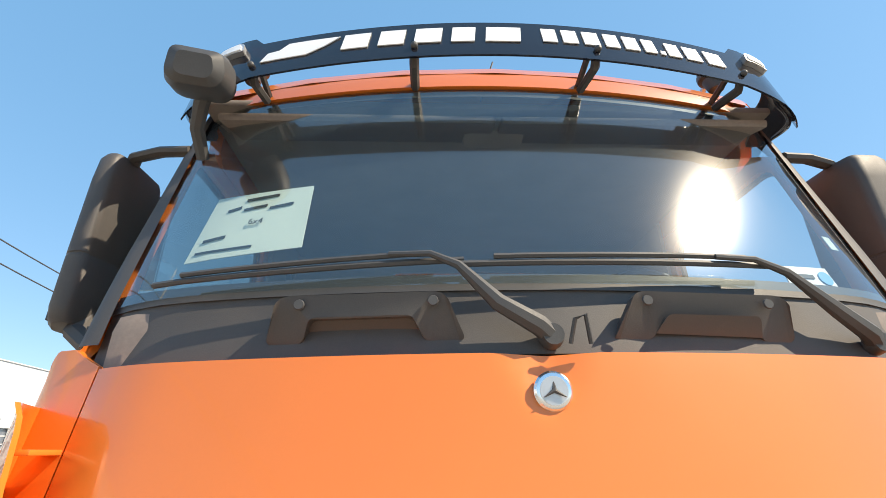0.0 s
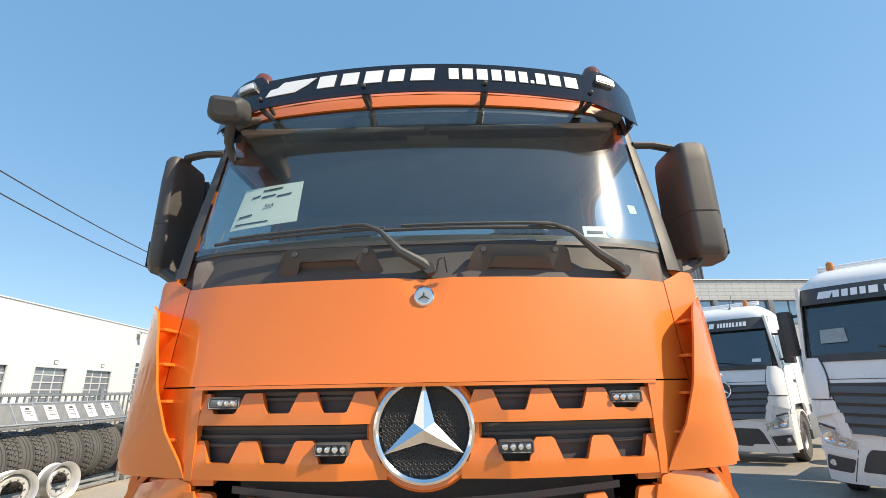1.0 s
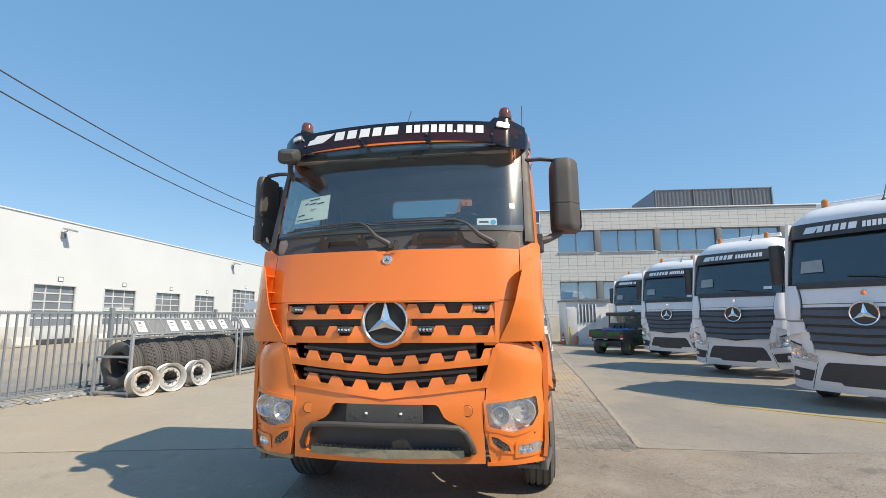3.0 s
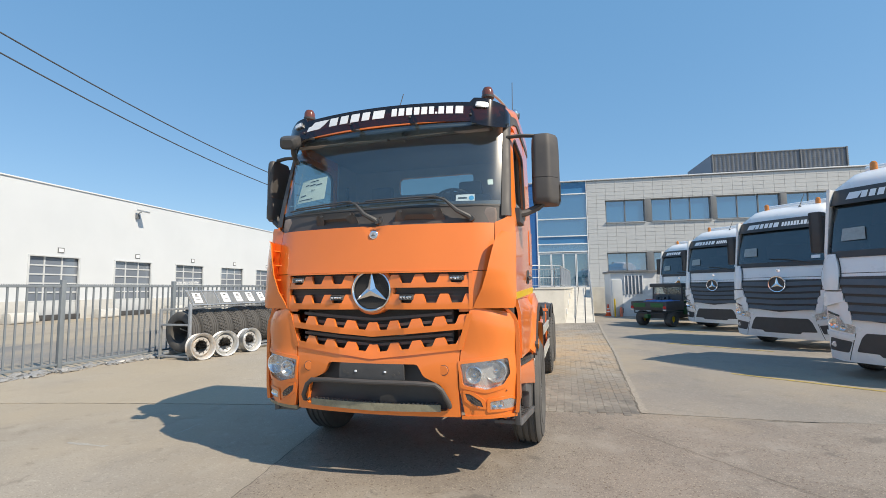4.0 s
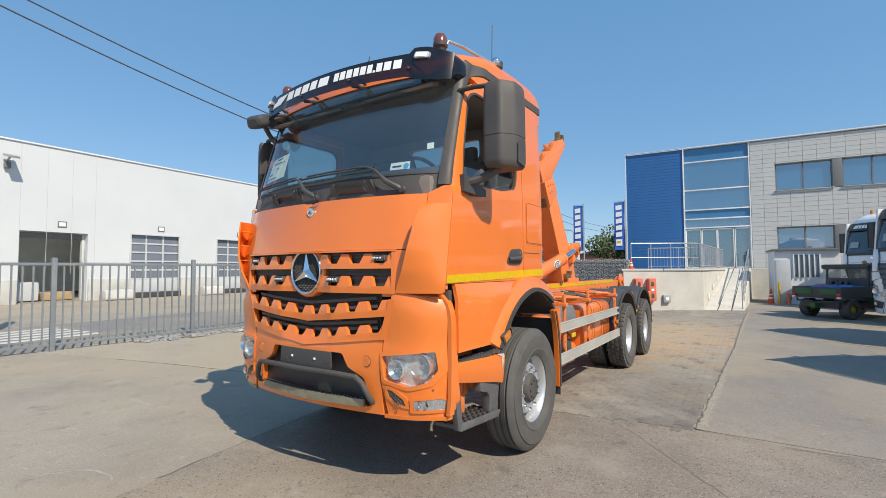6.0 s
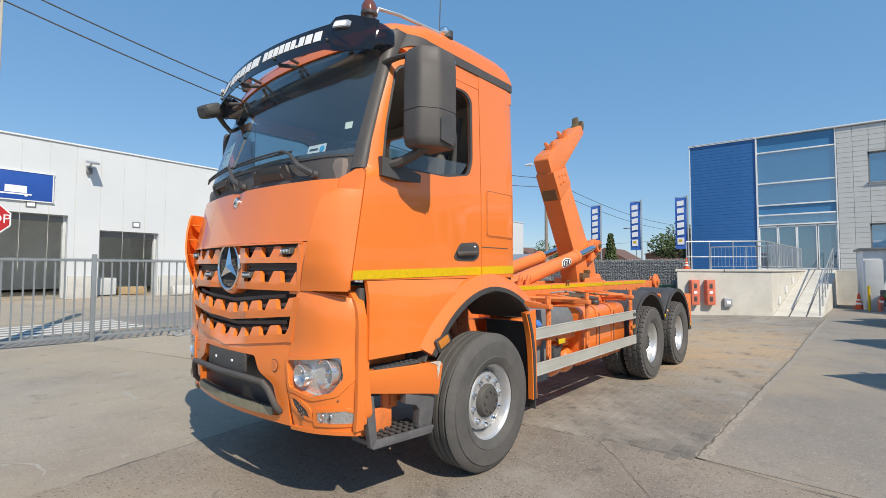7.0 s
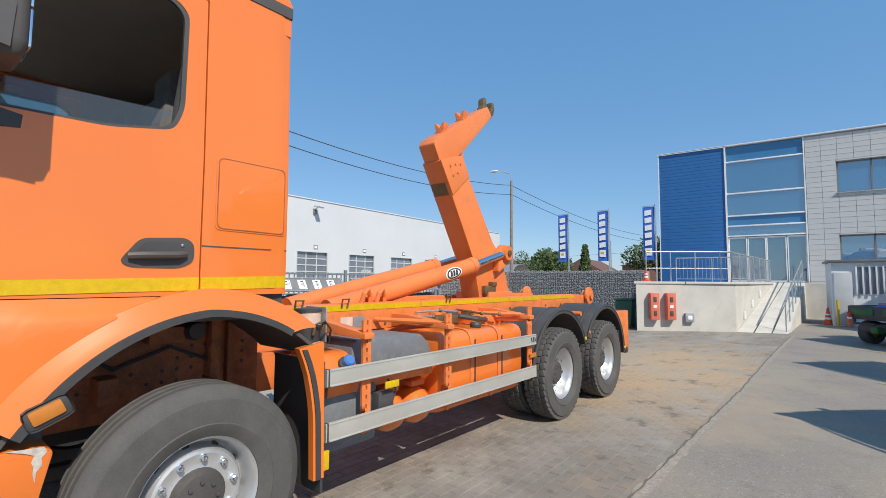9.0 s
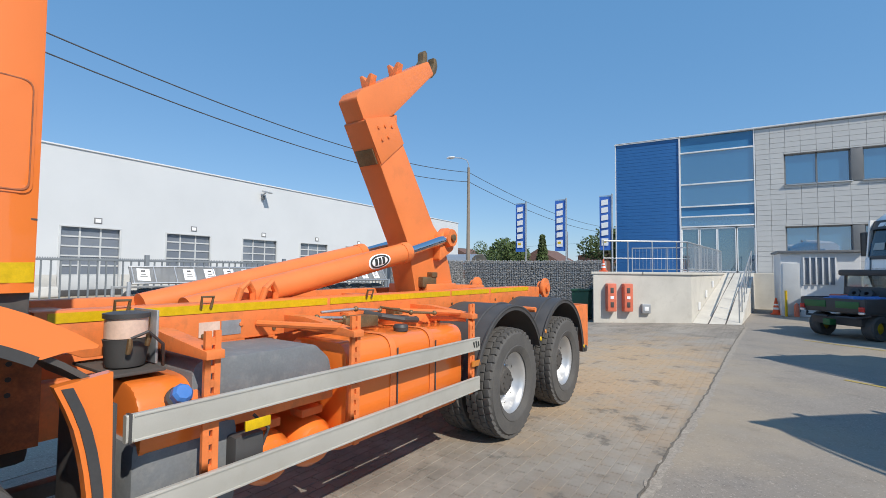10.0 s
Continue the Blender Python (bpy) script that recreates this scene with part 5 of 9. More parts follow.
        part("bumper_lip", make(strip, [s * x for x in span(0.77, 1.2, 8)], lambda x: 0.585, lambda x: 0.612, lambda x, z, d: F(x, z, d - 0.012), 0.03, 1), SKID if s < 0 else ORANGE, corner)


def cab_sides():
    winp = rpoly([(0.385, 2.325), (0.42, 2.60), (0.53, 3.05), (0.61, 3.10), (1.31, 3.10), (1.385, 3.04), (1.375, 2.52), (1.33, 2.40), (1.05, 2.345)], 0.05)
    for s in (1, -1):
        f = side(s)
        bm = bmesh.new()
        ring(bm, [(0.14, 1.56), (1.474, 1.56), (1.474, 3.16), (0.60, 3.165), (0.50, 3.10), (0.30, 2.4), (0.245, 2.2)], winp, f, 0.05, 5, 56, (0.9, 2.6))
        door = part("cab_door", bm, ORANGE, truck, "orange cab door")
        bm = bmesh.new()
        ring(bm, winp, [(y * 0.955 + 0.04, z * 0.965 + 0.0945) for y, z in winp], lambda y, z, d: f(y, z, d + 0.004), 0.02, 1, 40, (0.9, 2.7))
        part("window_seal", bm, BLACK, door)
        if s > 0:
            lowered = [(0.405, 2.34), (1.2, 2.36), (1.335, 2.50), (0.42, 2.46)]
        else:
            lowered = winp
        w = part("door_window", make(patch, lowered, lambda y, z, d: f(y, z, d + 0.025), 0.004), SIDE_GLASS, door, "half-lowered side window" if s > 0 else "")
        w.visible_shadow = False
        grip = part("door_handle", make(patch, rpoly([(1.115, 1.725), (1.16, 1.70), (1.38, 1.70), (1.445, 1.735), (1.445, 1.825), (1.40, 1.855), (1.2, 1.84)], 0.035), lambda y, z, d: f(y, z, d - 0.006), 0.012), GREY_PLASTIC, door, "dark recessed door handle")
        part("handle_cup", make(patch, rpoly([(1.15, 1.735), (1.38, 1.72), (1.395, 1.83), (1.22, 1.825)], 0.03), lambda y, z, d: f(y, z, d - 0.008), 0.003), BLACK, grip)
        part("handle_bar", make(add_tube, [f(1.15, 1.752, -0.012), f(1.2, 1.757, -0.03), f(1.36, 1.764, -0.03), f(1.40, 1.77, -0.012)], 0.018, 8), GREY_PLASTIC, grip)
        part("door_lock", make(add_ball, f(1.385, 1.815, -0.01), (0.006, 0.009, 0.009), 10, 6), CHROME, grip)
        # rear quarter
        bm = bmesh.new()
        strip(bm, span(1.482, 1.985, 8), lambda y: 1.56, lambda y: 3.29, lambda y, z, d: f(y, z, d + 0.25 * max(0, y - 1.93) ** 1.0), 0.05, 14)
        quarter = part("cab_quarter_panel", bm, ORANGE, truck)
        flap = rpoly([(1.545, 1.91), (1.965, 1.905), (1.965, 2.315), (1.545, 2.315)], 0.035)
        bm = bmesh.new()
        ring(bm, flap, [(y * 0.96 + 0.0702, z * 0.96 + 0.0845) for y, z in flap], lambda y, z, d: f(y, z, d - 0.004 + 0.25 * max(0, y - 1.93)), 0.008, 1, 24)
        part("flap_rim", bm, ORANGE, quarter)
        # Raised darker ring stands in for shade in the flap's groove.
        bm = bmesh.new()
        ring(bm, [(y * 0.957 + 0.0755, z * 0.957 + 0.0908) for y, z in flap], [(y * 0.935 + 0.1141, z * 0.935 + 0.1372) for y, z in flap], lambda y, z, d: f(y, z, d - 0.0075 + 0.25 * max(0, y - 1.93)), 0.002, 1, 24)
        part("flap_gap", bm, SHADE_ORANGE, quarter)
        part("locker_flap", make(patch, [(y * 0.955 + 0.079, z * 0.955 + 0.095) for y, z in flap], lambda y, z, d: f(y, z, d - 0.006 + 0.25 * max(0, y - 1.93)), 0.01), ORANGE, quarter, "rounded square locker flap")
        part("panel_gap", make(strip, span(1.483, 1.985, 4), lambda y: 1.815, lambda y: 1.822, lambda y, z, d: f(y, z, d - 0.002 + 0.25 * max(0, y - 1.93)), 0.004, 1), DARK, quarter)
        part("side_rail", make(strip, span(0.58, 1.985, 18), lambda y: float(np.interp(y, (0.58, 0.72), (3.25, 3.168))), lambda y: 3.352, lambda y, z, d: f(y, z, d + 0.004), 0.05, 3), ORANGE, truck)
        part("roof_band", make(strip, span(0.57, 1.99, 26), lambda y: float(np.interp(y, (0.57, 0.66, 0.8), (3.20, 3.258, 3.285))), lambda y: 3.36, lambda y, z, d: f(y, z, d - 0.006), 0.03, 3), GREY_PLASTIC, truck, "dark strip along the roof edge")
        for y0, y1 in ((0.15, 1.474), (1.484, 1.982)):
            part("reflective_stripe", make(strip, span(y0, y1, 6), lambda y: 1.565 + 0.028 * (y - 0.2) / 1.6, lambda y: 1.622 + 0.04 * (y - 0.2) / 1.6, lambda y, z, d: f(y, z, d - 0.004 + 0.25 * max(0, y - 1.93)), 0.003, 1), YELLOW, door if y1 < 1.48 else quarter, "yellow reflective tape")
        # lower side and wheel arch
        yc, zc = 1.53, 0.52
        def rin(a):
            return float(np.interp(a, (46, 60, 90, 141), (0.915, 0.915, 0.93, 0.865)))
        def on_arc(a, r):
            return (yc + r * math.cos(radians(a)), zc + r * math.sin(radians(a)))
        edge = [on_arc(a, rin(a) + 0.125) for a in span(95, 150, 14)][::-1]
        ey, ez = [p[0] for p in edge], [p[1] for p in edge]
        # Dark filler box added so no background shows through the panel gap.
        part("sill_plate", boxes(((s * 1.16, 1.14, 1.5), (0.06, 1.68, 0.16), 0.01)), DARK, truck)
        # Grey backing box added inside the gap behind the bumper.
        part("door_post_foot", boxes(((s * 1.165, 0.26, 1.26), (0.05, 0.06, 0.5), 0.01)), GREY_PLASTIC, truck)
        part("step_back", boxes(((s * 1.07, 0.49, 1.06), (0.03, 0.5, 0.22), 0.006)), ORANGE_FRAME, truck)
        part("step_filler", make(add_prism, [(0.74, 0.96), (0.90, 0.955), (0.88, 1.03), (0.84, 1.06), (0.74, 1.08)], "x", s * 1.08, s * 1.14, 0.008), STEP_GREY, truck)
        bm = bmesh.new()
        strip(bm, span(0.264, 1.46, 24), lambda y: 1.058 if y < 0.80 else float(np.interp(y, [0.80] + ey, [1.055] + ez)) if y > ey[0] else 1.055, lambda y: 1.556,
              lambda y, z, d: Vector((s * (1.222 + 0.028 * min(1, max(0, (1.53 - z) / 0.07)) - d), y, z)), 0.03, 8)
        sill = part("lower_side_panel", bm, ORANGE, truck, "orange panel below the door")
        bm = bmesh.new()
        strip(bm, span(52, 146, 40), lambda a: 0.13 * max(0.0, (60 - a) / 8.2) ** 0.8, lambda a: 0.14, lambda a, q, d: Vector((s * (1.258 - 0.02 * q / 0.13 - d), *on_arc(a, rin(a) + q))), 0.05, 4)
        fender = part("wheel_arch", bm, ORANGE, truck, "orange front wheel arch")
        bm = bmesh.new()
        strip(bm, span(60, 146, 34), lambda a: -0.01, lambda a: 0.026, lambda a, q, d: Vector((s * (1.268 - d), *on_arc(a, rin(a) + q))), 0.04, 2)
        part("arch_trim", bm, TRIM_RUBBER, fender, "black rubber arch edge")
        part("arch_liner", make(strip, span(44, 150, 20), lambda a: 0.55, lambda a: 1.22, lambda a, x, d: Vector((s * x, *on_arc(a, rin(a) + 0.02 + d))), 0.02, 2), DARK, fender)
        part("side_indicator", boxes(((s * 1.270, 0.895, 1.098), (0.03, 0.115, 0.062), 0.014, Matrix.Rotation(radians(24), 4, "X"))), AMBER, fender, "amber side marker lamp")
        part("indicator_base", boxes(((s * 1.262, 0.9, 1.095), (0.03, 0.16, 0.095), 0.03, Matrix.Rotation(radians(24), 4, "X"))), BLACK, fender)
        # rear of the arch with mudflap
        def guard_edge(k):
            return float(np.interp(0.42 + 0.8 * (1 - k), (0.42, 0.80, 0.94, 1.09, 1.22), (2.17, 2.158, 2.139, 2.103, 2.048)))
        bm = bmesh.new()
        strip(bm, span(0.0, 1.0, 10), lambda k: 0.0, lambda k: 1.0, lambda k, q, d: Vector((s * (1.245 - d), guard_edge(k) + (2.225 + 0.02 * k - guard_edge(k)) * q, 0.42 + (0.80 + 0.026 * q) * (1 - k))), 0.05, 3)
        guard = part("mud_guard", bm, ORANGE, truck, "orange rear part of the front wheel guard")
        part("guard_trim", make(strip, span(0.012, 1.0, 10), lambda k: 0.016, lambda k: 0.05, lambda k, q, d: Vector((s * (1.254 - d), guard_edge(k) + q, 0.42 + 0.8 * (1 - k))), 0.03, 1), TRIM_RUBBER, guard)
        part("guard_reflector", boxes(((s * 1.243, 2.285, 0.50), (0.02, 0.045, 0.12), 0.006)), YELLOW, guard, "yellow reflector")
        part("mudflap", boxes(((s * 0.95, 2.24, 0.72), (0.56, 0.02, 0.8), 0.005)), BLACK, guard)
        # steps
        step = part("upper_step", make(add_prism, rpoly([(0.25, 0.985), (0.70, 0.965), (0.90, 0.955), (0.932, 0.935), (0.885, 0.72), (0.56, 0.785), (0.25, 0.825)], 0.02), "x", s * 0.95, s * 1.235, 0.008), ORANGE, truck, "orange upper step box with worn corner")
        for v in step.data.vertices:
            if abs(v.co.x) > 1.1 and v.co.z < 0.9 and v.co.y < 0.75:
                v.co.x -= s * 0.07
        bm = bmesh.new()
        for i in range(9):
            for j in range(2):
                add_box(bm, (s * (1.15 + 0.055 * j), 0.36 + i * 0.04, 0.985), (0.04, 0.028, 0.016), 0.004)
        add_box(bm, (s * 1.17, 0.52, 0.979), (0.13, 0.38, 0.012), 0.004)
        tagged(part("step_tread", bm, BLACK, step), kind="stuff")
        if s > 0:
            bm = bmesh.new()
            worn = [(0.78, 0.966), (0.90, 0.957), (0.91, 0.935), (0.893, 0.915), (0.896, 0.885), (0.88, 0.865), (0.876, 0.82), (0.868, 0.862), (0.87, 0.885), (0.862, 0.905), (0.87, 0.93), (0.84, 0.946)]
            add_prism(bm, worn, "x", 1.2352, 1.2366)
            part("scuffed_paint", bm, PRIMER, step, "bare scuffed patch")
        bm = boxes(*[((s * (0.995 + 0.053 * k), 0.585, 0.497), (0.03 if 0 < k < 4 else 0.02, 0.49, 0.034), 0.003) for k in range(5)])
        for k in range(10):
            add_box(bm, (s * 1.1, 0.352 + 0.0525 * k, 0.495), (0.228, 0.03, 0.028), 0.003)
        low = part("lower_step", bm, STEP_GREY, truck, "grey hanging lower step with a holed tread")
        part("step_rim", make(add_prism, rpoly([(0.32, 0.475), (0.82, 0.465), (0.85, 0.515), (0.35, 0.53)], 0.01), "x", s * 1.208, s * 1.226, 0.004), STEP_GREY, low)
        part("step_hanger", make(add_prism, [(0.315, 0.48), (0.37, 0.5), (0.335, 0.81), (0.262, 0.81)], "x", s * 1.17, s * 1.215, 0.006), STEP_GREY, low)
        bm = bmesh.new()
        add_prism(bm, [(0.72, 0.50), (0.85, 0.50), (0.885, 0.70), (0.86, 0.745), (0.61, 0.785), (0.61, 0.70), (0.70, 0.675), (0.73, 0.64)], "x", s * 1.13, s * 1.20, 0.014)
        part("step_hanger", bm, STEP_GREY, low)
        bm = bmesh.new()
        for i in range(8):
            for j in range(4):
                add_box(bm, (s * (1.02 + 0.055 * j), 0.39 + i * 0.055, 0.527), (0.03, 0.03, 0.012), 0.003)
        tagged(part("step_tread", bm, BLACK, low), kind="stuff")
        part("step_bracket", boxes(((s * 1.08, 0.47, 0.6), (0.03, 0.26, 0.16), 0.008), ((s * 1.08, 0.375, 0.74), (0.03, 0.07, 0.14), 0.004), ((s * 1.08, 0.545, 0.74), (0.03, 0.05, 0.14), 0.004), ((s * 1.08, 0.62, 0.74), (0.03, 0.06, 0.16), 0.004)), ORANGE_FRAME, low)
    # back wall and roof
    bm = bmesh.new()
    ring(bm, [(-1.2, 1.56), (1.2, 1.56), (1.2, 2.3), (1.175, 3.3), (-1.175, 3.3), (-1.2, 2.3)], rpoly([(-0.49, 2.90), (0.52, 2.90), (0.52, 3.13), (-0.49, 3.13)], 0.06), lambda x, z, d: Vector((x, 1.975 - d, z)), 0.05, 3, 24)
    part("cab_back", bm, ORANGE, truck)
    bm = bmesh.new()
    prof = [(0.305, 3.325), (0.335, 3.375), (0.41, 3.43), (0.55, 3.485), (0.7, 3.515), (0.84, 3.535), (1.1, 3.56), (1.4, 3.575), (1.75, 3.575), (1.90, 3.555), (1.965, 3.51), (1.988, 3.43)]
    rows = []
    for y, zt in prof:
        w = float(np.interp(y, (0.30, 0.50, 0.68, 0.76, 0.84), (1.06, 1.125, 1.152, 1.182, 1.199)))
        foot, r = min(3.355, zt - 0.03), min(0.11, (zt - min(3.355, zt - 0.03)) * 0.7)
        half = [(w, foot)] + [(w - r * (1 - math.cos(a)) * 1.5, zt - 0.02 - r * (1 - math.sin(a))) for a in span(0, math.pi / 2, 6)] + [(0.7, zt - 0.008), (0.35, zt - 0.002)]
        line_ = half + [(0.0, zt)] + [(-x, z) for x, z in half[::-1]]
        rows.append([bm.verts.new((x, y + 0.13 * x * x * max(0, 1 - (y - 0.275) / 0.6), z)) for x, z in line_])
    grid_faces(bm, rows)
    bm.faces.new(rows[-1])
    part("cab_roof", bm, ORANGE, truck, "rounded orange cab roof")
    part("cab_floor", boxes(((0, 1.1, 1.62), (2.3, 1.7, 0.1), 0.01)), DARK, truck)


cab_front()
grille()
bumper()
cab_sides()


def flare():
    """The wheel arches, steps and guards stand out past the narrow cab; the shifts are fitted to the camera's views."""
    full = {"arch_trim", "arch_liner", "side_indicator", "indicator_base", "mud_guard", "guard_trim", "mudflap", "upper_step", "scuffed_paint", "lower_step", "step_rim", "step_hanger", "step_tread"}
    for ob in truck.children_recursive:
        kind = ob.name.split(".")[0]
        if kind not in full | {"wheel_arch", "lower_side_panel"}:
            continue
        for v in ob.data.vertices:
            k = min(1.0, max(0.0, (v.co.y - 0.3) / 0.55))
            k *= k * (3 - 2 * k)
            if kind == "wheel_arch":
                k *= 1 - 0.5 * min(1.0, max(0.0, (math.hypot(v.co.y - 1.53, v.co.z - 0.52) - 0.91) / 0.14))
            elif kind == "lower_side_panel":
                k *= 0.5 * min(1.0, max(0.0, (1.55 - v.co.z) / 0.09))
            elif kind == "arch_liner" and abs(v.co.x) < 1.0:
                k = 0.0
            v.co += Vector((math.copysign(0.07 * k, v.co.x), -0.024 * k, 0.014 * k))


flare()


# ---- the truck's wheels ----
WHEEL = {}


def wheel_meshes(kind):
    """Meshes of a wheel about the x axis, outer side towards +x: tyre, rim, hub, nut."""
    if kind in WHEEL:
        return WHEEL[kind]
    R, w = (0.552, 0.31) if kind == "front" else (0.54, 0.29)
    h = w / 2
    m = ALONG_X
    prof = [(0.30, -h + 0.03), (0.34, -h + 0.005), (0.43, -h), (0.49, -h + 0.012), (R - 0.015, -h + 0.03)]
    grooves = 4 if kind == "front" else 2
    for i in range(grooves):
        c = -h + w * (i + 1) / (grooves + 1)
        prof += [(R, c - 0.012), (R - 0.014, c - 0.006), (R - 0.014, c + 0.006), (R, c + 0.012)]
    if kind != "front":
        prof = prof[:4] + [(R - 0.03, -h + 0.028), (R - 0.018, -h + 0.06), (R - 0.018, h - 0.06), (R - 0.03, h - 0.028)]
    prof += ([(R - 0.015, h - 0.03)] if kind == "front" else []) + [(0.49, h - 0.012), (0.485, h - 0.002), (0.43, h), (0.37, h - 0.003), (0.365, h + 0.002), (0.34, h - 0.005), (0.30, h - 0.03)]
    tyre, tread = as_mesh("wheel", make(add_lathe, prof, m, 64, True), RUBBER, 40), None
    bm = bmesh.new()
    if kind != "front":
        for i in range(42):
            for q, o in ((-1, 0.0), (-0.33, 0.3), (0.33, 0.8), (1, 0.5)):
                a = math.tau * (i + o) / 42
                rot = Matrix.Rotation(a, 4, "X")
                add_box(bm, rot @ Vector((q * h * 0.66, 0, R - 0.018 - 0.008 * (abs(q) == 1))), (w * 0.2, 0.073, 0.036), 0.004, rot.to_3x3() @ Matrix.Rotation(radians(14 * q), 3, "Z"))
        tread = as_mesh("tread", bm, RUBBER, 40)
    if kind == "front":
        p = [(0.10, 0.07), (0.13, 0.056), (0.165, 0.052), (0.196, 0.06), (0.21, 0.054), (0.224, 0.03), (0.235, -0.015), (0.246, -0.02), (0.256, 0.04), (0.268, 0.082), (0.284, 0.103), (0.295, 0.107), (0.3, 0.095), (0.29, 0.06), (0.27, -0.1), (0.08, -0.1)]
    else:
        p = [(0.085, -0.06), (0.14, -0.062), (0.19, -0.055), (0.21, -0.03), (0.23, 0.0), (0.247, 0.05), (0.262, 0.085), (0.286, 0.1), (0.296, 0.097), (0.3, 0.085), (0.29, 0.06), (0.27, -0.12), (0.08, -0.12)]
    p = [(r * 1.048, hh + 0.012 * (kind == "front")) for r, hh in p]
    bm = make(add_lathe, p, m, 56, True)
    rim = as_mesh("rim", bm, SILVER, 35)
    face = -0.005 if kind == "front" else -0.08
    k = 1.14 if kind == "front" else 1.2
    bm = make(add_lathe, [(0.0005, 0.125 + face), (0.06 * k, 0.125 + face), (0.1 * k, 0.115 + face), (0.118 * k, 0.09 + face), (0.122 * k, 0.05 + face), (0.126 * k, 0.0 + face)], m, 28)
    for k in range(8):
        a = math.tau * k / 8
        add_lathe(bm, [(0.011, 0.0), (0.011, 0.012), (0.0005, 0.014)], Matrix.Translation((0.122 + face, 0.078 * math.cos(a), 0.078 * math.sin(a))) @ m, 6)
    hub = as_mesh("hub", bm, DARK, 35)
    bm = make(add_lathe, [(0.0195, 0.0), (0.0195, 0.012), (0.015, 0.016), (0.015, 0.032), (0.009, 0.042), (0.0005, 0.044)], m, 8)
    nut = as_mesh("wheel_nut", bm, CHROME, 30)
    bm = make(add_lathe, [(0.0005, 0.003), (0.019, 0.003), (0.019, 0.0), (0.0005, 0)], m, 14)
    hole = as_mesh("rim_hole", bm, DARK, 30)
    WHEEL[kind] = (tyre, rim, hub, nut, hole, tread)
    return WHEEL[kind]


def wheel(parent, y, x, z, s, kind, outer=True):
    tyre, rim, hub, nut, hole, tread = wheel_meshes(kind)
    turn = 0 if s > 0 else 180
    def child(name, me, up, m):
        ob = new(name, me)
        ob.parent = up
        ob.matrix_local = m
        return ob
    w = child("wheel", tyre, parent, pose(s * x, y, z, 0, 0, turn))
    child("rim", rim, w, Matrix())
    if tread:
        tagged(child("tread", tread, w, Matrix()), "deep chevron tread blocks", kind="stuff")
    if not outer:
        return w
    child("hub", hub, w, Matrix())
    r, h = (0.184, 0.062) if kind == "front" else (0.18, -0.058)
    for k in range(10):
        a = math.tau * (k + 0.3) / 10
        child("wheel_nut", nut, w, pose(h, r * math.cos(a), r * math.sin(a)))
        a += math.tau / 20
        q = (0.243, 0.012, 60) if kind == "front" else (0.234, -0.018, 55)
        child("rim_hole", hole, w, Matrix.Translation((q[1], q[0] * math.cos(a), q[0] * math.sin(a))) @ Matrix.Rotation(a, 4, "X") @ Matrix.Rotation(radians(q[2]), 4, "Z"))
    return w


AXLES = (1.53, 5.75, 7.18)
for s in (1, -1):
    wheel(truck, AXLES[0] - 0.03, 1.183, 0.552, s, "front")
    for y in AXLES[1:]:
        wheel(truck, y - 0.035, 1.135, 0.54, s, "rear")
        wheel(truck, y - 0.035, 0.79, 0.54, s, "rear", False)
for y in AXLES:
    part("axle", make(add_tube, [(-1.0, y, 0.525), (-0.3, y, 0.525), (-0.2, y, 0.52), (0.2, y, 0.52), (0.3, y, 0.525), (1.0, y, 0.525)], [0.07, 0.08, 0.17, 0.17, 0.08, 0.07], 14), ORANGE_FRAME, truck)


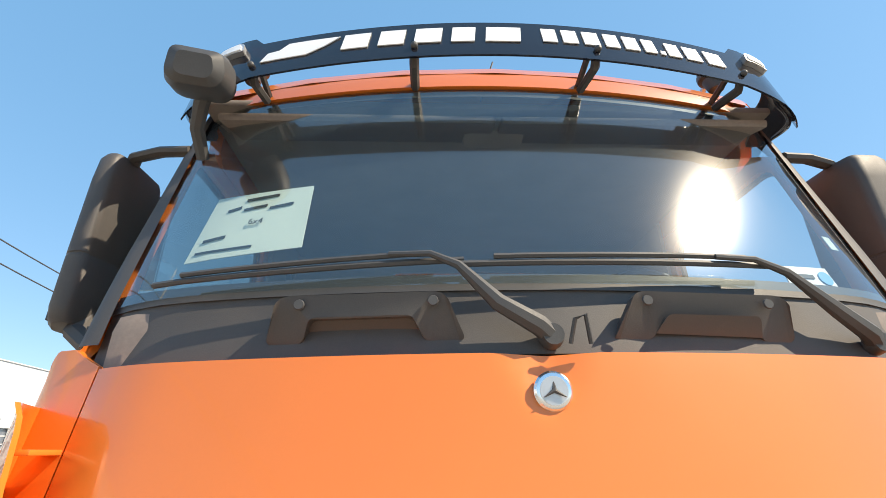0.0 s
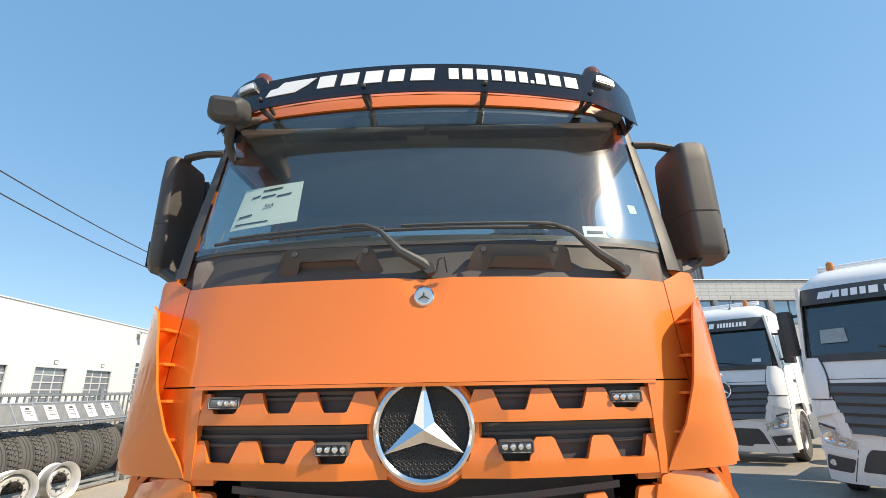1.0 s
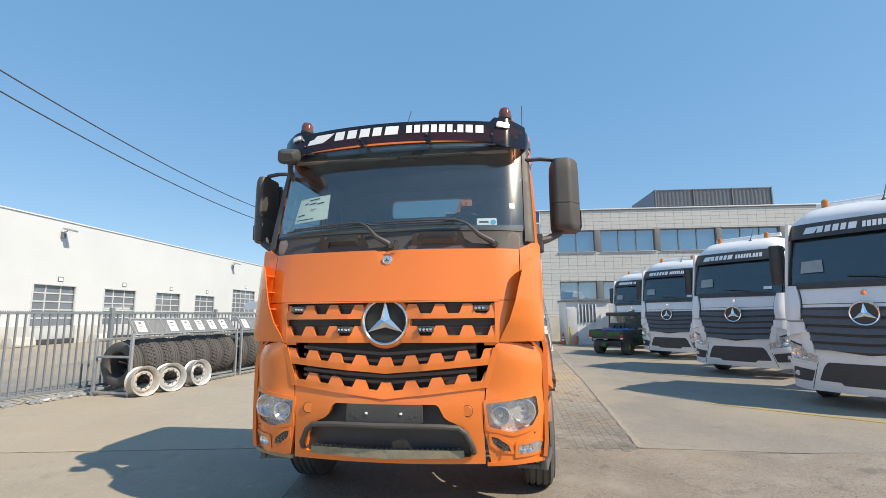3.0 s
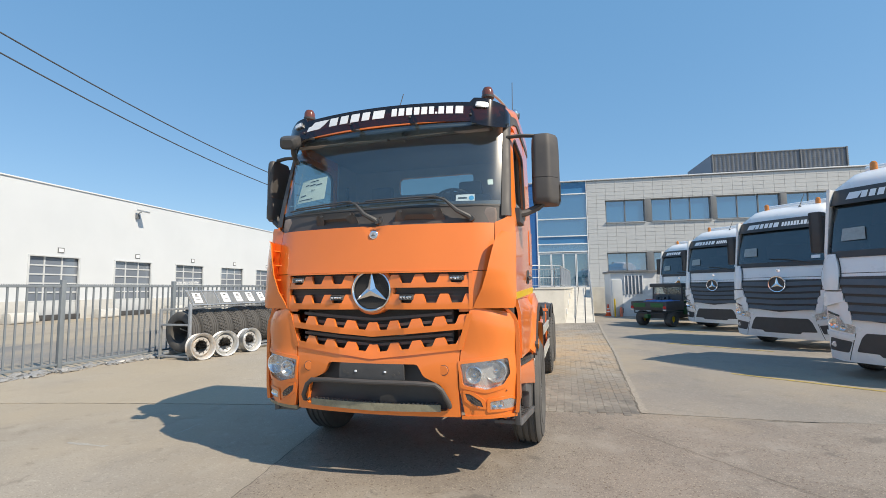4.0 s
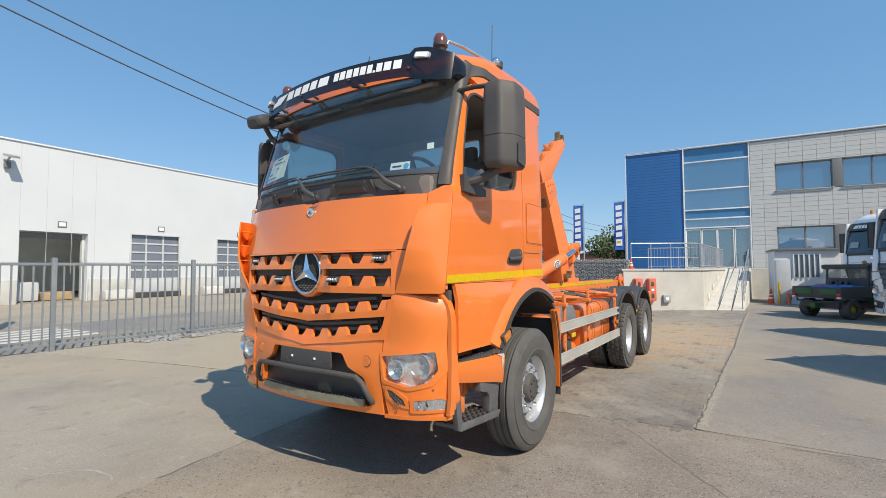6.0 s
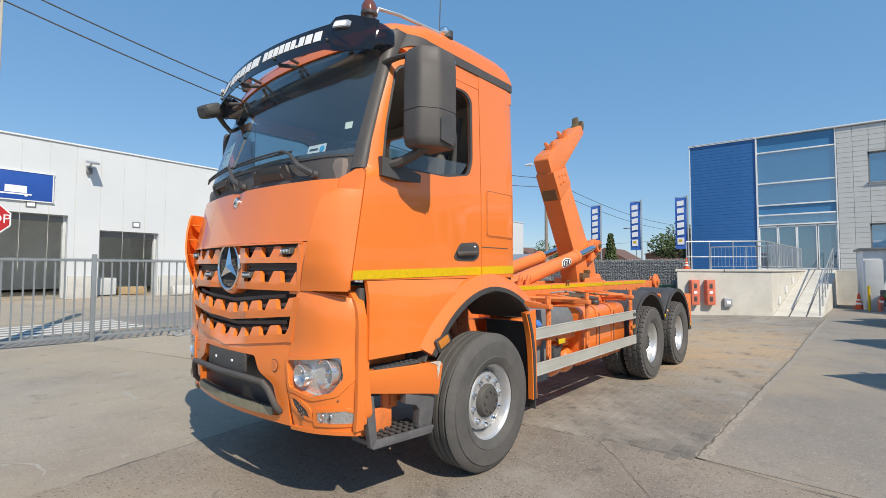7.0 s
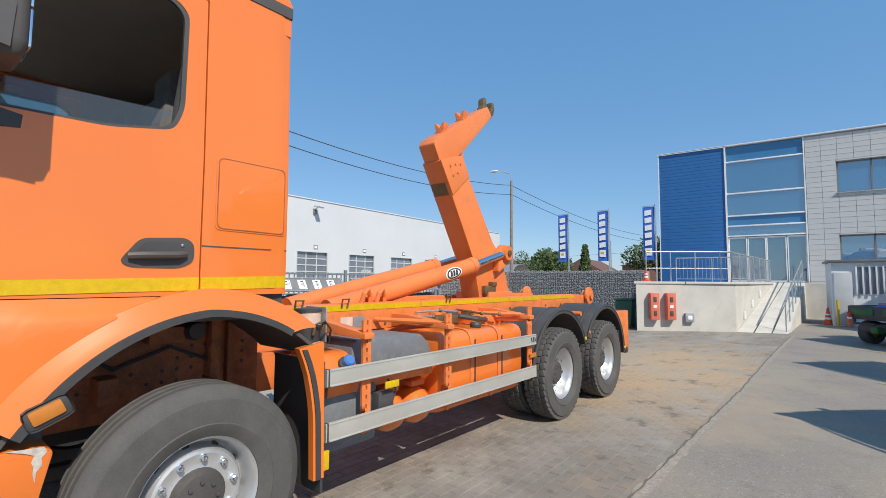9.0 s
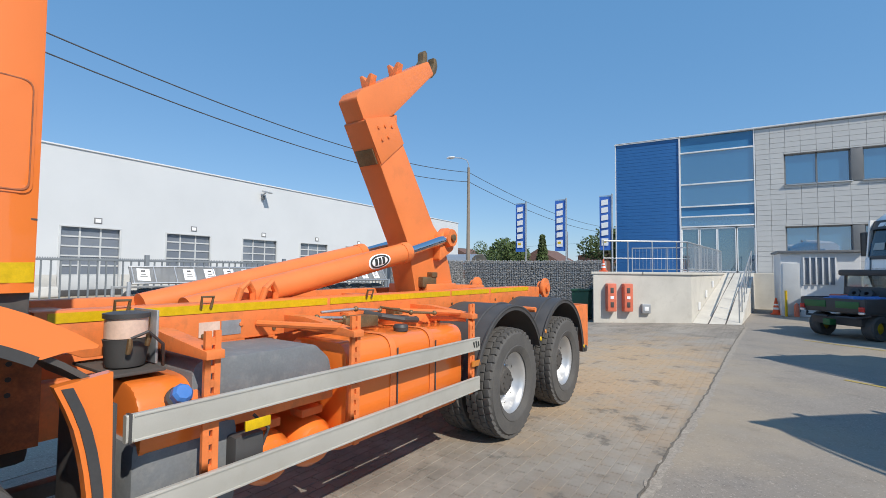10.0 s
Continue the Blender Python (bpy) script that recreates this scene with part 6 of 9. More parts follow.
# ---- mirrors, visor, roof gear, cab inside ----
def mirrors():
    for s in (1, -1):
        y0 = 0.49 if s > 0 else 0.53
        dx = 0.0 if s > 0 else 0.055
        bm = bmesh.new()
        rows = []
        for z, k in ((2.425, 0.84), (2.44, 0.94), (2.48, 1.0), (2.652, 1.0), (2.655, 0.975), (2.662, 0.975), (2.665, 1.0), (2.96, 0.99), (3.045, 0.95), (3.072, 0.85)):
            xi = 1.35 if s > 0 else 1.43
            loop_ = rpoly([(xi, y0 + 0.22), (xi + 0.005, y0 + 0.03), (xi + 0.03, y0 - 0.075), (1.52, y0 - 0.07), (1.605, y0 + 0.05), (1.605, y0 + 0.22)], 0.03)
            c = Vector((1.48, y0 + 0.09))
            rows.append([bm.verts.new((s * (c.x - dx + (p[0] - c.x) * k), c.y + (p[1] - c.y) * k, z)) for p in loop_])
        grid_faces(bm, rows, True)
        bm.faces.new(rows[0][::-1])
        bm.faces.new(rows[-1])
        body = part("side_mirror", bm, GREY_PLASTIC, truck, "tall dark grey side mirror housing", 40)
        bm = bmesh.new()
        patch(bm, [(0.05, 2.46), (0.17, 2.44), (0.18, 2.60), (0.12, 2.635), (0.05, 2.60)], lambda y, z, d: Vector((s * (1.612 - dx - d), y0 + y, z)), 0.006, 2, 10)
        part("mirror_lens", bm, BLACK, body)
        part("mirror_glass", boxes(((s * (1.48 - dx), y0 + 0.224, 2.83), (0.2, 0.01, 0.42), 0.004), ((s * (1.48 - dx), y0 + 0.224, 2.54), (0.2, 0.01, 0.14), 0.004)), MIRROR, body)
        part("mirror_arm", make(add_tube, [(s * 1.14, 0.47, 3.075), (s * 1.26, 0.49, 3.085), (s * 1.38, 0.53, 3.085), (s * (1.47 - dx), 0.57, 3.06)], 0.026, 8, False, 0.7), GREY_PLASTIC, body)
        part("mirror_arm", make(add_tube, [(s * 1.2, 0.42, 2.32), (s * 1.3, 0.47, 2.345), (s * 1.4, 0.53, 2.40), (s * (1.46 - dx), 0.57, 2.46)], 0.04, 8, False, 0.8), GREY_PLASTIC, body)
        bm = bmesh.new()
        strip(bm, span(0.36, 0.76, 8), lambda y: 2.235 + 0.1 * abs(y - 0.52), lambda y: 2.345 + 0.25 * max(0.0, 0.5 - y) - 0.12 * max(0.0, y - 0.5), lambda y, z, d: Vector((s * (1.275 - 0.2 * abs(y - 0.48) - d), y, z)), 0.09, 2)
        part("mirror_foot", bm, BLACK, body)
    # front mirror on its arm at the cab's right corner
    bm = make(add_tube, [(-1.04, 0.38, 2.98), (-1.04, 0.3, 3.05), (-1.01, 0.24, 3.1), (-0.97, 0.18, 3.12)], [0.022, 0.024, 0.026, 0.024], 8)
    arm = part("front_mirror_arm", bm, BLACK, truck, "black arm of the front mirror")
    for c, size, turn in (((-0.965, 0.12, 3.12), (0.2, 0.16, 0.13), (24, 0, 14)),):
        rot = Matrix.Translation(c) @ Euler([radians(q) for q in turn]).to_matrix().to_4x4()
        bm = bmesh.new()
        a, b = size[0] / 2, size[2] / 2
        shape = rpoly([(-a, -b * 0.55), (-a * 0.7, -b), (a * 0.7, -b), (a, -b * 0.3), (a * 0.85, b), (-a * 0.85, b)], 0.03)
        rows = [[bm.verts.new((p[0] * k, y * size[1], p[1] * k)) for p in shape] for y, k in ((-0.5, 0.55), (-0.38, 0.85), (-0.1, 0.98), (0.4, 1.0), (0.5, 0.97))]
        grid_faces(bm, rows, True)
        bm.faces.new(rows[0][::-1])
        bm.faces.new(rows[-1])
        bm.transform(rot)
        head = part("front_mirror", bm, BLACK, arm, "rounded black front mirror")
        bm = bmesh.new()
        patch(bm, [(p[0] * 0.88, p[1] * 0.88) for p in shape], lambda x, z, d: Vector((x, size[1] * 0.5 + 0.004 - d, z)), 0.004, 2, 12)
        bm.transform(rot)
        part("mirror_glass", bm, MIRROR, head)


def V(x, z, d):
    """On the sun visor."""
    return Vector((x, 0.075 + 0.15 * x * x + 1.7 * max(0, abs(x) - 0.90) ** 2 + 0.25 * (z - 3.25) + d, z - 0.07))


def letters(parent, text, x0, x1, z0, z1, f, lean=0.12, material=None, depth=0.004, name="letter_block"):
    """Plain blocks in place of a trade name, one for each sign; widths by kind of sign."""
    x = x0
    for w in text:
        ww = (x1 - x0) * abs(w) / sum(abs(q) for q in text)
        if w > 0:
            bm = bmesh.new()
            zt = z0 + 0.26 * (z1 - z0) if w < 0.5 else z1
            patch(bm, [(x + 0.1 * ww, z0), (x + ww * 0.82, z0), (x + ww * 0.82 + lean * (zt - z0), zt), (x + 0.1 * ww + lean * (zt - z0), zt)], f, depth, 2, 8)
            part(name, bm, material or WHITE_VINYL, parent)
        x += ww


def visor():
    bm = bmesh.new()
    strip(bm, span(-1.14, 1.14, 60), lambda x: 3.245 - 0.035 * min(1, max(0, abs(x) - 0.84) / 0.1) + 0.25 * max(0, abs(x) - 1.06) - 0.02 * x * x, lambda x: 3.44 + 0.045 * min(1, max(0, abs(x) - 0.84) / 0.03) - 0.25 * max(0, abs(x) - 0.98) - 0.012 * x * x, V, 0.008, 8)
    v = part("sun_visor", bm, VISOR, truck, "smoked dark sun visor with a white trade name")
    v.visible_shadow = True
    for s in (1, -1):
        def cap(k, q, d):
            a0 = V(s * 1.139, 3.205 + 0.225 * q, 0.0)
            b0 = Vector((s * 1.165, 0.54, 3.175 + 0.165 * q))
            c0 = Vector((s * 1.178, a0.y + 0.05, (a0.z + b0.z) / 2))
            v_ = a0 * (1 - k) ** 2 + c0 * 2 * k * (1 - k) + b0 * k * k
            return v_ + Vector((-s * (d + 0.03 * (2 * q - 1) ** 4), 0, 0))
        part("visor_end", make(strip, span(0, 1, 8), lambda k: 0.0, lambda k: 1.0, cap, 0.008, 8), VISOR, v, "rounded smoked visor end")
    def on(x, z, d):
        return V(x, z - 0.02 * x * x, d - 0.005)
    # cut-out mark, then two rows of blocks
    bm = bmesh.new()
    patch(bm, [(-0.82, 3.318), (-0.66, 3.318), (-0.60, 3.355), (-0.55, 3.40), (-0.73, 3.403), (-0.76, 3.37), (-0.80, 3.365)], on, 0.004, 2, 10)
    part("logo_block", bm, WHITE_VINYL, v)
    letters(v, (1.15, 1.1, 1.15, 1.0, 1.5), -0.555, 0.075, 3.318, 3.402, on, 0.1)
    letters(v, (0.95, 1, 1.05, 0.95, 1, 0.85, 0.35, 0.95, 1.15, 1.3), 0.115, 0.80, 3.325, 3.402, on, 0.0)
    for s in (1, -1):
        lamp = part("marker_lamp", make(patch, rpoly([(s * 0.89, 3.375), (s * 1.0, 3.37), (s * 1.005, 3.42), (s * 0.9, 3.428)], 0.015), lambda x, z, d: V(x, z, d - 0.022), 0.022), SILVER, v, "small white marker lamp")
        part("lens_cover", make(patch, rpoly([(s * 0.9, 3.382), (s * 0.985, 3.378), (s * 0.99, 3.413), (s * 0.91, 3.42)], 0.01), lambda x, z, d: V(x, z, d - 0.026), 0.004), PAPER_WHITE, lamp)
        for x in (0.3, 0.85):
            bm = bmesh.new()
            add_tube(bm, [V(s * x, 3.30, 0.01), V(s * x, 3.265, 0.05), (s * x, fy(x, 3.23) - 0.005, 3.23)], 0.016, 6)
            add_tube(bm, [V(s * x, 3.36, 0.01), (s * x, fy(x, 3.24) + 0.03, 3.26)], 0.012, 6)
            b = part("visor_bracket", bm, BLACK, v)
            part("bolt", make(add_ball, V(s * x, 3.30, -0.006), 0.012, 10, 6), BLACK, b)
        # beacon
        c = (s * 0.965, 0.47, 3.515)
        beacon = part("beacon", make(add_lathe, [(0.03, -0.1), (0.045, -0.05), (0.06, -0.04), (0.062, -0.02), (0.0005, -0.02)], Matrix.Translation(c), 18), BLACK, truck, "rotating beacon with clear brown lens")
        part("beacon_lens", make(add_lathe, [(0.058, -0.02), (0.056, 0.03), (0.04, 0.062), (0.0005, 0.07)], Matrix.Translation(c), 18), BEACON, beacon)
    part("roof_pipe", make(add_tube, [(0.99, 0.5, 3.46), (1.0, 0.53, 3.54), (1.04, 0.7, 3.55), (1.11, 1.0, 3.525), (1.145, 1.08, 3.51)], 0.013, 8), GALV, truck, "thin steel pipe on the roof edge")
    rear = part("rear_lamp", make(add_lathe, [(0.03, -0.1), (0.035, -0.02), (0.05, 0.0), (0.052, 0.05), (0.03, 0.065), (0.0005, 0.066)], Matrix.Translation((1.15, 1.12, 3.49)), 14), BLACK, truck, "black-based roof lamp")
    part("lens_cover", make(add_ball, (1.15, 1.09, 3.535), 0.045, 14, 8), CHROME, rear)
    part("antenna", make(add_tube, [(1.13, 1.05, 3.45), (1.135, 1.06, 3.87)], 0.004, 6), BLACK, truck)
    part("antenna", make(add_tube, [(-0.02, 0.6, 3.45), (0.05, 0.62, 3.70)], 0.004, 6), BLACK, truck)


def inside():
    bm = bmesh.new()
    add_box(bm, (0, 0.42, 2.20), (2.14, 0.5, 0.36), 0.06)
    add_box(bm, (0.1, 0.62, 2.33), (1.3, 0.16, 0.12), 0.04)
    part("dashboard", bm, INTERIOR, truck, "dark grey dashboard")
    bm = bmesh.new()
    tilt = Matrix.Translation((0.56, 0.74, 2.46)) @ Matrix.Rotation(radians(-55), 4, "X")
    add_tube(bm, [tilt @ Vector((0.225 * math.cos(math.tau * k / 28), 0.225 * math.sin(math.tau * k / 28), 0)) for k in range(28)], 0.017, 8, True)
    for a in (20, 160, 270):
        add_tube(bm, [tilt @ Vector((0, 0, -0.03)), tilt @ Vector((0.22 * math.cos(radians(a)), 0.22 * math.sin(radians(a)), 0))], 0.018, 6)
    add_tube(bm, [tilt @ Vector((0, 0, 0.01)), tilt @ Vector((0, 0, -0.3))], 0.05, 10)
    part("steering_wheel", bm, BLACK, truck)
    for s in (1, -1):
        bm = bmesh.new()
        add_box(bm, (s * 0.56, 1.12, 2.03), (0.52, 0.52, 0.16), 0.05)
        seat = part("seat", bm, SEAT_CLOTH, truck, "dark cloth seat")
        part("backrest", boxes(((s * 0.56, 1.44, 2.42), (0.5, 0.15, 0.68), 0.06, Matrix.Rotation(radians(-10), 3, "X"))), SEAT_CLOTH, seat)
        part("headrest", boxes(((s * 0.56, 1.52, 2.84), (0.28, 0.1, 0.18), 0.04)), SEAT_CLOTH, seat)
        part("seat_belt", make(add_tube, [(s * 1.02, 1.45, 2.95), (s * 0.98, 1.42, 2.6), (s * 0.95, 1.4, 2.2)], 0.02, 6, False, 0.3), TRIM_RUBBER, seat)
        part("door_lining", make(strip, span(0.33, 1.47, 4), lambda y: 1.65, lambda y: 2.33, lambda y, z, d: Vector((s * (side_x(z) - 0.055 - d), y, z)), 0.03, 2), INTERIOR, truck)
        part("side_lining", make(strip, span(1.42, 1.92, 3), lambda y: 1.65, lambda y: 3.27, lambda y, z, d: Vector((s * (side_x(z) - 0.06 - d), y, z)), 0.02, 4), INTERIOR_LIGHT, truck)
        part("sun_blind", boxes(((s * 0.5, 0.42, 3.15), (0.98, 0.22, 0.03), 0.01, Matrix.Rotation(radians(18), 3, "X"))), INTERIOR, truck)
    bm = bmesh.new()
    ring(bm, [(-1.12, 1.68), (1.12, 1.68), (1.12, 2.3), (1.12, 3.28), (-1.12, 3.28), (-1.12, 2.3)], rpoly([(-0.49, 2.90), (0.52, 2.90), (0.52, 3.13), (-0.49, 3.13)], 0.06), lambda x, z, d: Vector((x, 1.92 - d, z)), 0.02, 3, 24)
    part("back_lining", bm, INTERIOR_LIGHT, truck)
    w = part("back_window", make(patch, rpoly([(-0.51, 2.88), (0.54, 2.88), (0.54, 3.15), (-0.51, 3.15)], 0.06), lambda x, z, d: Vector((x, 1.95 - d, z)), 0.004), SIDE_GLASS, truck)
    w.visible_shadow = False
    part("headliner", boxes(((0, 1.15, 3.25), (2.2, 1.5, 0.03), 0.01)), INTERIOR_LIGHT, truck)
    part("cup_shelf", boxes(((0.0, 0.46, 3.17), (0.24, 0.12, 0.08), 0.03)), INTERIOR_LIGHT, truck)
    # card with the truck's data, behind the glass
    def G(x, z, d):
        return F(x, z, d + 0.03)
    card = part("data_card", make(patch, [(-0.93, 2.515), (-0.595, 2.54), (-0.60, 2.775), (-0.90, 2.755)], G, 0.003), PAPER, truck, "pale green printed data card")
    for x0, x1, z0, z1 in ((-0.80, -0.70, 2.729, 2.739), (-0.85, -0.81, 2.69, 2.70), (-0.80, -0.73, 2.69, 2.70), (-0.72, -0.65, 2.69, 2.70), (-0.895, -0.83, 2.58, 2.59), (-0.905, -0.74, 2.54, 2.547)):
        part("text_bar", make(patch, [(x0, z0), (x1, z0 + 0.012), (x1, z1 + 0.012), (x0, z1)], lambda x, z, d: G(x, z, d - 0.003), 0.002, 1, 6), INK, card)
    txt = bpy.data.curves.new("lettering", "FONT")
    txt.body, txt.size, txt.extrude, txt.align_x = "6x4", 0.03, 0.0005, "CENTER"
    ob = new("lettering", txt)
    ob.data.materials.append(INK)
    ob.parent = card
    ob.matrix_local = Matrix.Translation(F(-0.75, 2.635, 0.024)) @ Euler((radians(75), 0, radians(-10))).to_matrix().to_4x4()
    label = part("windscreen_label", make(patch, [(0.715, 2.41), (0.88, 2.415), (0.875, 2.495), (0.715, 2.49)], G, 0.003), PAPER_WHITE, truck, "white label with a blue dot")
    part("label_dot", make(patch, [(0.85 + 0.022 * math.cos(a), 2.458 + 0.022 * math.sin(a)) for a in [math.tau * k / 16 for k in range(16)]], lambda x, z, d: G(x, z, d - 0.003), 0.002, 1, 6), CYAN, label)
    part("text_bar", make(patch, [(0.735, 2.452), (0.81, 2.453), (0.81, 2.466), (0.735, 2.465)], lambda x, z, d: G(x, z, d - 0.003), 0.002, 1, 6), INK, label)
    part("windscreen_label", make(patch, [(0.985, 2.585), (1.03, 2.59), (1.025, 2.64), (0.98, 2.635)], G, 0.003), PAPER, truck, "small green badge label")


# ---- chassis, tanks, guards ----
def chassis():
    for s in (1, -1):
        part("chassis_rail", boxes(((s * 0.42, 4.35, 0.95), (0.09, 7.3, 0.28), 0.01)), ORANGE_FRAME, truck)
        part("hook_frame_beam", make(add_prism, [(2.15, 1.30), (2.35, 1.20), (7.7, 1.20), (8.0, 1.28), (8.0, 1.42), (7.5, 1.44), (2.15, 1.44)], "x", s * 0.40, s * 0.55, 0.008), ORANGE_FRAME, truck, "orange hooklift frame beam")
        for a, b in ((2.2, 3.9), (3.93, 5.6), (5.63, 6.45), (6.5, 7.6)):
            part("reflective_stripe", boxes(((s * 0.5525, (a + b) / 2, 1.405), (0.004, b - a, 0.05))), YELLOW, truck, "worn yellow reflective tape")
        for y in (2.64, 3.56, 4.97):
            part("guard_outrigger", make(add_prism, [(0.5, 1.19), (0.5, 1.33), (0.75, 1.33), (1.24, 1.27), (1.24, 1.23), (0.7, 1.24)] if s > 0 else [(-0.5, 1.19), (-0.7, 1.24), (-1.24, 1.23), (-1.24, 1.27), (-0.75, 1.33), (-0.5, 1.33)], "y", y - 0.045, y + 0.045, 0.005), ORANGE_FRAME, truck)
            bm = bmesh.new()
            zs = span(0.58, 1.36, 12)
            for a, b in zip(zs, zs[1:]):
                add_box(bm, (s * 1.205, y - 0.023, (a + b) / 2), (0.02, 0.03, b - a))
                add_box(bm, (s * 1.205, y + 0.023, (a + b) / 2), (0.02, 0.03, b - a))
                add_box(bm, (s * 1.205, y, a + 0.016), (0.02, 0.018, 0.034))
            bm2 = bm
            part("guard_post", bm2, ORANGE_FRAME, truck, "perforated orange guard post")
        for z0, z1 in ((0.955, 1.066), (0.608, 0.726)):
            rail = part("side_guard_rail", make(add_prism, rpoly([(s * 1.225, z0), (s * 1.255, z0), (s * 1.255, z1), (s * 1.225, z1)], 0.008), "y", 2.275, 5.035), ALU, truck, "long grey aluminium side guard rail")
            for z in (z0 + 0.006, z1 - 0.006):
                part("rail_lip", boxes(((s * 1.2565, 3.667, z), (0.005, 2.73, 0.01), 0.002)), ALU, rail)
            if z0 > 0.9 and s > 0:
                for k, (y, h) in enumerate(((4.93, 0.05), (4.97, 0.06), (5.005, 0.045))):
                    part("mark_bar", boxes(((1.2575, y, 1.012), (0.004, 0.016, h), 0.001, Matrix.Rotation(radians(20), 3, "X"))), INK, rail)
            part("rail_end_cap", boxes(((s * 1.24, 2.29, (z0 + z1) / 2), (0.036, 0.012, z1 - z0 + 0.006), 0.002)), BLACK, rail)
        for y in (2.87, 5.0):
            part("side_reflector", boxes(((s * 1.235, y, 0.88 if y < 3 else 0.84), (0.012, 0.14, 0.05), 0.004)), AMBER if y > 3 else YELLOW, truck, "small yellow reflector")
        part("rear_mudflap", boxes(((s * 0.93, 7.8, 0.68), (0.54, 0.02, 0.42), 0.004)), BLACK, truck)
        part("rear_guard", boxes(((s * 1.12, 8.12, 0.86), (0.05, 0.56, 0.62), 0.01), ((s * 0.9, 8.38, 0.86), (0.5, 0.04, 0.62), 0.01)), ORANGE_FRAME, truck)
        part("rear_lamps", boxes(((s * 0.92, 8.42, 0.9), (0.42, 0.05, 0.14), 0.01)), RED_LENS, truck)
        # rear wheel covers
        for y, a0, a1 in ((AXLES[1], 22, 178), (AXLES[2], 0, 152)):
            bm = bmesh.new()
            def cov(a, x, d, y=y, s=s):
                r = 0.775 - d - 0.02 * (max(0, (x - 1.16)) / 0.06) ** 2
                return Vector((s * x, y + r * math.cos(radians(a)), 0.54 + r * math.sin(radians(a))))
            strip(bm, span(a0, a1, 26), lambda a: 0.62, lambda a: 1.235, cov, 0.03, 6)
            cover = part("rear_wheel_cover", bm, BLACK, truck, "black plastic rear wheel cover")
            part("cover_lip", make(add_tube, [Vector((s * 1.228, y + 0.755 * math.cos(radians(a)), 0.54 + 0.755 * math.sin(radians(a)))) for a in span(a0, a1, 26)], 0.016, 6), TRIM_RUBBER, cover)
            for a, m_ in ((a0 + 6, YELLOW), (a1 - 6, AMBER)):
                part("cover_reflector", make(add_lathe, [(0.0005, 0.008), (0.022, 0.006), (0.026, 0.0), (0.0005, 0)] if s > 0 else [(0.0005, -0.008), (0.022, -0.006), (0.026, 0.0), (0.0005, 0)], Matrix.Translation((s * 1.242, y + 0.752 * math.cos(radians(a)), 0.54 + 0.752 * math.sin(radians(a)))) @ ALONG_X, 14), m_, cover)
            part("cover_rib", make(add_tube, [Vector((s * 1.08, y + 0.778 * math.cos(radians(a)), 0.54 + 0.778 * math.sin(radians(a)))) for a in span(a0, a1, 26)], 0.012, 6), BLACK, cover)
        part("cover_stay", make(add_tube, [(s * 0.4, 6.46, 1.22), (s * 1.16, 6.46, 1.21)], 0.03, 10), ORANGE_FRAME, truck)
    for y in (1.0, 2.2, 3.6, 5.1, 6.2, 7.8):
        part("cross_member", boxes(((0, y, 0.95), (0.78, 0.12, 0.22), 0.01)), ORANGE_FRAME, truck)
    for y in (2.4, 4.1, 5.0, 6.6, 7.6):
        part("frame_cross_member", boxes(((0, y, 1.32), (0.82, 0.14, 0.16), 0.01)), ORANGE_FRAME, truck)
    for s in (1, -1):
        roller = part("rear_roller", make(add_lathe, [(0.0005, 0.03), (0.06, 0.03), (0.06, 0.0), (0.145, -0.01), (0.15, -0.025), (0.15, -0.045), (0.1, -0.05), (0.1, -0.12), (0.0005, -0.12)], Matrix.Translation((s * 0.60, 8.17, 1.40)) @ ALONG_X, 28), ORANGE_FRAME, truck, "orange rear roller")
        part("roller_bracket", boxes(((s * 0.48, 8.02, 1.28), (0.04, 0.2, 0.2), 0.01)), ORANGE_FRAME, roller)
    part("rear_bar", boxes(((0, 8.3, 0.53), (2.34, 0.1, 0.11), 0.045)), BLACK, truck)
    # engine mass and dark underside
    part("engine", boxes(((0, 1.25, 1.05), (0.8, 1.9, 0.7), 0.05)), DARK, truck)
    bm = bmesh.new()
    add_box(bm, (0.50, 1.55, 1.12), (0.03, 1.3, 0.62), 0.005)
    plate_ = part("inner_wing", bm, SHADE_ORANGE, truck, "orange perforated frame plate")
    bm = bmesh.new()
    for i in range(13):
        for j in range(4):
            if (i * 7 + j * 5) % 4 == 0 or (i < 6 and j > 1):
                continue
            add_lathe(bm, [(0.0005, 0.002), (0.012, 0.002), (0.012, 0), (0.0005, 0)], Matrix.Translation((0.516, 1.06 + 0.085 * i, 1.0 + 0.07 * j)) @ ALONG_X, 8)
    tagged(part("plate_holes", bm, DARK, plate_), kind="stuff")
    for c, size in (((0.56, 1.86, 1.25), (0.1, 0.07, 0.5)), ((0.54, 1.98, 1.2), (0.06, 0.05, 0.6)), ((0.6, 1.25, 1.02), (0.16, 0.1, 0.14)), ((0.58, 1.55, 1.3), (0.12, 0.2, 0.1))):
        part("wing_bracket", boxes((c, size, 0.012)), SHADE_ORANGE, truck)
    part("brake_valve", make(add_lathe, [(0.0005, 0.1), (0.05, 0.1), (0.06, 0.06), (0.06, 0.0), (0.04, -0.05), (0.0005, -0.06)], Matrix.Translation((0.6, 1.7, 1.32)) @ ALONG_X, 16), BLACK, truck)
    part("spring", boxes(((0.55, 1.53, 0.62), (0.08, 1.5, 0.07), 0.01)), DARK, truck)
    part("shock_absorber", tubes([[(0.62, 1.95, 0.55), (0.58, 1.85, 1.2)], 0.035, 10]), SHADE_ORANGE, truck)
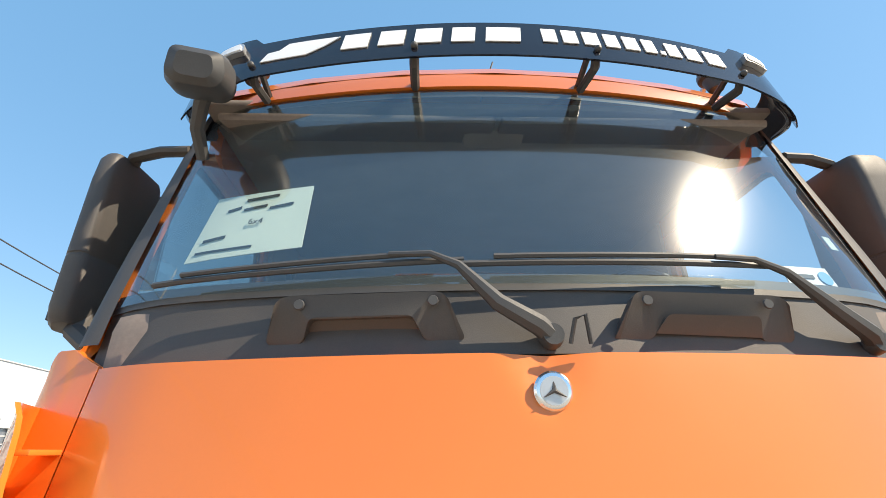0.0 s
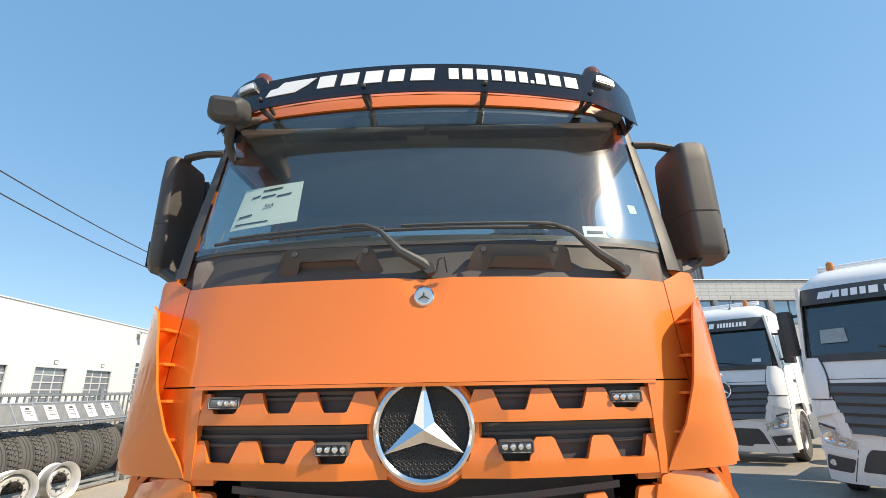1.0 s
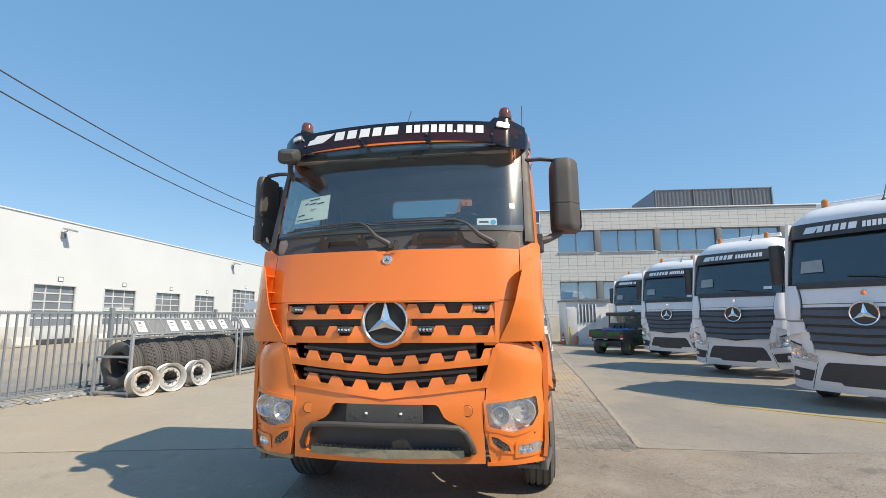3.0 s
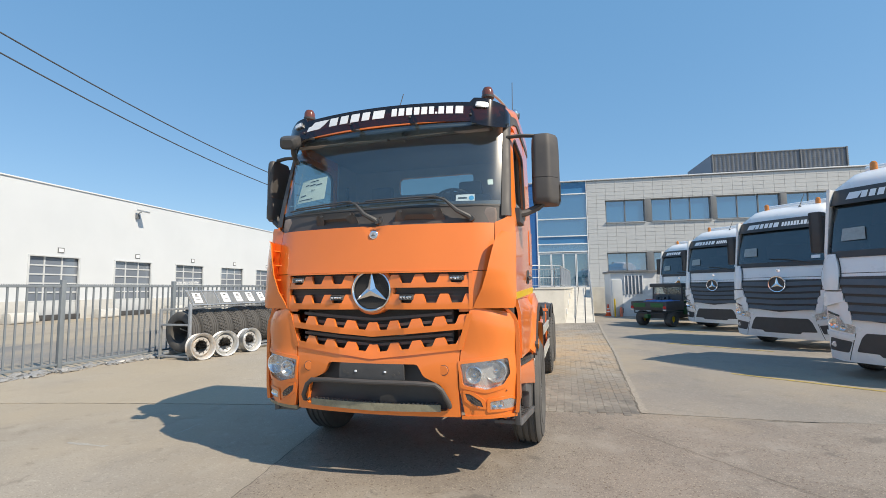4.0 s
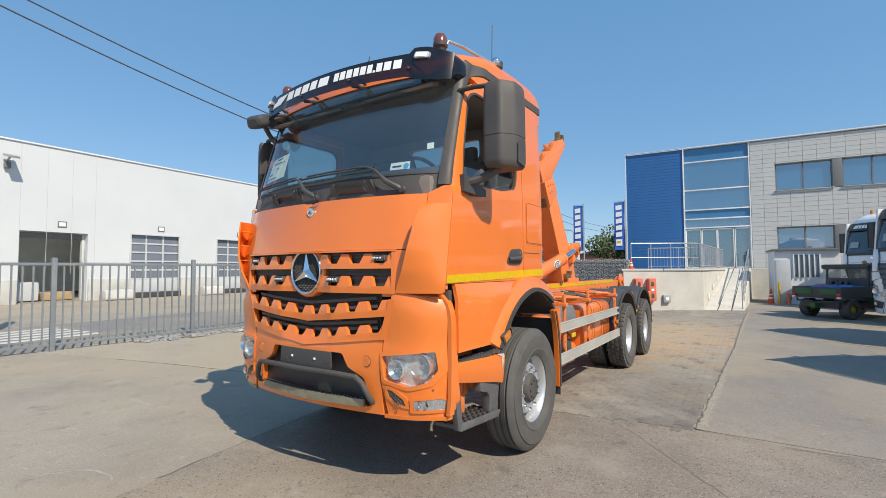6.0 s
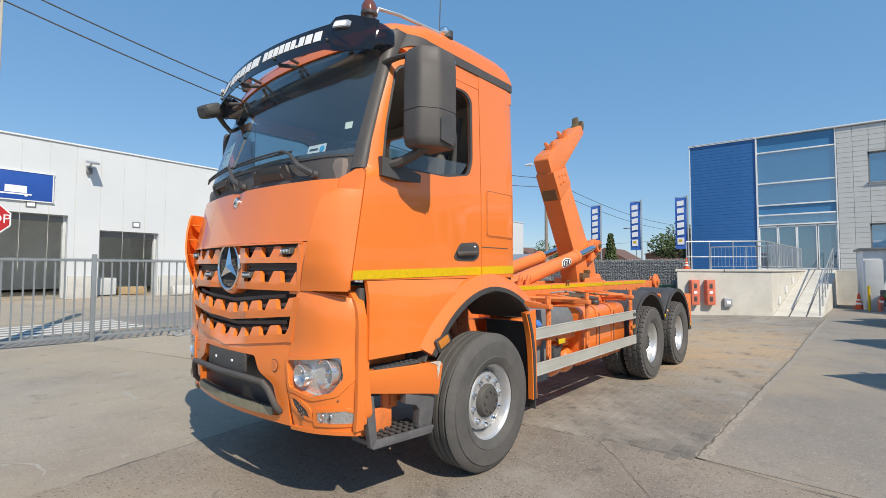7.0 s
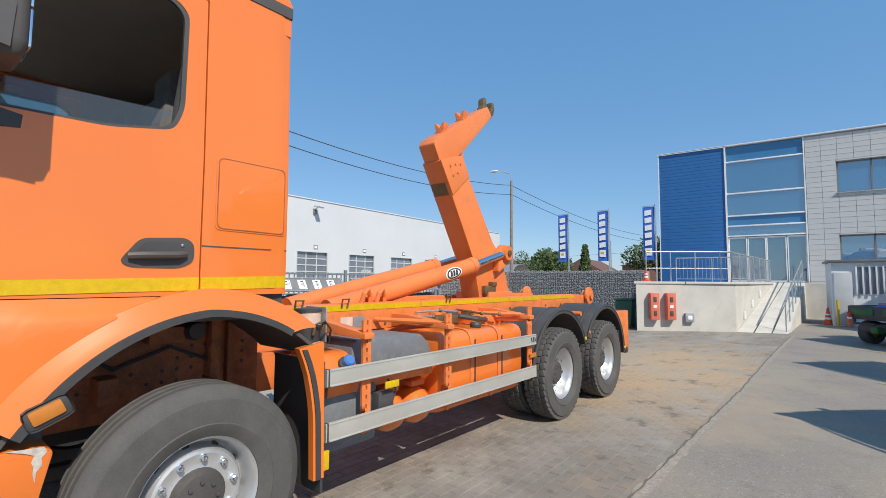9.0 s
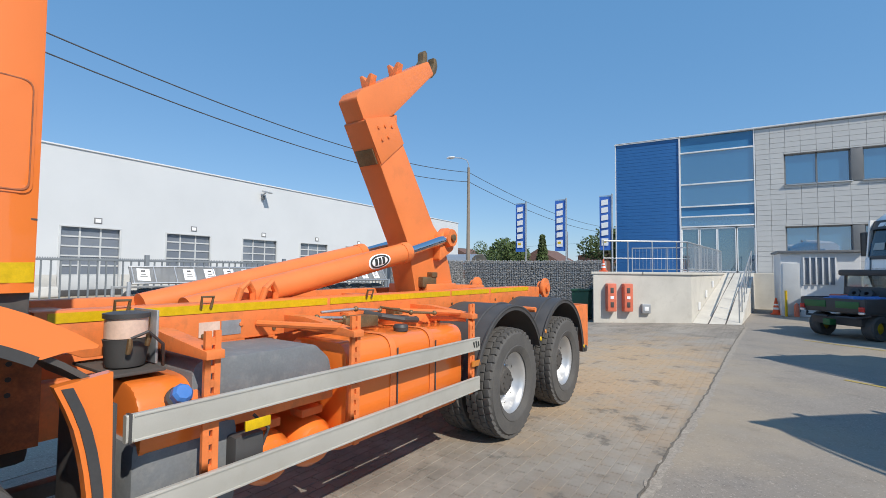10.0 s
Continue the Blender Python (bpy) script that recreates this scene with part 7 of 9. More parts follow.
    part("air_hose", make(add_tube, [(0.52, 1.0, 1.3), (0.56, 1.3, 1.12), (0.55, 1.6, 1.22), (0.56, 1.9, 1.08)], 0.012, 6), BLACK, truck)


def tanks():
    bm = bmesh.new()
    add_prism(bm, rpoly([(0.56, 0.60), (1.13, 0.60), (1.13, 1.18), (0.56, 1.18)], 0.13, 6), "y", 3.56, 4.93, 0.012)
    tank = part("fuel_tank", bm, ORANGE, truck, "orange fuel tank")
    for y in (3.98, 4.45):
        o = rpoly([(0.553, 0.593), (1.137, 0.593), (1.137, 1.187), (0.553, 1.187)], 0.133, 6)
        bm = bmesh.new()
        ring(bm, o, [(x * 0.99 + 0.0085, z * 0.99 + 0.0089) for x, z in o], lambda x, z, d: Vector((x, y + d, z)), 0.06, 1, 24, (0.85, 0.89))
        part("tank_strap", bm, ORANGE_FRAME, tank)
        part("strap_seal", boxes(((1.139, y + 0.075, 0.89), (0.004, 0.012, 0.4))), BLACK, tank)
    part("filler_cap", make(add_lathe, [(0.055, 0.0), (0.06, 0.03), (0.05, 0.05), (0.0005, 0.052)], Matrix.Translation((1.0, 4.25, 1.18)), 16), BLACK, tank)
    bm = bmesh.new()
    add_prism(bm, rpoly([(2.62, 0.98), (3.50, 0.98), (3.47, 1.10), (3.36, 1.195), (2.66, 1.205), (2.62, 1.16)], 0.03), "x", 0.58, 1.07, 0.012)
    box_ = part("battery_box", bm, TANK_GREY, truck, "grey plastic battery box lid")
    part("box_body", boxes(((0.84, 3.05, 0.92), (0.5, 0.88, 0.14), 0.01)), ORANGE_FRAME, box_)
    part("dark_tank", boxes(((0.86, 2.6, 0.68), (0.5, 0.5, 0.44), 0.06)), TANK_GREY, truck, "dark grey plastic tank")
    for y in (3.09, 3.40):
        t = part("air_tank", make(add_lathe, [(0.0005, 0.03), (0.06, 0.02), (0.11, 0.0), (0.145, -0.05), (0.155, -0.1), (0.155, -0.45), (0.1, -0.52), (0.0005, -0.54)], Matrix.Translation((1.06, y, 0.585)) @ ALONG_X, 28), ORANGE, truck, "orange domed air tank")
        part("tank_bracket", boxes(((0.95, y, 0.77), (0.12, 0.16, 0.05), 0.01)), ORANGE_FRAME, t)
    bm = bmesh.new()
    add_prism(bm, rpoly([(0.6, 0.78), (1.1, 0.78), (1.13, 0.95), (1.05, 1.12), (0.85, 1.14), (0.6, 1.12)], 0.14), "y", 2.38, 2.66, 0.02)
    ad = part("additive_tank", bm, ORANGE, truck, "small orange tank with blue cap")
    neck = Matrix.Translation((1.08, 2.545, 1.04)) @ Matrix.Rotation(radians(55), 4, "Y")
    part("neck", make(add_lathe, [(0.055, -0.02), (0.055, 0.03), (0.045, 0.04), (0.0005, 0.04)], neck, 16), BLACK, ad)
    part("blue_cap", make(add_lathe, [(0.045, 0.035), (0.047, 0.075), (0.035, 0.09), (0.0005, 0.092)], neck, 8), BLUE_CAP, ad, "bright blue screw cap")
    pump = part("grease_pump", make(add_lathe, [(0.08, 1.2), (0.086, 1.22), (0.092, 1.31), (0.097, 1.33), (0.0005, 1.335)], Matrix.Translation((0.78, 2.445, -0.02)), 24), BLACK, truck, "black grease pump with clouded pot")
    part("reservoir", make(add_lathe, [(0.09, 1.335), (0.091, 1.43), (0.0005, 1.432)], Matrix.Translation((0.78, 2.445, -0.02)), 24), FLUID, pump)
    part("pump_lid", make(add_lathe, [(0.099, 1.43), (0.1, 1.452), (0.065, 1.458), (0.0005, 1.46)], Matrix.Translation((0.78, 2.445, -0.02)), 24), BLACK, pump)
    part("pump_bracket", boxes(((0.72, 2.555, 1.31), (0.26, 0.012, 0.26), 0.003)), GALV, pump)
    part("pump_shelf", boxes(((0.70, 2.445, 1.165), (0.5, 0.22, 0.015), 0.003)), DARK, pump)
    for dy, dz in ((-0.03, 0.0), (0.05, 0.03)):
        part("grease_fitting", make(add_tube, [(0.885, 2.445 + dy, 1.25 + dz), (0.9, 2.445 + dy, 1.29 + dz), (0.9, 2.445 + dy, 1.32 + dz)], [0.012, 0.014, 0.01], 8), RUST, pump)
    part("grease_hose", make(add_tube, [(0.9, 2.42, 1.32), (0.93, 2.48, 1.35), (0.9, 2.56, 1.28), (0.82, 2.6, 1.16)], 0.008, 6), BLACK, pump)
    # hoses, valves, plates on the frame
    for k, pts in enumerate(([(0.66, 4.2, 1.3), (0.8, 4.25, 1.28), (0.9, 4.4, 1.25), (0.88, 4.6, 1.23), (0.7, 4.72, 1.25)], [(0.62, 4.5, 1.25), (0.8, 4.75, 1.22), (0.85, 5.1, 1.24)])):
        part("hydraulic_hose", make(add_tube, pts, 0.026 - 0.008 * k, 8), BLACK, truck)
    part("under_pipe", make(add_tube, [(1.02, 3.42, 0.55), (1.05, 3.6, 0.52), (1.05, 4.9, 0.52), (1.02, 5.05, 0.56)], 0.032, 10), ORANGE_FRAME, truck, "orange pipe under the fuel tank")
    for y in (3.7, 4.4):
        part("pipe_clamp", boxes(((1.05, y, 0.54), (0.09, 0.05, 0.09), 0.008)), ORANGE_FRAME, truck)
    part("lamp_relay", boxes(((1.14, 2.86, 0.72), (0.1, 0.16, 0.2), 0.02)), BLACK, truck)
    part("relay_cable", make(add_tube, [(1.15, 2.9, 0.9), (1.18, 2.97, 0.82), (1.16, 2.94, 0.72), (1.14, 2.9, 0.62)], 0.009, 6), BLACK, truck)
    part("valve_block", boxes(((0.78, 4.05, 1.26), (0.16, 0.2, 0.08), 0.01), ((0.8, 3.9, 1.27), (0.05, 0.12, 0.05), 0.01)), RUST, truck)
    pipes = (((0.58, 3.62, 1.30), (0.72, 3.66, 1.31), (0.74, 3.9, 1.29)), ((0.58, 3.70, 1.27), (0.78, 3.74, 1.28), (0.8, 4.0, 1.26)), ((0.6, 3.8, 1.33), (0.66, 4.1, 1.34), (0.64, 4.4, 1.31)), ((0.6, 4.45, 1.33), (0.9, 4.5, 1.3), (0.96, 4.75, 1.28)))
    for k, pts in enumerate(pipes):
        line = part("hydraulic_pipe", make(add_tube, pts, 0.011, 8), RUST if k % 2 else GALV, truck, "thin steel hydraulic pipe")
        for p in (pts[1], pts[2]):
            part("pipe_union", make(add_ball, p, 0.022, 10, 6), RUST, line)
    for y in (3.64, 4.02, 4.55):
        part("valve_body", boxes(((0.66, y, 1.27), (0.1, 0.09, 0.1), 0.012), ((0.72, y, 1.27), (0.06, 0.05, 0.05), 0.01)), RUST if y > 4.1 else ORANGE_FRAME, truck)
    for a, b in (((0.56, 4.62, 1.29), (1.12, 4.93, 1.28)), ((0.56, 4.72, 1.22), (1.14, 4.98, 1.22)), ((0.56, 3.3, 1.29), (1.1, 3.54, 1.28))):
        part("stay_tube", make(add_tube, [a, b], 0.022, 8), ORANGE_FRAME, truck)
    for i in range(22):
        y = 2.45 + 0.245 * i
        part("frame_bolt", make(add_lathe, [(0.014, 0.0), (0.014, 0.01), (0.0005, 0.011)], Matrix.Translation((0.5505, y, 1.245 + 0.05 * (i % 2))) @ ALONG_X, 6), RUST if i % 3 else ORANGE_FRAME, truck)
    for y in (2.7, 3.35, 4.2, 5.2, 6.3, 7.2):
        part("frame_gusset", make(add_prism, [(y - 0.09, 1.2), (y + 0.09, 1.2), (y + 0.05, 1.08), (y - 0.05, 1.08)], "x", 0.47, 0.49, 0.003), ORANGE_FRAME, truck)
    part("frame_locker", boxes(((0.68, 4.75, 1.22), (0.34, 0.5, 0.1), 0.01)), ORANGE_FRAME, truck)
    for y, c in ((2.98, FLUID), (3.12, GALV)):
        part("type_plate", boxes(((0.552, y, 1.28), (0.004, 0.13, 0.09))), c, truck, "small metal type plate")
    for y in (2.5, 2.95, 4.35):
        part("hook_latch", make(add_tube, [(0.56, y - 0.03, 1.41), (0.58, y - 0.035, 1.48), (0.58, y + 0.035, 1.48), (0.56, y + 0.03, 1.41)], 0.009, 6), RUST, truck)


def hooklift():
    bm = bmesh.new()
    add_prism(bm, rpoly([(5.45, 1.40), (6.19, 1.40), (6.10, 1.70), (5.93, 2.03), (5.76, 2.17), (5.035, 3.22), (4.88, 3.17), (4.62, 3.09), (5.30, 1.94)], 0.02), "x", -0.145, 0.145, 0.01)
    boom = part("lower_boom", bm, ORANGE_BOOM, truck, "orange box-section hooklift boom")
    bm = bmesh.new()
    add_prism(bm, [(4.615, 3.095), (4.88, 3.19), (5.04, 3.235), (5.20, 2.99), (4.86, 2.70)], "x", 0.143, 0.158, 0.003)
    part("collar_plate", bm, ORANGE_BOOM, boom)
    for y, z in ((4.80, 3.06), (4.9, 3.1), (5.0, 3.12), (4.86, 2.95), (4.95, 3.0)):
        part("plate_bolt", make(add_lathe, [(0.016, 0.0), (0.016, 0.012), (0.0005, 0.013)], Matrix.Translation((0.158, y, z)) @ ALONG_X, 6), ORANGE_FRAME, boom)
    part("worn_pad", boxes(((0, 4.80, 2.775), (0.24, 0.02, 0.16), 0.004, Matrix.Rotation(radians(30), 3, "X"))), RUST, boom)
    bm = bmesh.new()
    add_prism(bm, rpoly([(4.645, 3.08), (4.525, 3.28), (4.575, 3.366), (5.66, 4.065), (5.77, 3.95), (5.06, 3.26), (4.88, 3.15)], 0.02), "x", -0.125, 0.125, 0.012)
    arm = part("hook_arm", bm, ORANGE_BOOM, truck, "orange tapering hook arm")
    boom.location.x = arm.location.x = 0.06
    for y, z in ((4.80, 3.485), (5.21, 3.755)):
        bm = bmesh.new()
        add_prism(bm, [(-0.05, z), (0.05, z), (0.085, z + 0.13), (0.05, z + 0.135), (0.0, z + 0.07), (-0.05, z + 0.135), (-0.085, z + 0.13)], "y", y - 0.03, y + 0.05, 0.006)
        part("stop_lug", bm, ORANGE_FRAME, arm, "raised stop with dark red face")
    bm = bmesh.new()
    add_prism(bm, [(5.610, 4.025), (5.750, 3.925), (5.850, 3.955), (5.930, 4.045), (5.955, 4.135), (5.930, 4.215), (5.870, 4.210), (5.885, 4.145), (5.860, 4.075), (5.800, 4.045), (5.755, 4.085), (5.745, 4.215), (5.705, 4.235), (5.670, 4.195), (5.670, 4.105)], "x", -0.045, 0.045, 0.01)
    part("hook", bm, RUST, arm, "worn steel hook, open upwards")
    part("bend_bracket", boxes(((0, 5.1, 3.24), (0.2, 0.1, 0.1), 0.01)), ORANGE_FRAME, arm)
    for s in (1, -1):
        a, b, c = Vector((s * 0.32, 2.95, 1.37)), Vector((s * 0.31, 5.12, 1.83)), Vector((s * 0.30, 5.93, 2.03))
        cyl = part("lift_cylinder", make(add_tube, [a, b - (b - a) * 0.02, b], [0.1, 0.1, 0.098], 28), ORANGE_BOOM, truck, "thick orange hydraulic cylinder")
        part("gland", make(add_tube, [b - (b - a) * 0.03, b + (b - a) * 0.012], 0.106, 28), ORANGE_FRAME, cyl)
        part("piston_rod", make(add_tube, [b, c], 0.05, 20), CHROME, cyl, "polished steel piston rod")
        eye = part("rod_eye", make(add_lathe, [(0.045, -0.06), (0.1, -0.06), (0.105, -0.04), (0.105, 0.04), (0.1, 0.06), (0.045, 0.06)], Matrix.Translation(c) @ ALONG_X, 26), ORANGE_FRAME, cyl)
        part("pin", make(add_lathe, [(0.0005, -0.08), (0.04, -0.08), (0.04, 0.085), (0.0005, 0.09)], Matrix.Translation(c) @ ALONG_X, 16), RUST, eye)
        part("oil_pipe", make(add_tube, [a + Vector((s * 0.02, 0.4, -0.02)), a + Vector((s * 0.06, 0.45, 0.03)), b + Vector((s * 0.06, -0.3, -0.09)), b + Vector((s * 0.03, -0.1, -0.06))], 0.012, 6), ORANGE_FRAME, cyl)
        part("boom_ear", make(add_prism, rpoly([(5.75, 1.75), (6.05, 1.9), (6.05, 2.1), (5.92, 2.16), (5.78, 2.05)], 0.05), "x", s * 0.145, s * 0.24, 0.006), ORANGE_BOOM, boom)
        if s > 0:
            d = (b - a).normalized()
            o = a + (b - a) * 0.78
            up = Vector((0, -d.z, d.y))
            def on_cyl(u, w, q):
                ang = w / 0.1
                return o + d * u + (Vector((1, 0, 0)) * math.cos(ang) + up * math.sin(ang)) * (0.102 - q)
            mark = part("maker_sticker", make(patch, [(0.15 * math.cos(q), 0.072 * math.sin(q)) for q in [math.tau * k / 28 for k in range(28)]], on_cyl, 0.001, 3, 20), PAPER_WHITE, cyl, "white oval sticker with a dark ring")
            oval = [(0.13 * math.cos(q), 0.06 * math.sin(q)) for q in [math.tau * k / 24 for k in range(24)]]
            bm = bmesh.new()
            ring(bm, oval, [(x * 0.82, z * 0.74) for x, z in oval], lambda u, w, q: on_cyl(u, w, q - 0.0015), 0.001, 1, 24, (0, 0))
            part("oval_ring", bm, INK, mark)
            for k in (-1, 0, 1):
                part("mark_bar", make(patch, [(0.05 * k - 0.018, -0.03), (0.05 * k + 0.018, -0.03), (0.05 * k + 0.022, 0.034), (0.05 * k - 0.014, 0.034)], lambda u, w, q: on_cyl(u, w, q - 0.0015), 0.001, 1, 8), INK, mark)
        for y in ((3.18, 3.36) if s > 0 else ()):
            part("cylinder_guide", make(add_tube, [(s * 0.50, y, 1.42), (s * 0.52, y + 0.02, 1.52), (s * 0.5, y + 0.08, 1.56), (s * 0.46, y + 0.14, 1.5), (s * 0.45, y + 0.15, 1.42)], 0.022, 8), ORANGE_FRAME, truck)
    part("boom_foot", boxes(((0, 5.85, 1.40), (0.56, 0.6, 0.2), 0.02)), ORANGE_BOOM, truck)
    part("foot_latch", boxes(((0.2, 5.62, 1.52), (0.14, 0.26, 0.12), 0.02), ((0.24, 5.7, 1.6), (0.08, 0.1, 0.06), 0.01)), RUST, truck)
    part("beam_plate", make(add_prism, [(3.2, 1.19), (3.45, 1.19), (3.4, 1.1), (3.3, 1.1)], "x", 0.55, 0.57), ORANGE_FRAME, truck)


mirrors()
visor()
inside()
chassis()
tanks()
hooklift()


# ---- the office ----
FY = 30.9
office = empty("office_building", Matrix(), "two-storey grey tiled office with blue cladding and glazed entrance", "building")
UP, LOW = (6.27, 7.88), (2.76, 4.08)
WINDOWS = [(6.83, 9.5), (9.95, 13.85), (14.22, 18.22), (18.6, 22.65), (23.0, 27.0), (27.4, 31.4)]
bm = bmesh.new()
for z0, z1 in ((0, LOW[0]), (LOW[1], UP[0]), (UP[1], 9.42)):
    add_box(bm, (20.9, FY + 0.3, (z0 + z1) / 2), (30.8, 0.5, z1 - z0))
for z0, z1 in (LOW, UP):
    xs = [5.5] + [q for w in WINDOWS for q in w] + [36.3]
    for a, b in zip(xs[::2], xs[1::2]):
        add_box(bm, ((a + b) / 2, FY + 0.3, (z0 + z1) / 2), (b - a, 0.5, z1 - z0))
add_box(bm, (36.2, FY + 6.5, 4.7), (0.4, 11.9, 9.4))
add_box(bm, (-1.4, FY + 6.5, 4.7), (0.3, 11.9, 9.4))
add_box(bm, (17.3, FY + 12.4, 4.7), (38, 0.4, 9.4))
part("wall", bm, OFFICE_JOINT, office, "", 0)
part("roof", boxes(((17.4, FY + 6.4, 9.32), (37.6, 11.6, 0.15))), HALL_BASE, office)
part("roof_edge", boxes(((17.4, FY + 0.25, 9.45), (37.9, 0.75, 0.07), 0.01)), WHITE_FRAME, office)
part("storey_floor", boxes(((17.4, FY + 6.4, 5.1), (37.4, 11.4, 0.3)), ((17.4, FY + 6.4, 1.5), (37.4, 11.4, 0.3))), INTERIOR_LIGHT, office)
part("inner_wall", boxes(((17.4, FY + 5.5, 5.2), (37.4, 0.2, 8))), INTERIOR_LIGHT, office)
for z0, z1 in (UP, LOW):
    for a, b in WINDOWS:
        w = part("window", boxes((((a + b) / 2, FY + 0.2, (z0 + z1) / 2), (b - a, 0.02, z1 - z0))), OFFICE_GLASS, office, "wide blue-tinted window", 0)
        n = 2 if b - a < 3 else 3
        for i in range(n + 1):
            part("mullion", boxes(((a + (b - a) * i / n * 0.985 + 0.03, FY + 0.17, (z0 + z1) / 2), (0.07, 0.06, z1 - z0))), GREY_FRAME, w)
        for z in (z0, z1):
            part("window_rail", boxes((((a + b) / 2, FY + 0.17, z + (0.03 if z == z0 else -0.03)), (b - a, 0.06, 0.06))), GREY_FRAME, w)
        part("window_sill", boxes((((a + b) / 2, FY - 0.02, z0 - 0.025), (b - a + 0.1, 0.2, 0.05), 0.006)), GALV, w)
    for (a, b), (c, d) in zip(WINDOWS, WINDOWS[1:]):
        part("pier", boxes((((b + c) / 2, FY + 0.02, (z0 + z1) / 2), (c - b, 0.06, z1 - z0), 0.004)), GREY_FRAME, office)
# blue ribbed cladding
RIB = as_mesh("cladding_plank", boxes(((0, 0, 0), (3.46, 0.03, 0.192), 0.006)), BLUE_CLAD, 0)
for i in range(47):
    ob = new("cladding_plank", RIB)
    ob.parent = office
    ob.matrix_local = Matrix.Translation((0.19, FY - 0.02, 0.12 + 0.2 * i))
part("cladding_back", boxes(((0.19, FY + 0.15, 4.7), (3.46, 0.3, 9.38))), SIGN_BLUE, office)
part("cladding_trim", boxes(((-1.555, FY + 0.05, 4.7), (0.05, 0.25, 9.42)), ((1.95, FY + 0.0, 4.7), (0.08, 0.2, 9.42)), ((0.19, FY, 9.42), (3.6, 0.25, 0.06))), WHITE_FRAME, office)
# glazed entrance bay
for z0, z1, m_ in ((8.55, 9.38, BAND_BLUE), (6.72, 8.47, OFFICE_GLASS), (5.44, 6.64, OFFICE_GLASS), (4.86, 5.36, BAND_BLUE), (4.3, 4.78, OFFICE_GLASS)):
    part("glazing" if m_ is OFFICE_GLASS else "blue_panel", boxes(((3.75, FY + 0.1, (z0 + z1) / 2), (3.5, 0.02, z1 - z0))), m_, office, "", 0)
for z in (8.51, 6.68, 5.40, 4.82, 4.25):
    part("bay_rail", boxes(((3.75, FY + 0.06, z), (3.56, 0.12, 0.075), 0.006)), WHITE_FRAME, office)
part("bay_jamb", boxes(((5.53, FY + 0.05, 5.5), (0.06, 0.14, 7.8))), WHITE_FRAME, office)
for i, (a, b) in enumerate(((2.02, 2.85), (2.92, 3.72), (3.78, 4.62), (4.70, 5.48))):
    d = part("entrance_door", boxes((((a + b) / 2, FY + 0.12, 2.93), (b - a, 0.02, 2.5))), ENTRY_GLASS, office, "glazed entrance leaf in a white frame", 0)
    for x in (a, b):
        part("door_stile", boxes(((x, FY + 0.1, 2.93), (0.05, 0.08, 2.52), 0.005)), WHITE_FRAME, d)
    for z in (1.72, 4.14):
        part("door_rail", boxes((((a + b) / 2, FY + 0.1, z), (b - a, 0.08, 0.08))), WHITE_FRAME, d)
for i in range(5):
    x = 3.0 + 0.62 * i + 0.12 * (i % 2)
    ch = part("office_chair", boxes(((x, FY + 1.2, 6.0), (0.46, 0.08, 0.5), 0.03)), GREY_FRAME, office, "dark office chair behind the glass")
    part("chair_seat", boxes(((x, FY + 1.4, 5.72), (0.46, 0.44, 0.08), 0.02)), GREY_FRAME, ch)
    part("chair_leg", tubes([[(x, FY + 1.4, 5.26), (x, FY + 1.4, 5.7)], 0.03, 6]), GREY_FRAME, ch)
# roof plant screen
screen = part("plant_screen", boxes(((19.4, FY + 2.4, 10.45), (8.9, 0.1, 1.9)), ((14.95, FY + 5.0, 10.45), (0.1, 5.2, 1.9))), SCREEN_GREY, office, "blue-grey perforated screen on the roof", 0)
bm = bmesh.new()
for i in range(26):
    for j in range(30):
        add_box(bm, (15.1 + 0.298 * j + 0.07 * (i % 2), FY + 2.33, 9.62 + 0.068 * i), (0.16, 0.04, 0.03))
tagged(part("screen_louvre", bm, GREY_FRAME, screen), kind="stuff")
for i in range(4):
    part("screen_post", boxes(((15.0 + 2.93 * i, FY + 2.3, 10.47), (0.08, 0.1, 1.95))), GREY_FRAME, screen)
part("screen_rim", boxes(((19.4, FY + 2.36, 11.4), (8.95, 0.14, 0.06))), GREY_FRAME, screen)
# annex with barred window
annex = empty("annex_shed", Matrix(), "small pale annex with a barred window", "shed")
part("wall", boxes(((6.98, 24.6, 1.22), (2.4, 2.2, 2.44), 0.01)), WHITE_FRAME, annex, "", 0)
part("roof", boxes(((6.98, 24.55, 2.49), (2.6, 2.4, 0.09), 0.01)), GREY_FRAME, annex)
w = part("window", boxes(((6.98, 23.485, 1.75), (1.0, 0.03, 1.0))), DARK_GLASS, annex)
for i in range(6):
    part("window_bar", boxes(((6.5 + 0.19 * i, 23.44, 1.75), (0.05, 0.03, 1.06), 0.004)), WHITE_FRAME, w)
part("door_leaf", boxes(((6.12, 23.485, 1.05), (0.55, 0.03, 2.0), 0.005)), HALL_DOOR, annex)

# ---- terrace, ramp, railings ----
TERR = [(0.1, 16.75), (2.86, 18.36), (3.98, 27.0), (6.2, 27.0), (6.2, FY - 0.1), (0.1, FY - 0.1)]
block = empty("terrace_block", Matrix(), "raised pale concrete terrace in front of the office", "terrace", kind="structure")
part("wall", make(add_prism, TERR, "z", -0.05, 1.58), RAMP_CONCRETE, block, "", 0)
part("coping", make(add_prism, [(0.05, 16.69), (2.92, 18.33), (4.03, 27.0), (6.2, 27.0), (6.2, FY - 0.1), (0.06, FY - 0.1)], "z", 1.58, 1.66, 0.008), RAMP_CONCRETE, block)
TW_DIR = Vector((2.76, 1.61, 0)).normalized()
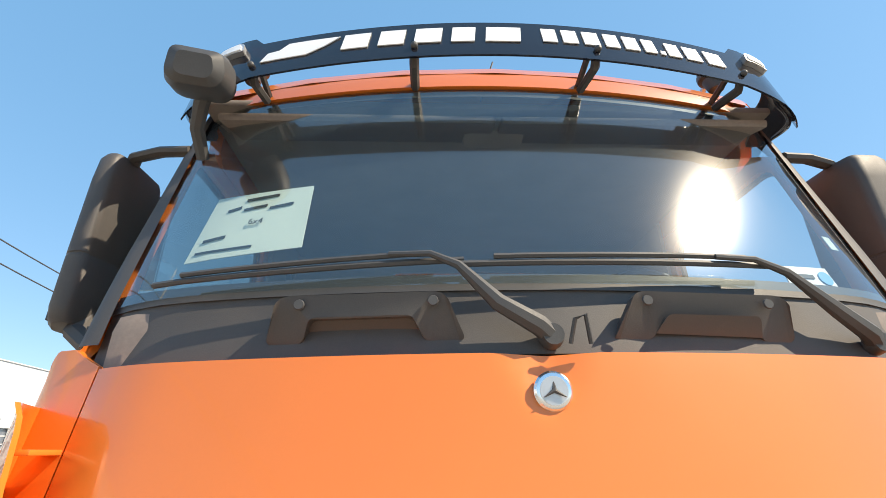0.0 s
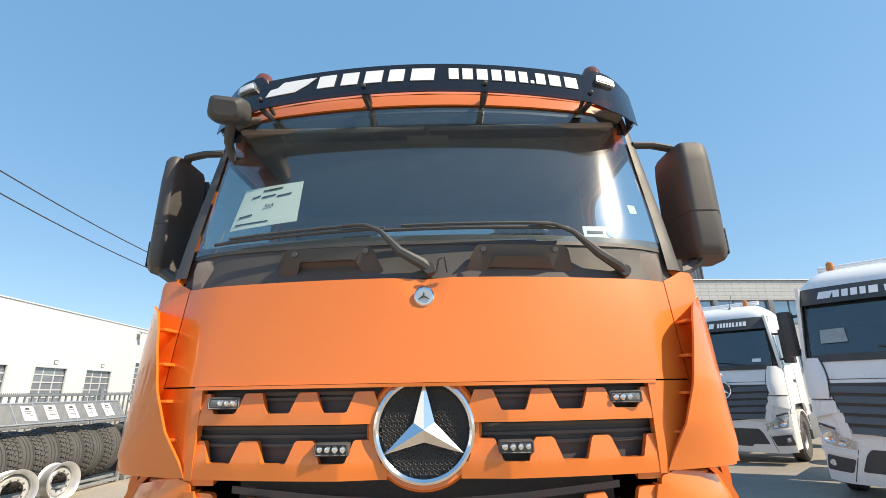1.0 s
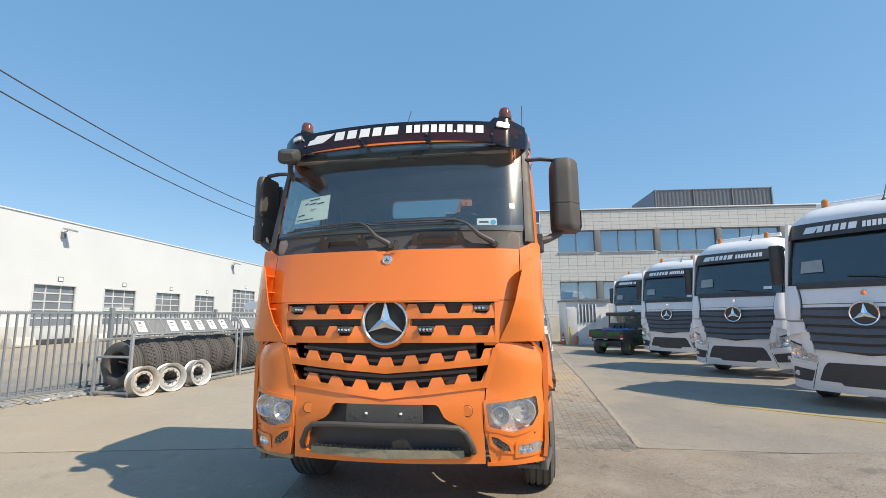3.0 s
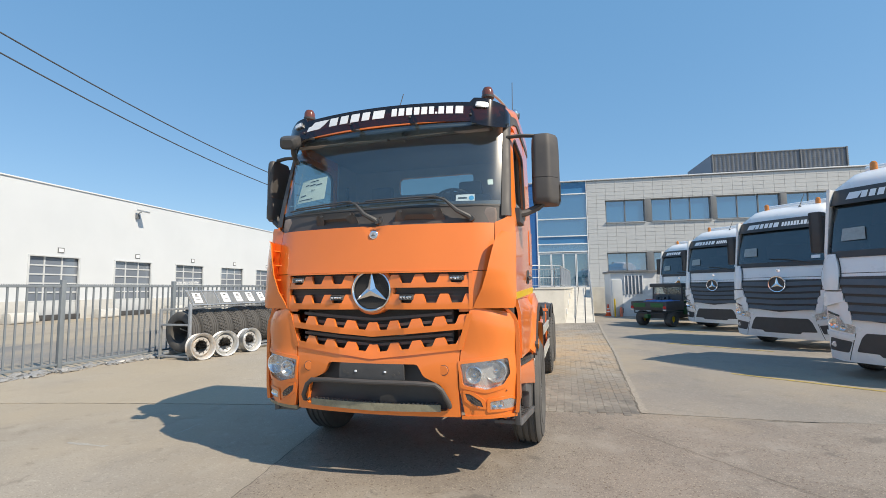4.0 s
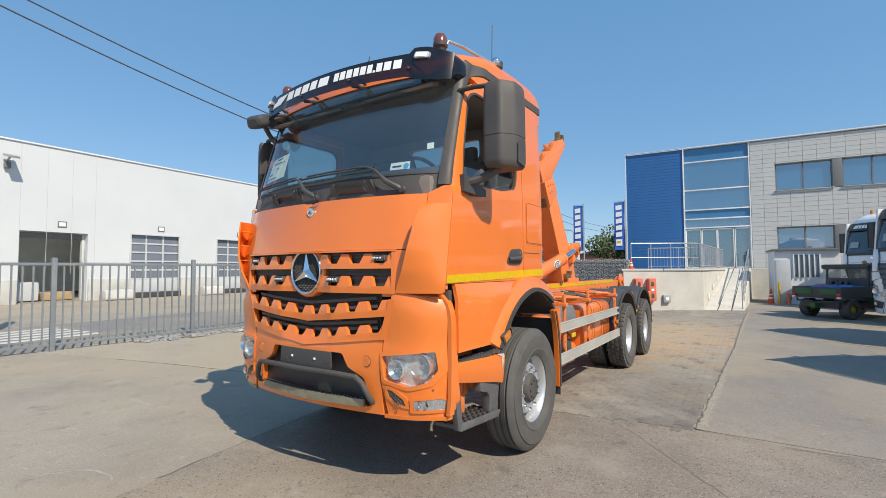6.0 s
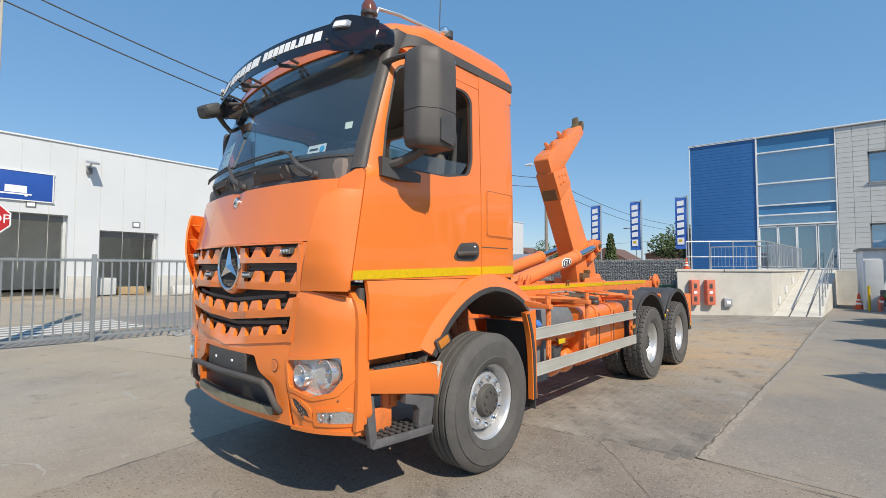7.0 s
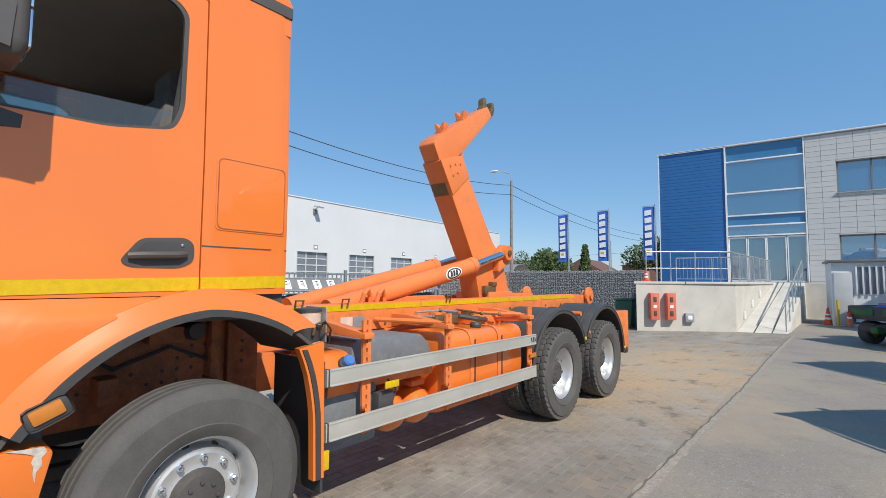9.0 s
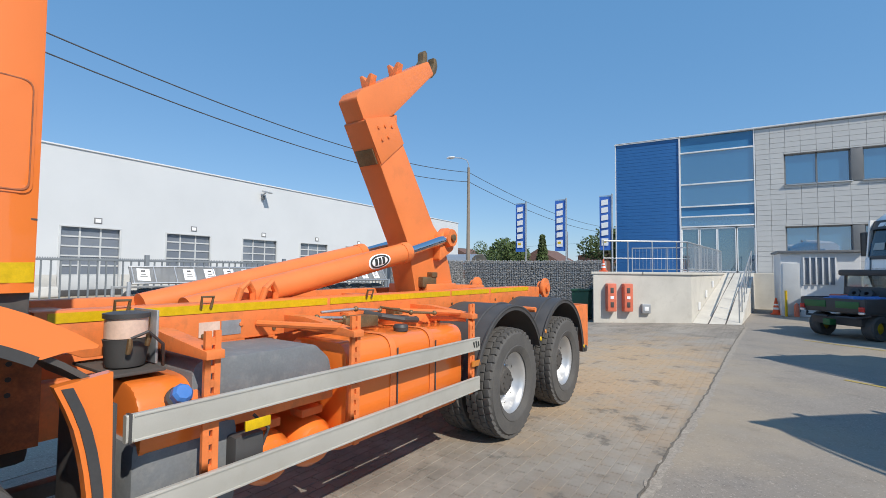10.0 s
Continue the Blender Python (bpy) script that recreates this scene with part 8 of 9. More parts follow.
TW_TURN = Matrix.Rotation(math.atan2(TW_DIR.y, TW_DIR.x), 3, "Z")


def on_terrace(s, out, z):
    """A place s metres along the terrace wall, out metres before it."""
    p = Vector((0.1, 16.75, 0)) + TW_DIR * s + Vector((TW_DIR.y, -TW_DIR.x, 0)) * out
    return Vector((p.x, p.y, z))


part("coping_joint", boxes((on_terrace(1.6, 0.052, 1.62), (0.012, 0.02, 0.084), 0.0, TW_TURN)), GREY_PLASTIC, block)
bm = bmesh.new()
vs = [bm.verts.new(p) for p in ((2.87, 18.35, 0.0), (4.25, 18.8, 0.0), (5.15, 27.0, 1.655), (3.99, 27.0, 1.655), (2.87, 18.35, -0.1), (4.25, 18.8, -0.1), (5.15, 27.0, -0.1), (3.99, 27.0, -0.1))]
for f in ((0, 1, 2, 3), (1, 5, 6, 2), (0, 3, 7, 4), (2, 6, 7, 3), (0, 4, 5, 1), (4, 7, 6, 5)):
    bm.faces.new([vs[i] for i in f])
ramp_ob = thing("access_ramp", bm, RAMP_CONCRETE, "sloping concrete access ramp with grooves", "ramp", kind="structure", smooth=0)
for k in (0.33, 0.68):
    a0, a1 = Vector((2.87, 18.35, 0.004)).lerp(Vector((4.25, 18.8, 0.004)), k), Vector((3.99, 27.0, 1.659)).lerp(Vector((5.15, 27.0, 1.659)), k)
    part("ramp_groove", make(add_tube, [a0, a1], 0.02, 4), GREY_PLASTIC, ramp_ob)


def railing(pts, posts_n, bars, label, h=1.02):
    r = empty("hand_railing", Matrix(), label, "railing", "stainless railings")
    pts = [Vector(p) for p in pts]
    part("handrail", make(add_tube, [p + Vector((0, 0, h)) for p in pts], 0.024, 8), GALV, r)
    part("lower_rail", make(add_tube, [p + Vector((0, 0, 0.45 if not bars else 0.12)) for p in pts], 0.014, 6), GALV, r)
    for a, b in zip(pts, pts[1:]):
        n = max(1, round((b - a).length / posts_n))
        for i in range(n + 1):
            p = a.lerp(b, i / n)
            part("railing_post", make(add_tube, [p, p + Vector((0, 0, h))], 0.02, 6), GALV, r)
        if bars:
            m = int((b - a).length / 0.14)
            for i in range(1, m):
                p = a.lerp(b, i / m)
                part("railing_bar", make(add_tube, [p + Vector((0, 0, 0.1)), p + Vector((0, 0, h))], 0.008, 4), GALV, r)
    return r


railing([(0.35, 17.15, 1.66), (2.45, 18.35, 1.66), (2.75, 18.75, 1.66)], 0.85, False, "stainless tube railing on the terrace")
railing([(2.75, 18.75, 1.66), (3.85, 26.9, 1.66)], 1.4, True, "stainless bar railing beside the ramp")
railing([(0.5, 22.5, 1.66), (3.2, 22.6, 1.66)], 1.2, True, "stainless bar railing across the terrace")
railing([(4.2, 19.0, 0.03), (5.05, 26.9, 1.65)], 1.3, False, "stainless handrail of the ramp")
for s in (0.53, 1.06):
    cab_ = thing("extinguisher_cabinet", boxes((on_terrace(s, 0.11, 0.83), (0.30, 0.22, 0.9), 0.03, TW_TURN)), RED_BOX, "red plastic fire extinguisher cabinet on the wall", "cabinet", "extinguisher cabinets")
    for z in (0.6, 1.06):
        part("cabinet_window", boxes((on_terrace(s, 0.224, z), (0.1, 0.012, 0.17), 0.01, TW_TURN)), GREY_PLASTIC, cab_)
    part("cabinet_label", boxes((on_terrace(s, 0.223, 0.83), (0.11, 0.01, 0.09), 0.0, TW_TURN)), WHITE_VINYL, cab_)
    part("cabinet_rib", boxes((on_terrace(s - 0.125, 0.225, 0.83), (0.02, 0.02, 0.8), 0.006, TW_TURN)), RED_BOX, cab_)
    for z in (0.5, 1.16):
        part("cabinet_latch", boxes((on_terrace(s - 0.16, 0.12, z), (0.03, 0.05, 0.06), 0.006, TW_TURN)), RED_BOX, cab_)
wl_ = thing("wall_light", boxes((on_terrace(1.68, 0.06, 0.47), (0.27, 0.12, 0.3), 0.015, TW_TURN)), GALV, "square grey wall light on the terrace", "wall light")
part("light_glass", boxes((on_terrace(1.68, 0.123, 0.47), (0.14, 0.01, 0.13), 0.004, TW_TURN)), WHITE_VINYL, wl_)
for y, z in ((19.65, 0.5), (21.2, 0.87), (22.9, 1.2)):
    thing("wall_vent", boxes(((2.885 + (y - 18.34) / 8.66 * 1.12, y, z), (0.05, 0.3, 0.26), 0.01, Matrix.Rotation(radians(-7.4), 3, "Z"))), WHITE_FRAME, "small pale vent in the terrace wall", "vent", "terrace vents")


def cone(x, y, z, h=0.7):
    c = empty("traffic_cone", pose(x, y, z), "orange and white traffic cone", "cone", "traffic cones")
    part("foot", boxes(((0, 0, 0.02), (0.4 * h / 0.7, 0.4 * h / 0.7, 0.04), 0.01)), CONE_ORANGE, c)
    k = h / 0.7
    part("body", make(add_lathe, [(0.14 * k, 0.04), (0.03 * k, h), (0.0005, h)], Matrix(), 18), CONE_ORANGE, c)
    for a, b in ((0.3, 0.42), (0.55, 0.64)):
        ra, rb = 0.145 * k - 0.11 * k * a, 0.145 * k - 0.11 * k * b
        part("band", make(add_lathe, [(ra, h * a), (ra + 0.004, h * a), (rb + 0.004, h * b), (rb, h * b)], Matrix(), 18, True), WHITE_VINYL, c)


cone(5.66, 24.0, 0.012, 0.66)
cone(0.35, 17.1, 1.66, 0.42)
bollard = thing("yellow_bollard", make(add_tube, [(5.9, 23.2, 0), (5.9, 23.2, 1.0)], 0.045, 10), YELLOW, "slim yellow bollard by the annex", "bollard")
bin_ = empty("wheeled_bin", pose(-0.45, 17.55, 0), "dark green wheeled waste bin", "bin")
part("body", make(add_prism, [(-0.24, 0.1), (0.24, 0.1), (0.29, 0.98), (-0.29, 0.98)], "y", -0.3, 0.3, 0.02), BIN_GREEN, bin_)
part("lid", boxes(((0, 0, 1.02), (0.62, 0.68, 0.07), 0.02)), BIN_GREEN, bin_)
for x in (-0.22, 0.22):
    part("bin_wheel", make(add_lathe, [(0.0005, -0.03), (0.1, -0.03), (0.1, 0.03), (0.0005, 0.03)], Matrix.Translation((x, 0.25, 0.1)) @ ALONG_X, 14), BLACK, bin_)
ext = empty("fire_extinguisher", pose(5.98, 23.25, 0.0), "red fire extinguisher standing by the annex", "extinguisher")
part("bottle", make(add_lathe, [(0.08, 0.0), (0.085, 0.4), (0.06, 0.48), (0.03, 0.52), (0.0005, 0.53)], Matrix.Translation((0.25, 0, 0)), 14), RED_BOX, ext)
part("hose", make(add_tube, [(0.25, 0, 0.52), (0.36, -0.05, 0.45), (0.36, -0.05, 0.2)], 0.015, 6), BLACK, ext)

# ---- banners ----
for x, y in ((-6.75, 28.4), (-4.15, 28.0), (-1.55, 27.7)):
    b = empty("banner_flag", pose(x, y, 0), "blue vertical banner on a grey mast", "flag", "banner flags")
    part("mast", make(add_tube, [(0.32, 0, 0), (0.32, 0, 5.95)], 0.045, 8), GALV, b)
    part("crossbar", tubes([[(-0.35, 0, 5.86), (0.32, 0, 5.86)], 0.018, 6]), GALV, b)
    bm = bmesh.new()
    strip(bm, span(2.85, 5.82, 16), lambda z: -0.34, lambda z: 0.26, lambda z, q, d: Vector((q, 0.02 * math.sin(z * 2.3 + q * 3) + d, z)), 0.006, 6)
    cloth = part("cloth", bm, FLAG_BLUE, b)
    for i in range(5):
        z = 3.62 + i * 0.42
        part("letter_block", make(add_prism, [(-0.24, z + 0.02), (0.12, z + 0.02 + 0.05), (0.12, z + 0.36), (-0.24, z + 0.31)], "y", -0.036, -0.03), WHITE_VINYL, cloth)
    part("logo_block", boxes(((-0.06, -0.03, 3.3), (0.36, 0.006, 0.4))), WHITE_VINYL, cloth)
    part("logo_accent", boxes(((-0.08, -0.034, 3.33), (0.2, 0.006, 0.14))), YELLOW, cloth)

# ---- gabion wall ----
def gabion(a, b, h=2.08, thick=0.5):
    a, b = Vector((*a, 0)), Vector((*b, 0))
    d = (b - a)
    L = d.length
    turn = math.atan2(d.y, d.x)
    g = empty("gabion_wall", Matrix.Translation(a) @ Matrix.Rotation(turn, 4, "Z"), "dark grey stone gabion wall in wire mesh", "wall", kind="structure")
    part("core", boxes(((L / 2, thick / 2 + 0.04, h / 2 - 0.02), (L, thick - 0.08, h - 0.04))), STONE, g, "", 0)
    rnd = random.Random(int(L * 10))
    verts, faces = [], []
    base = []
    t = bmesh.new()
    bmesh.ops.create_icosphere(t, subdivisions=1, radius=1)
    bv = [v.co.copy() for v in t.verts]
    bf = [[v.index for v in f.verts] for f in t.faces]
    t.free()
    nx, nz = int(L / 0.075), int(h / 0.062)
    for i in range(nx):
        for j in range(nz):
            c = Vector(((i + 0.5 + rnd.uniform(-0.3, 0.3)) * L / nx, 0.03, (j + 0.5 + rnd.uniform(-0.3, 0.3)) * h / nz))
            r = Vector((rnd.uniform(0.03, 0.052), rnd.uniform(0.02, 0.034), rnd.uniform(0.026, 0.04)))
            o = len(verts)
            verts += [(c.x + v.x * r.x * rnd.uniform(0.8, 1.15), c.y + v.y * r.y, c.z + v.z * r.z * rnd.uniform(0.8, 1.15)) for v in bv]
            faces += [[o + q for q in f] for f in bf]
    me = bpy.data.meshes.new("stones")
    me.from_pydata(verts, [], faces)
    me.materials.append(STONE)
    ob = tagged(new("stones", me), "loose dark grey stones", kind="stuff")
    ob.parent = g
    bm = bmesh.new()
    for i in range(int(L / 0.1) + 1):
        add_box(bm, (min(L, i * 0.1), -0.025, h / 2), (0.006, 0.006, h))
    for j in range(int(h / 0.2) + 1):
        add_box(bm, (L / 2, -0.03, j * 0.2 + 0.02), (L, 0.006, 0.006))
    w_ = tagged(part("wire_mesh", bm, GALV, g, "", 0), kind="stuff")


gabion((-5.6, 18.55), (0.08, 18.55))
gabion((-7.2, 15.6), (-5.6, 18.55))

# ---- far houses and trees beyond the wall ----
def house(x, y, w, d, h, roof_h, wall, roof, label, yaw=0):
    hs = empty("house", pose(x, y, 0, 0, 0, yaw), label, "house", "far houses")
    part("wall", boxes(((0, 0, h / 2), (w, d, h))), wall, hs, "", 0)
    part("roof", make(add_prism, [(-w / 2 - 0.3, h), (w / 2 + 0.3, h), (0, h + roof_h)], "y", -d / 2 - 0.3, d / 2 + 0.3), roof, hs, "", 0)
    for i in range(2):
        part("window", boxes(((-w / 4 + w / 2 * i, -d / 2 - 0.02, h * 0.55), (1.0, 0.06, 1.3))), DARK_GLASS, hs)


house(-15.5, 62, 6, 8, 2.6, 1.9, WHITE_PAINT, ROOF_TILE, "small white gabled house far off")
house(-10.5, 76, 7, 8, 4.0, 0.9, BRICK_FAR, ROOF_TILE, "brown brick house far off")
house(-48, 100, 10, 9, 4.5, 2.5, BRICK_FAR, ROOF_TILE, "brown brick house far off")
shelter = empty("shelter_roof", Matrix(), "arched translucent shelter roof behind the wall", "shelter")
bm = bmesh.new()
strip(bm, span(0, 180, 10), lambda a: -3.0, lambda a: 3.0, lambda a, q, d: Vector((-20.5 + q, 45 + 2.0 * math.cos(radians(a)), 2.5 + (0.9 - d) * math.sin(radians(a)))), 0.04, 2)
part("sheet", bm, GALV, shelter)
for x in (-23, -18):
    part("shelter_post", tubes([[(x, 45, 0), (x, 45, 3.35)], 0.06, 6]), GALV, shelter)


def tree(x, y, h, r, seed, slim=False):
    rnd = random.Random(seed)
    t = empty("tree", pose(x, y, 0), "tall slim dark conifer" if slim else "leafy green broad tree far off", "tree", "far trees")
    bm = bmesh.new()
    add_tube(bm, [(0, 0, 0), (0.05, 0.02, h * 0.3), (0, 0, h * 0.62)], [0.2, 0.15, 0.05], 7)
    for k in range(6):
        a = k * 1.1
        add_tube(bm, [(0, 0, h * (0.25 + 0.05 * k)), (r * 0.45 * math.cos(a), r * 0.45 * math.sin(a), h * (0.45 + 0.06 * k))], [0.07, 0.02], 5)
    part("trunk", bm, BARK, t)
    verts, faces = [], []
    blobs = [(Vector((rnd.uniform(-0.6, 0.6) * r, rnd.uniform(-0.6, 0.6) * r, h * rnd.uniform(0.42, 0.85))), rnd.uniform(0.3, 0.5) * r) for _ in range(9)]
    if slim:
        blobs = [(Vector((0, 0, h * (0.15 + 0.09 * k))), r * (1 - 0.085 * k)) for k in range(10)]
    for c, br in blobs:
        for _ in range(330):
            d = Vector((rnd.gauss(0, 1), rnd.gauss(0, 1), rnd.gauss(0, 1))).normalized() * br * rnd.uniform(0.55, 1.08)
            p = c + d
            u = Vector((rnd.gauss(0, 1), rnd.gauss(0, 1), rnd.gauss(0, 1))).normalized()
            v = u.orthogonal().normalized()
            s = rnd.uniform(0.09, 0.2)
            o = len(verts)
            verts += [tuple(p + u * s), tuple(p + v * s * 0.6), tuple(p - u * s), tuple(p - v * s * 0.6)]
            faces.append([o, o + 1, o + 2, o + 3])
    me = bpy.data.meshes.new("crown")
    me.from_pydata(verts, [], faces)
    me.materials.append(LEAF)
    ob = new("crown", me)
    ob.parent = t


tree(-14.5, 48, 5.2, 2.6, 1)
tree(-5.2, 50, 6.6, 3.2, 2)
tree(-3.0, 47, 5.6, 2.6, 3)
tree(-12.4, 50, 5.6, 1.0, 4, True)
tree(-21, 62, 5.0, 3.0, 5)
tree(-26, 70, 6.2, 0.9, 6, True)
tree(-27.5, 70, 5.6, 0.8, 7, True)
tree(-36, 90, 7.5, 4.5, 8)
tree(-55, 98, 8, 5, 9)
tree(-9, 84, 7, 4, 10)
for x, y, h in ((-10.2, 52, 6.0), (-3.4, 60, 5.5)):
    s_ = empty("street_lamp", pose(x, y, 0), "thin grey street lamp far off", "street lamp")
    part("mast", make(add_tube, [(0, 0, 0), (0, 0, h), (-0.3, 0, h + 0.25), (-0.9, 0, h + 0.3)], 0.06, 6), GALV, s_)
    part("lamp_head", make(add_ball, (-1.1, 0, h + 0.3), (0.3, 0.12, 0.07), 10, 6), GREY_FRAME, s_)

# ---- small utility vehicle ----
uv = empty("utility_vehicle", pose(6.15, 16.6, 0.01, 0, 0, -48) @ Matrix.Diagonal((1.12, 1, 1, 1)), "green and black utility vehicle with a cargo bed", "vehicle")
part("chassis", boxes(((0, 1.5, 0.45), (1.1, 2.9, 0.22), 0.03)), BLACK, uv)
bed = part("cargo_bed", boxes(((0, 0.55, 0.72), (1.42, 1.2, 0.12), 0.02), ((-0.69, 0.55, 0.88), (0.05, 1.2, 0.3), 0.01), ((0.69, 0.55, 0.88), (0.05, 1.2, 0.3), 0.01), ((0, 1.14, 0.88), (1.4, 0.05, 0.3), 0.01)), BLACK, uv, "black cargo bed")
gate = part("tailgate", boxes(((0, -0.06, 0.86), (1.44, 0.06, 0.32), 0.015)), BLACK, bed)
for x in (-0.36, 0.36):
    part("tailgate_panel", boxes(((x, -0.1, 0.87), (0.5, 0.02, 0.17), 0.008)), GREEN, gate)
for s in (1, -1):
    part("tail_lamp", boxes(((s * 0.66, -0.1, 0.78), (0.12, 0.05, 0.12), 0.02)), RED_LENS, uv)
    part("reverse_lamp", boxes(((s * 0.66, -0.1, 0.685), (0.12, 0.05, 0.06), 0.015)), LAMP_SILVER, uv)
    part("tail_bumper", tubes([[(s * 0.1, -0.05, 0.55), (s * 0.55, -0.12, 0.56), (s * 0.7, 0.1, 0.62)], 0.03, 6]), BLACK, uv)
    for y in (0.45, 2.6):
        w = part("wheel", make(add_lathe, [(0.15, -0.12), (0.28, -0.13), (0.31, -0.1), (0.31, 0.1), (0.28, 0.13), (0.15, 0.12)], Matrix.Translation((s * 0.58, y, 0.31)) @ ALONG_X, 26, True), RUBBER, uv)
        part("rim", make(add_lathe, [(0.0005, -0.05), (0.16, -0.06), (0.165, 0.05), (0.05, 0.08), (0.0005, 0.08)], Matrix.Translation((s * 0.58, y, 0.31)) @ ALONG_X, 20), YELLOW, w)
    part("cab_post", tubes([[(s * 0.6, 1.25, 0.8), (s * 0.58, 1.3, 1.68)], 0.035, 6]), BLACK, uv)
    part("cab_post", tubes([[(s * 0.62, 2.5, 0.85), (s * 0.58, 2.1, 1.68)], 0.035, 6]), BLACK, uv)
    part("side_panel", boxes(((s * 0.66, 1.8, 0.62), (0.06, 1.2, 0.3), 0.02)), GREEN if s > 0 else BLACK, uv)
part("roof", boxes(((0, 1.7, 1.68), (1.34, 1.15, 0.17), 0.06)), BLACK, uv)
part("beacon", make(add_lathe, [(0.0005, 0.12), (0.05, 0.1), (0.06, 0.0), (0.0005, 0.0)], Matrix.Translation((0.35, 1.5, 1.765)), 14), AMBER, uv, "small amber beacon")
part("blue_crate", boxes(((0.1, 0.75, 0.98), (1.1, 0.5, 0.16), 0.02)), BLUE_CAP, bed)
part("bonnet", make(add_prism, [(2.3, 0.55), (3.05, 0.55), (3.05, 0.75), (2.9, 0.86), (2.3, 1.0)], "x", -0.6, 0.6, 0.03), GREEN, uv)
part("seat_bench", boxes(((0, 1.45, 0.85), (1.2, 0.4, 0.14), 0.04), ((0, 1.3, 1.1), (1.2, 0.12, 0.4), 0.04)), SEAT_CLOTH, uv)
g_ = part("back_glass", boxes(((0, 1.27, 1.38), (1.1, 0.01, 0.5))), SIDE_GLASS, uv)
part("wind_glass", boxes(((0, 2.3, 1.3), (1.1, 0.01, 0.7), 0.0, Matrix.Rotation(radians(-25), 3, "X"))), SIDE_GLASS, uv)
part("blue_hose", make(add_tube, [(-0.5, 0.4, 0.95), (-0.2, 0.7, 1.02), (0.2, 0.4, 1.0), (0.5, 0.7, 1.03)], 0.06, 8), BLUE_CAP, bed)
part("red_can", boxes(((-0.45, 0.85, 0.95), (0.3, 0.3, 0.3), 0.04)), RED_BOX, bed)
for x in (-0.15, 0.12):
    part("spare_roller", make(add_lathe, [(0.05, -0.06), (0.13, -0.06), (0.14, 0.0), (0.13, 0.06), (0.05, 0.06)], Matrix.Translation((x, 0.95, 1.12)) @ Matrix.Rotation(radians(70), 4, "X"), 18, True), BLACK, bed)
part("tow_hitch", boxes(((0, -0.15, 0.42), (0.16, 0.2, 0.16), 0.02)), GREEN, uv)


# ---- white tractor units parked in a row ----
def wy(x, z):
    y = float(np.interp(z, (0.2, 0.4, 1.0, 1.75, 2.15, 3.15, 3.4, 3.6, 3.75), (0.03, -0.02, -0.05, -0.02, 0.06, 0.30, 0.40, 0.62, 1.0)))
    return y + 0.09 * x * x + 1.15 * max(0, abs(x) - 0.92) ** 2


def W(x, z, d):
    return Vector((x, wy(x, z) + d, z))


def off(k):
    return lambda x, z, d: W(x, z, d - k)


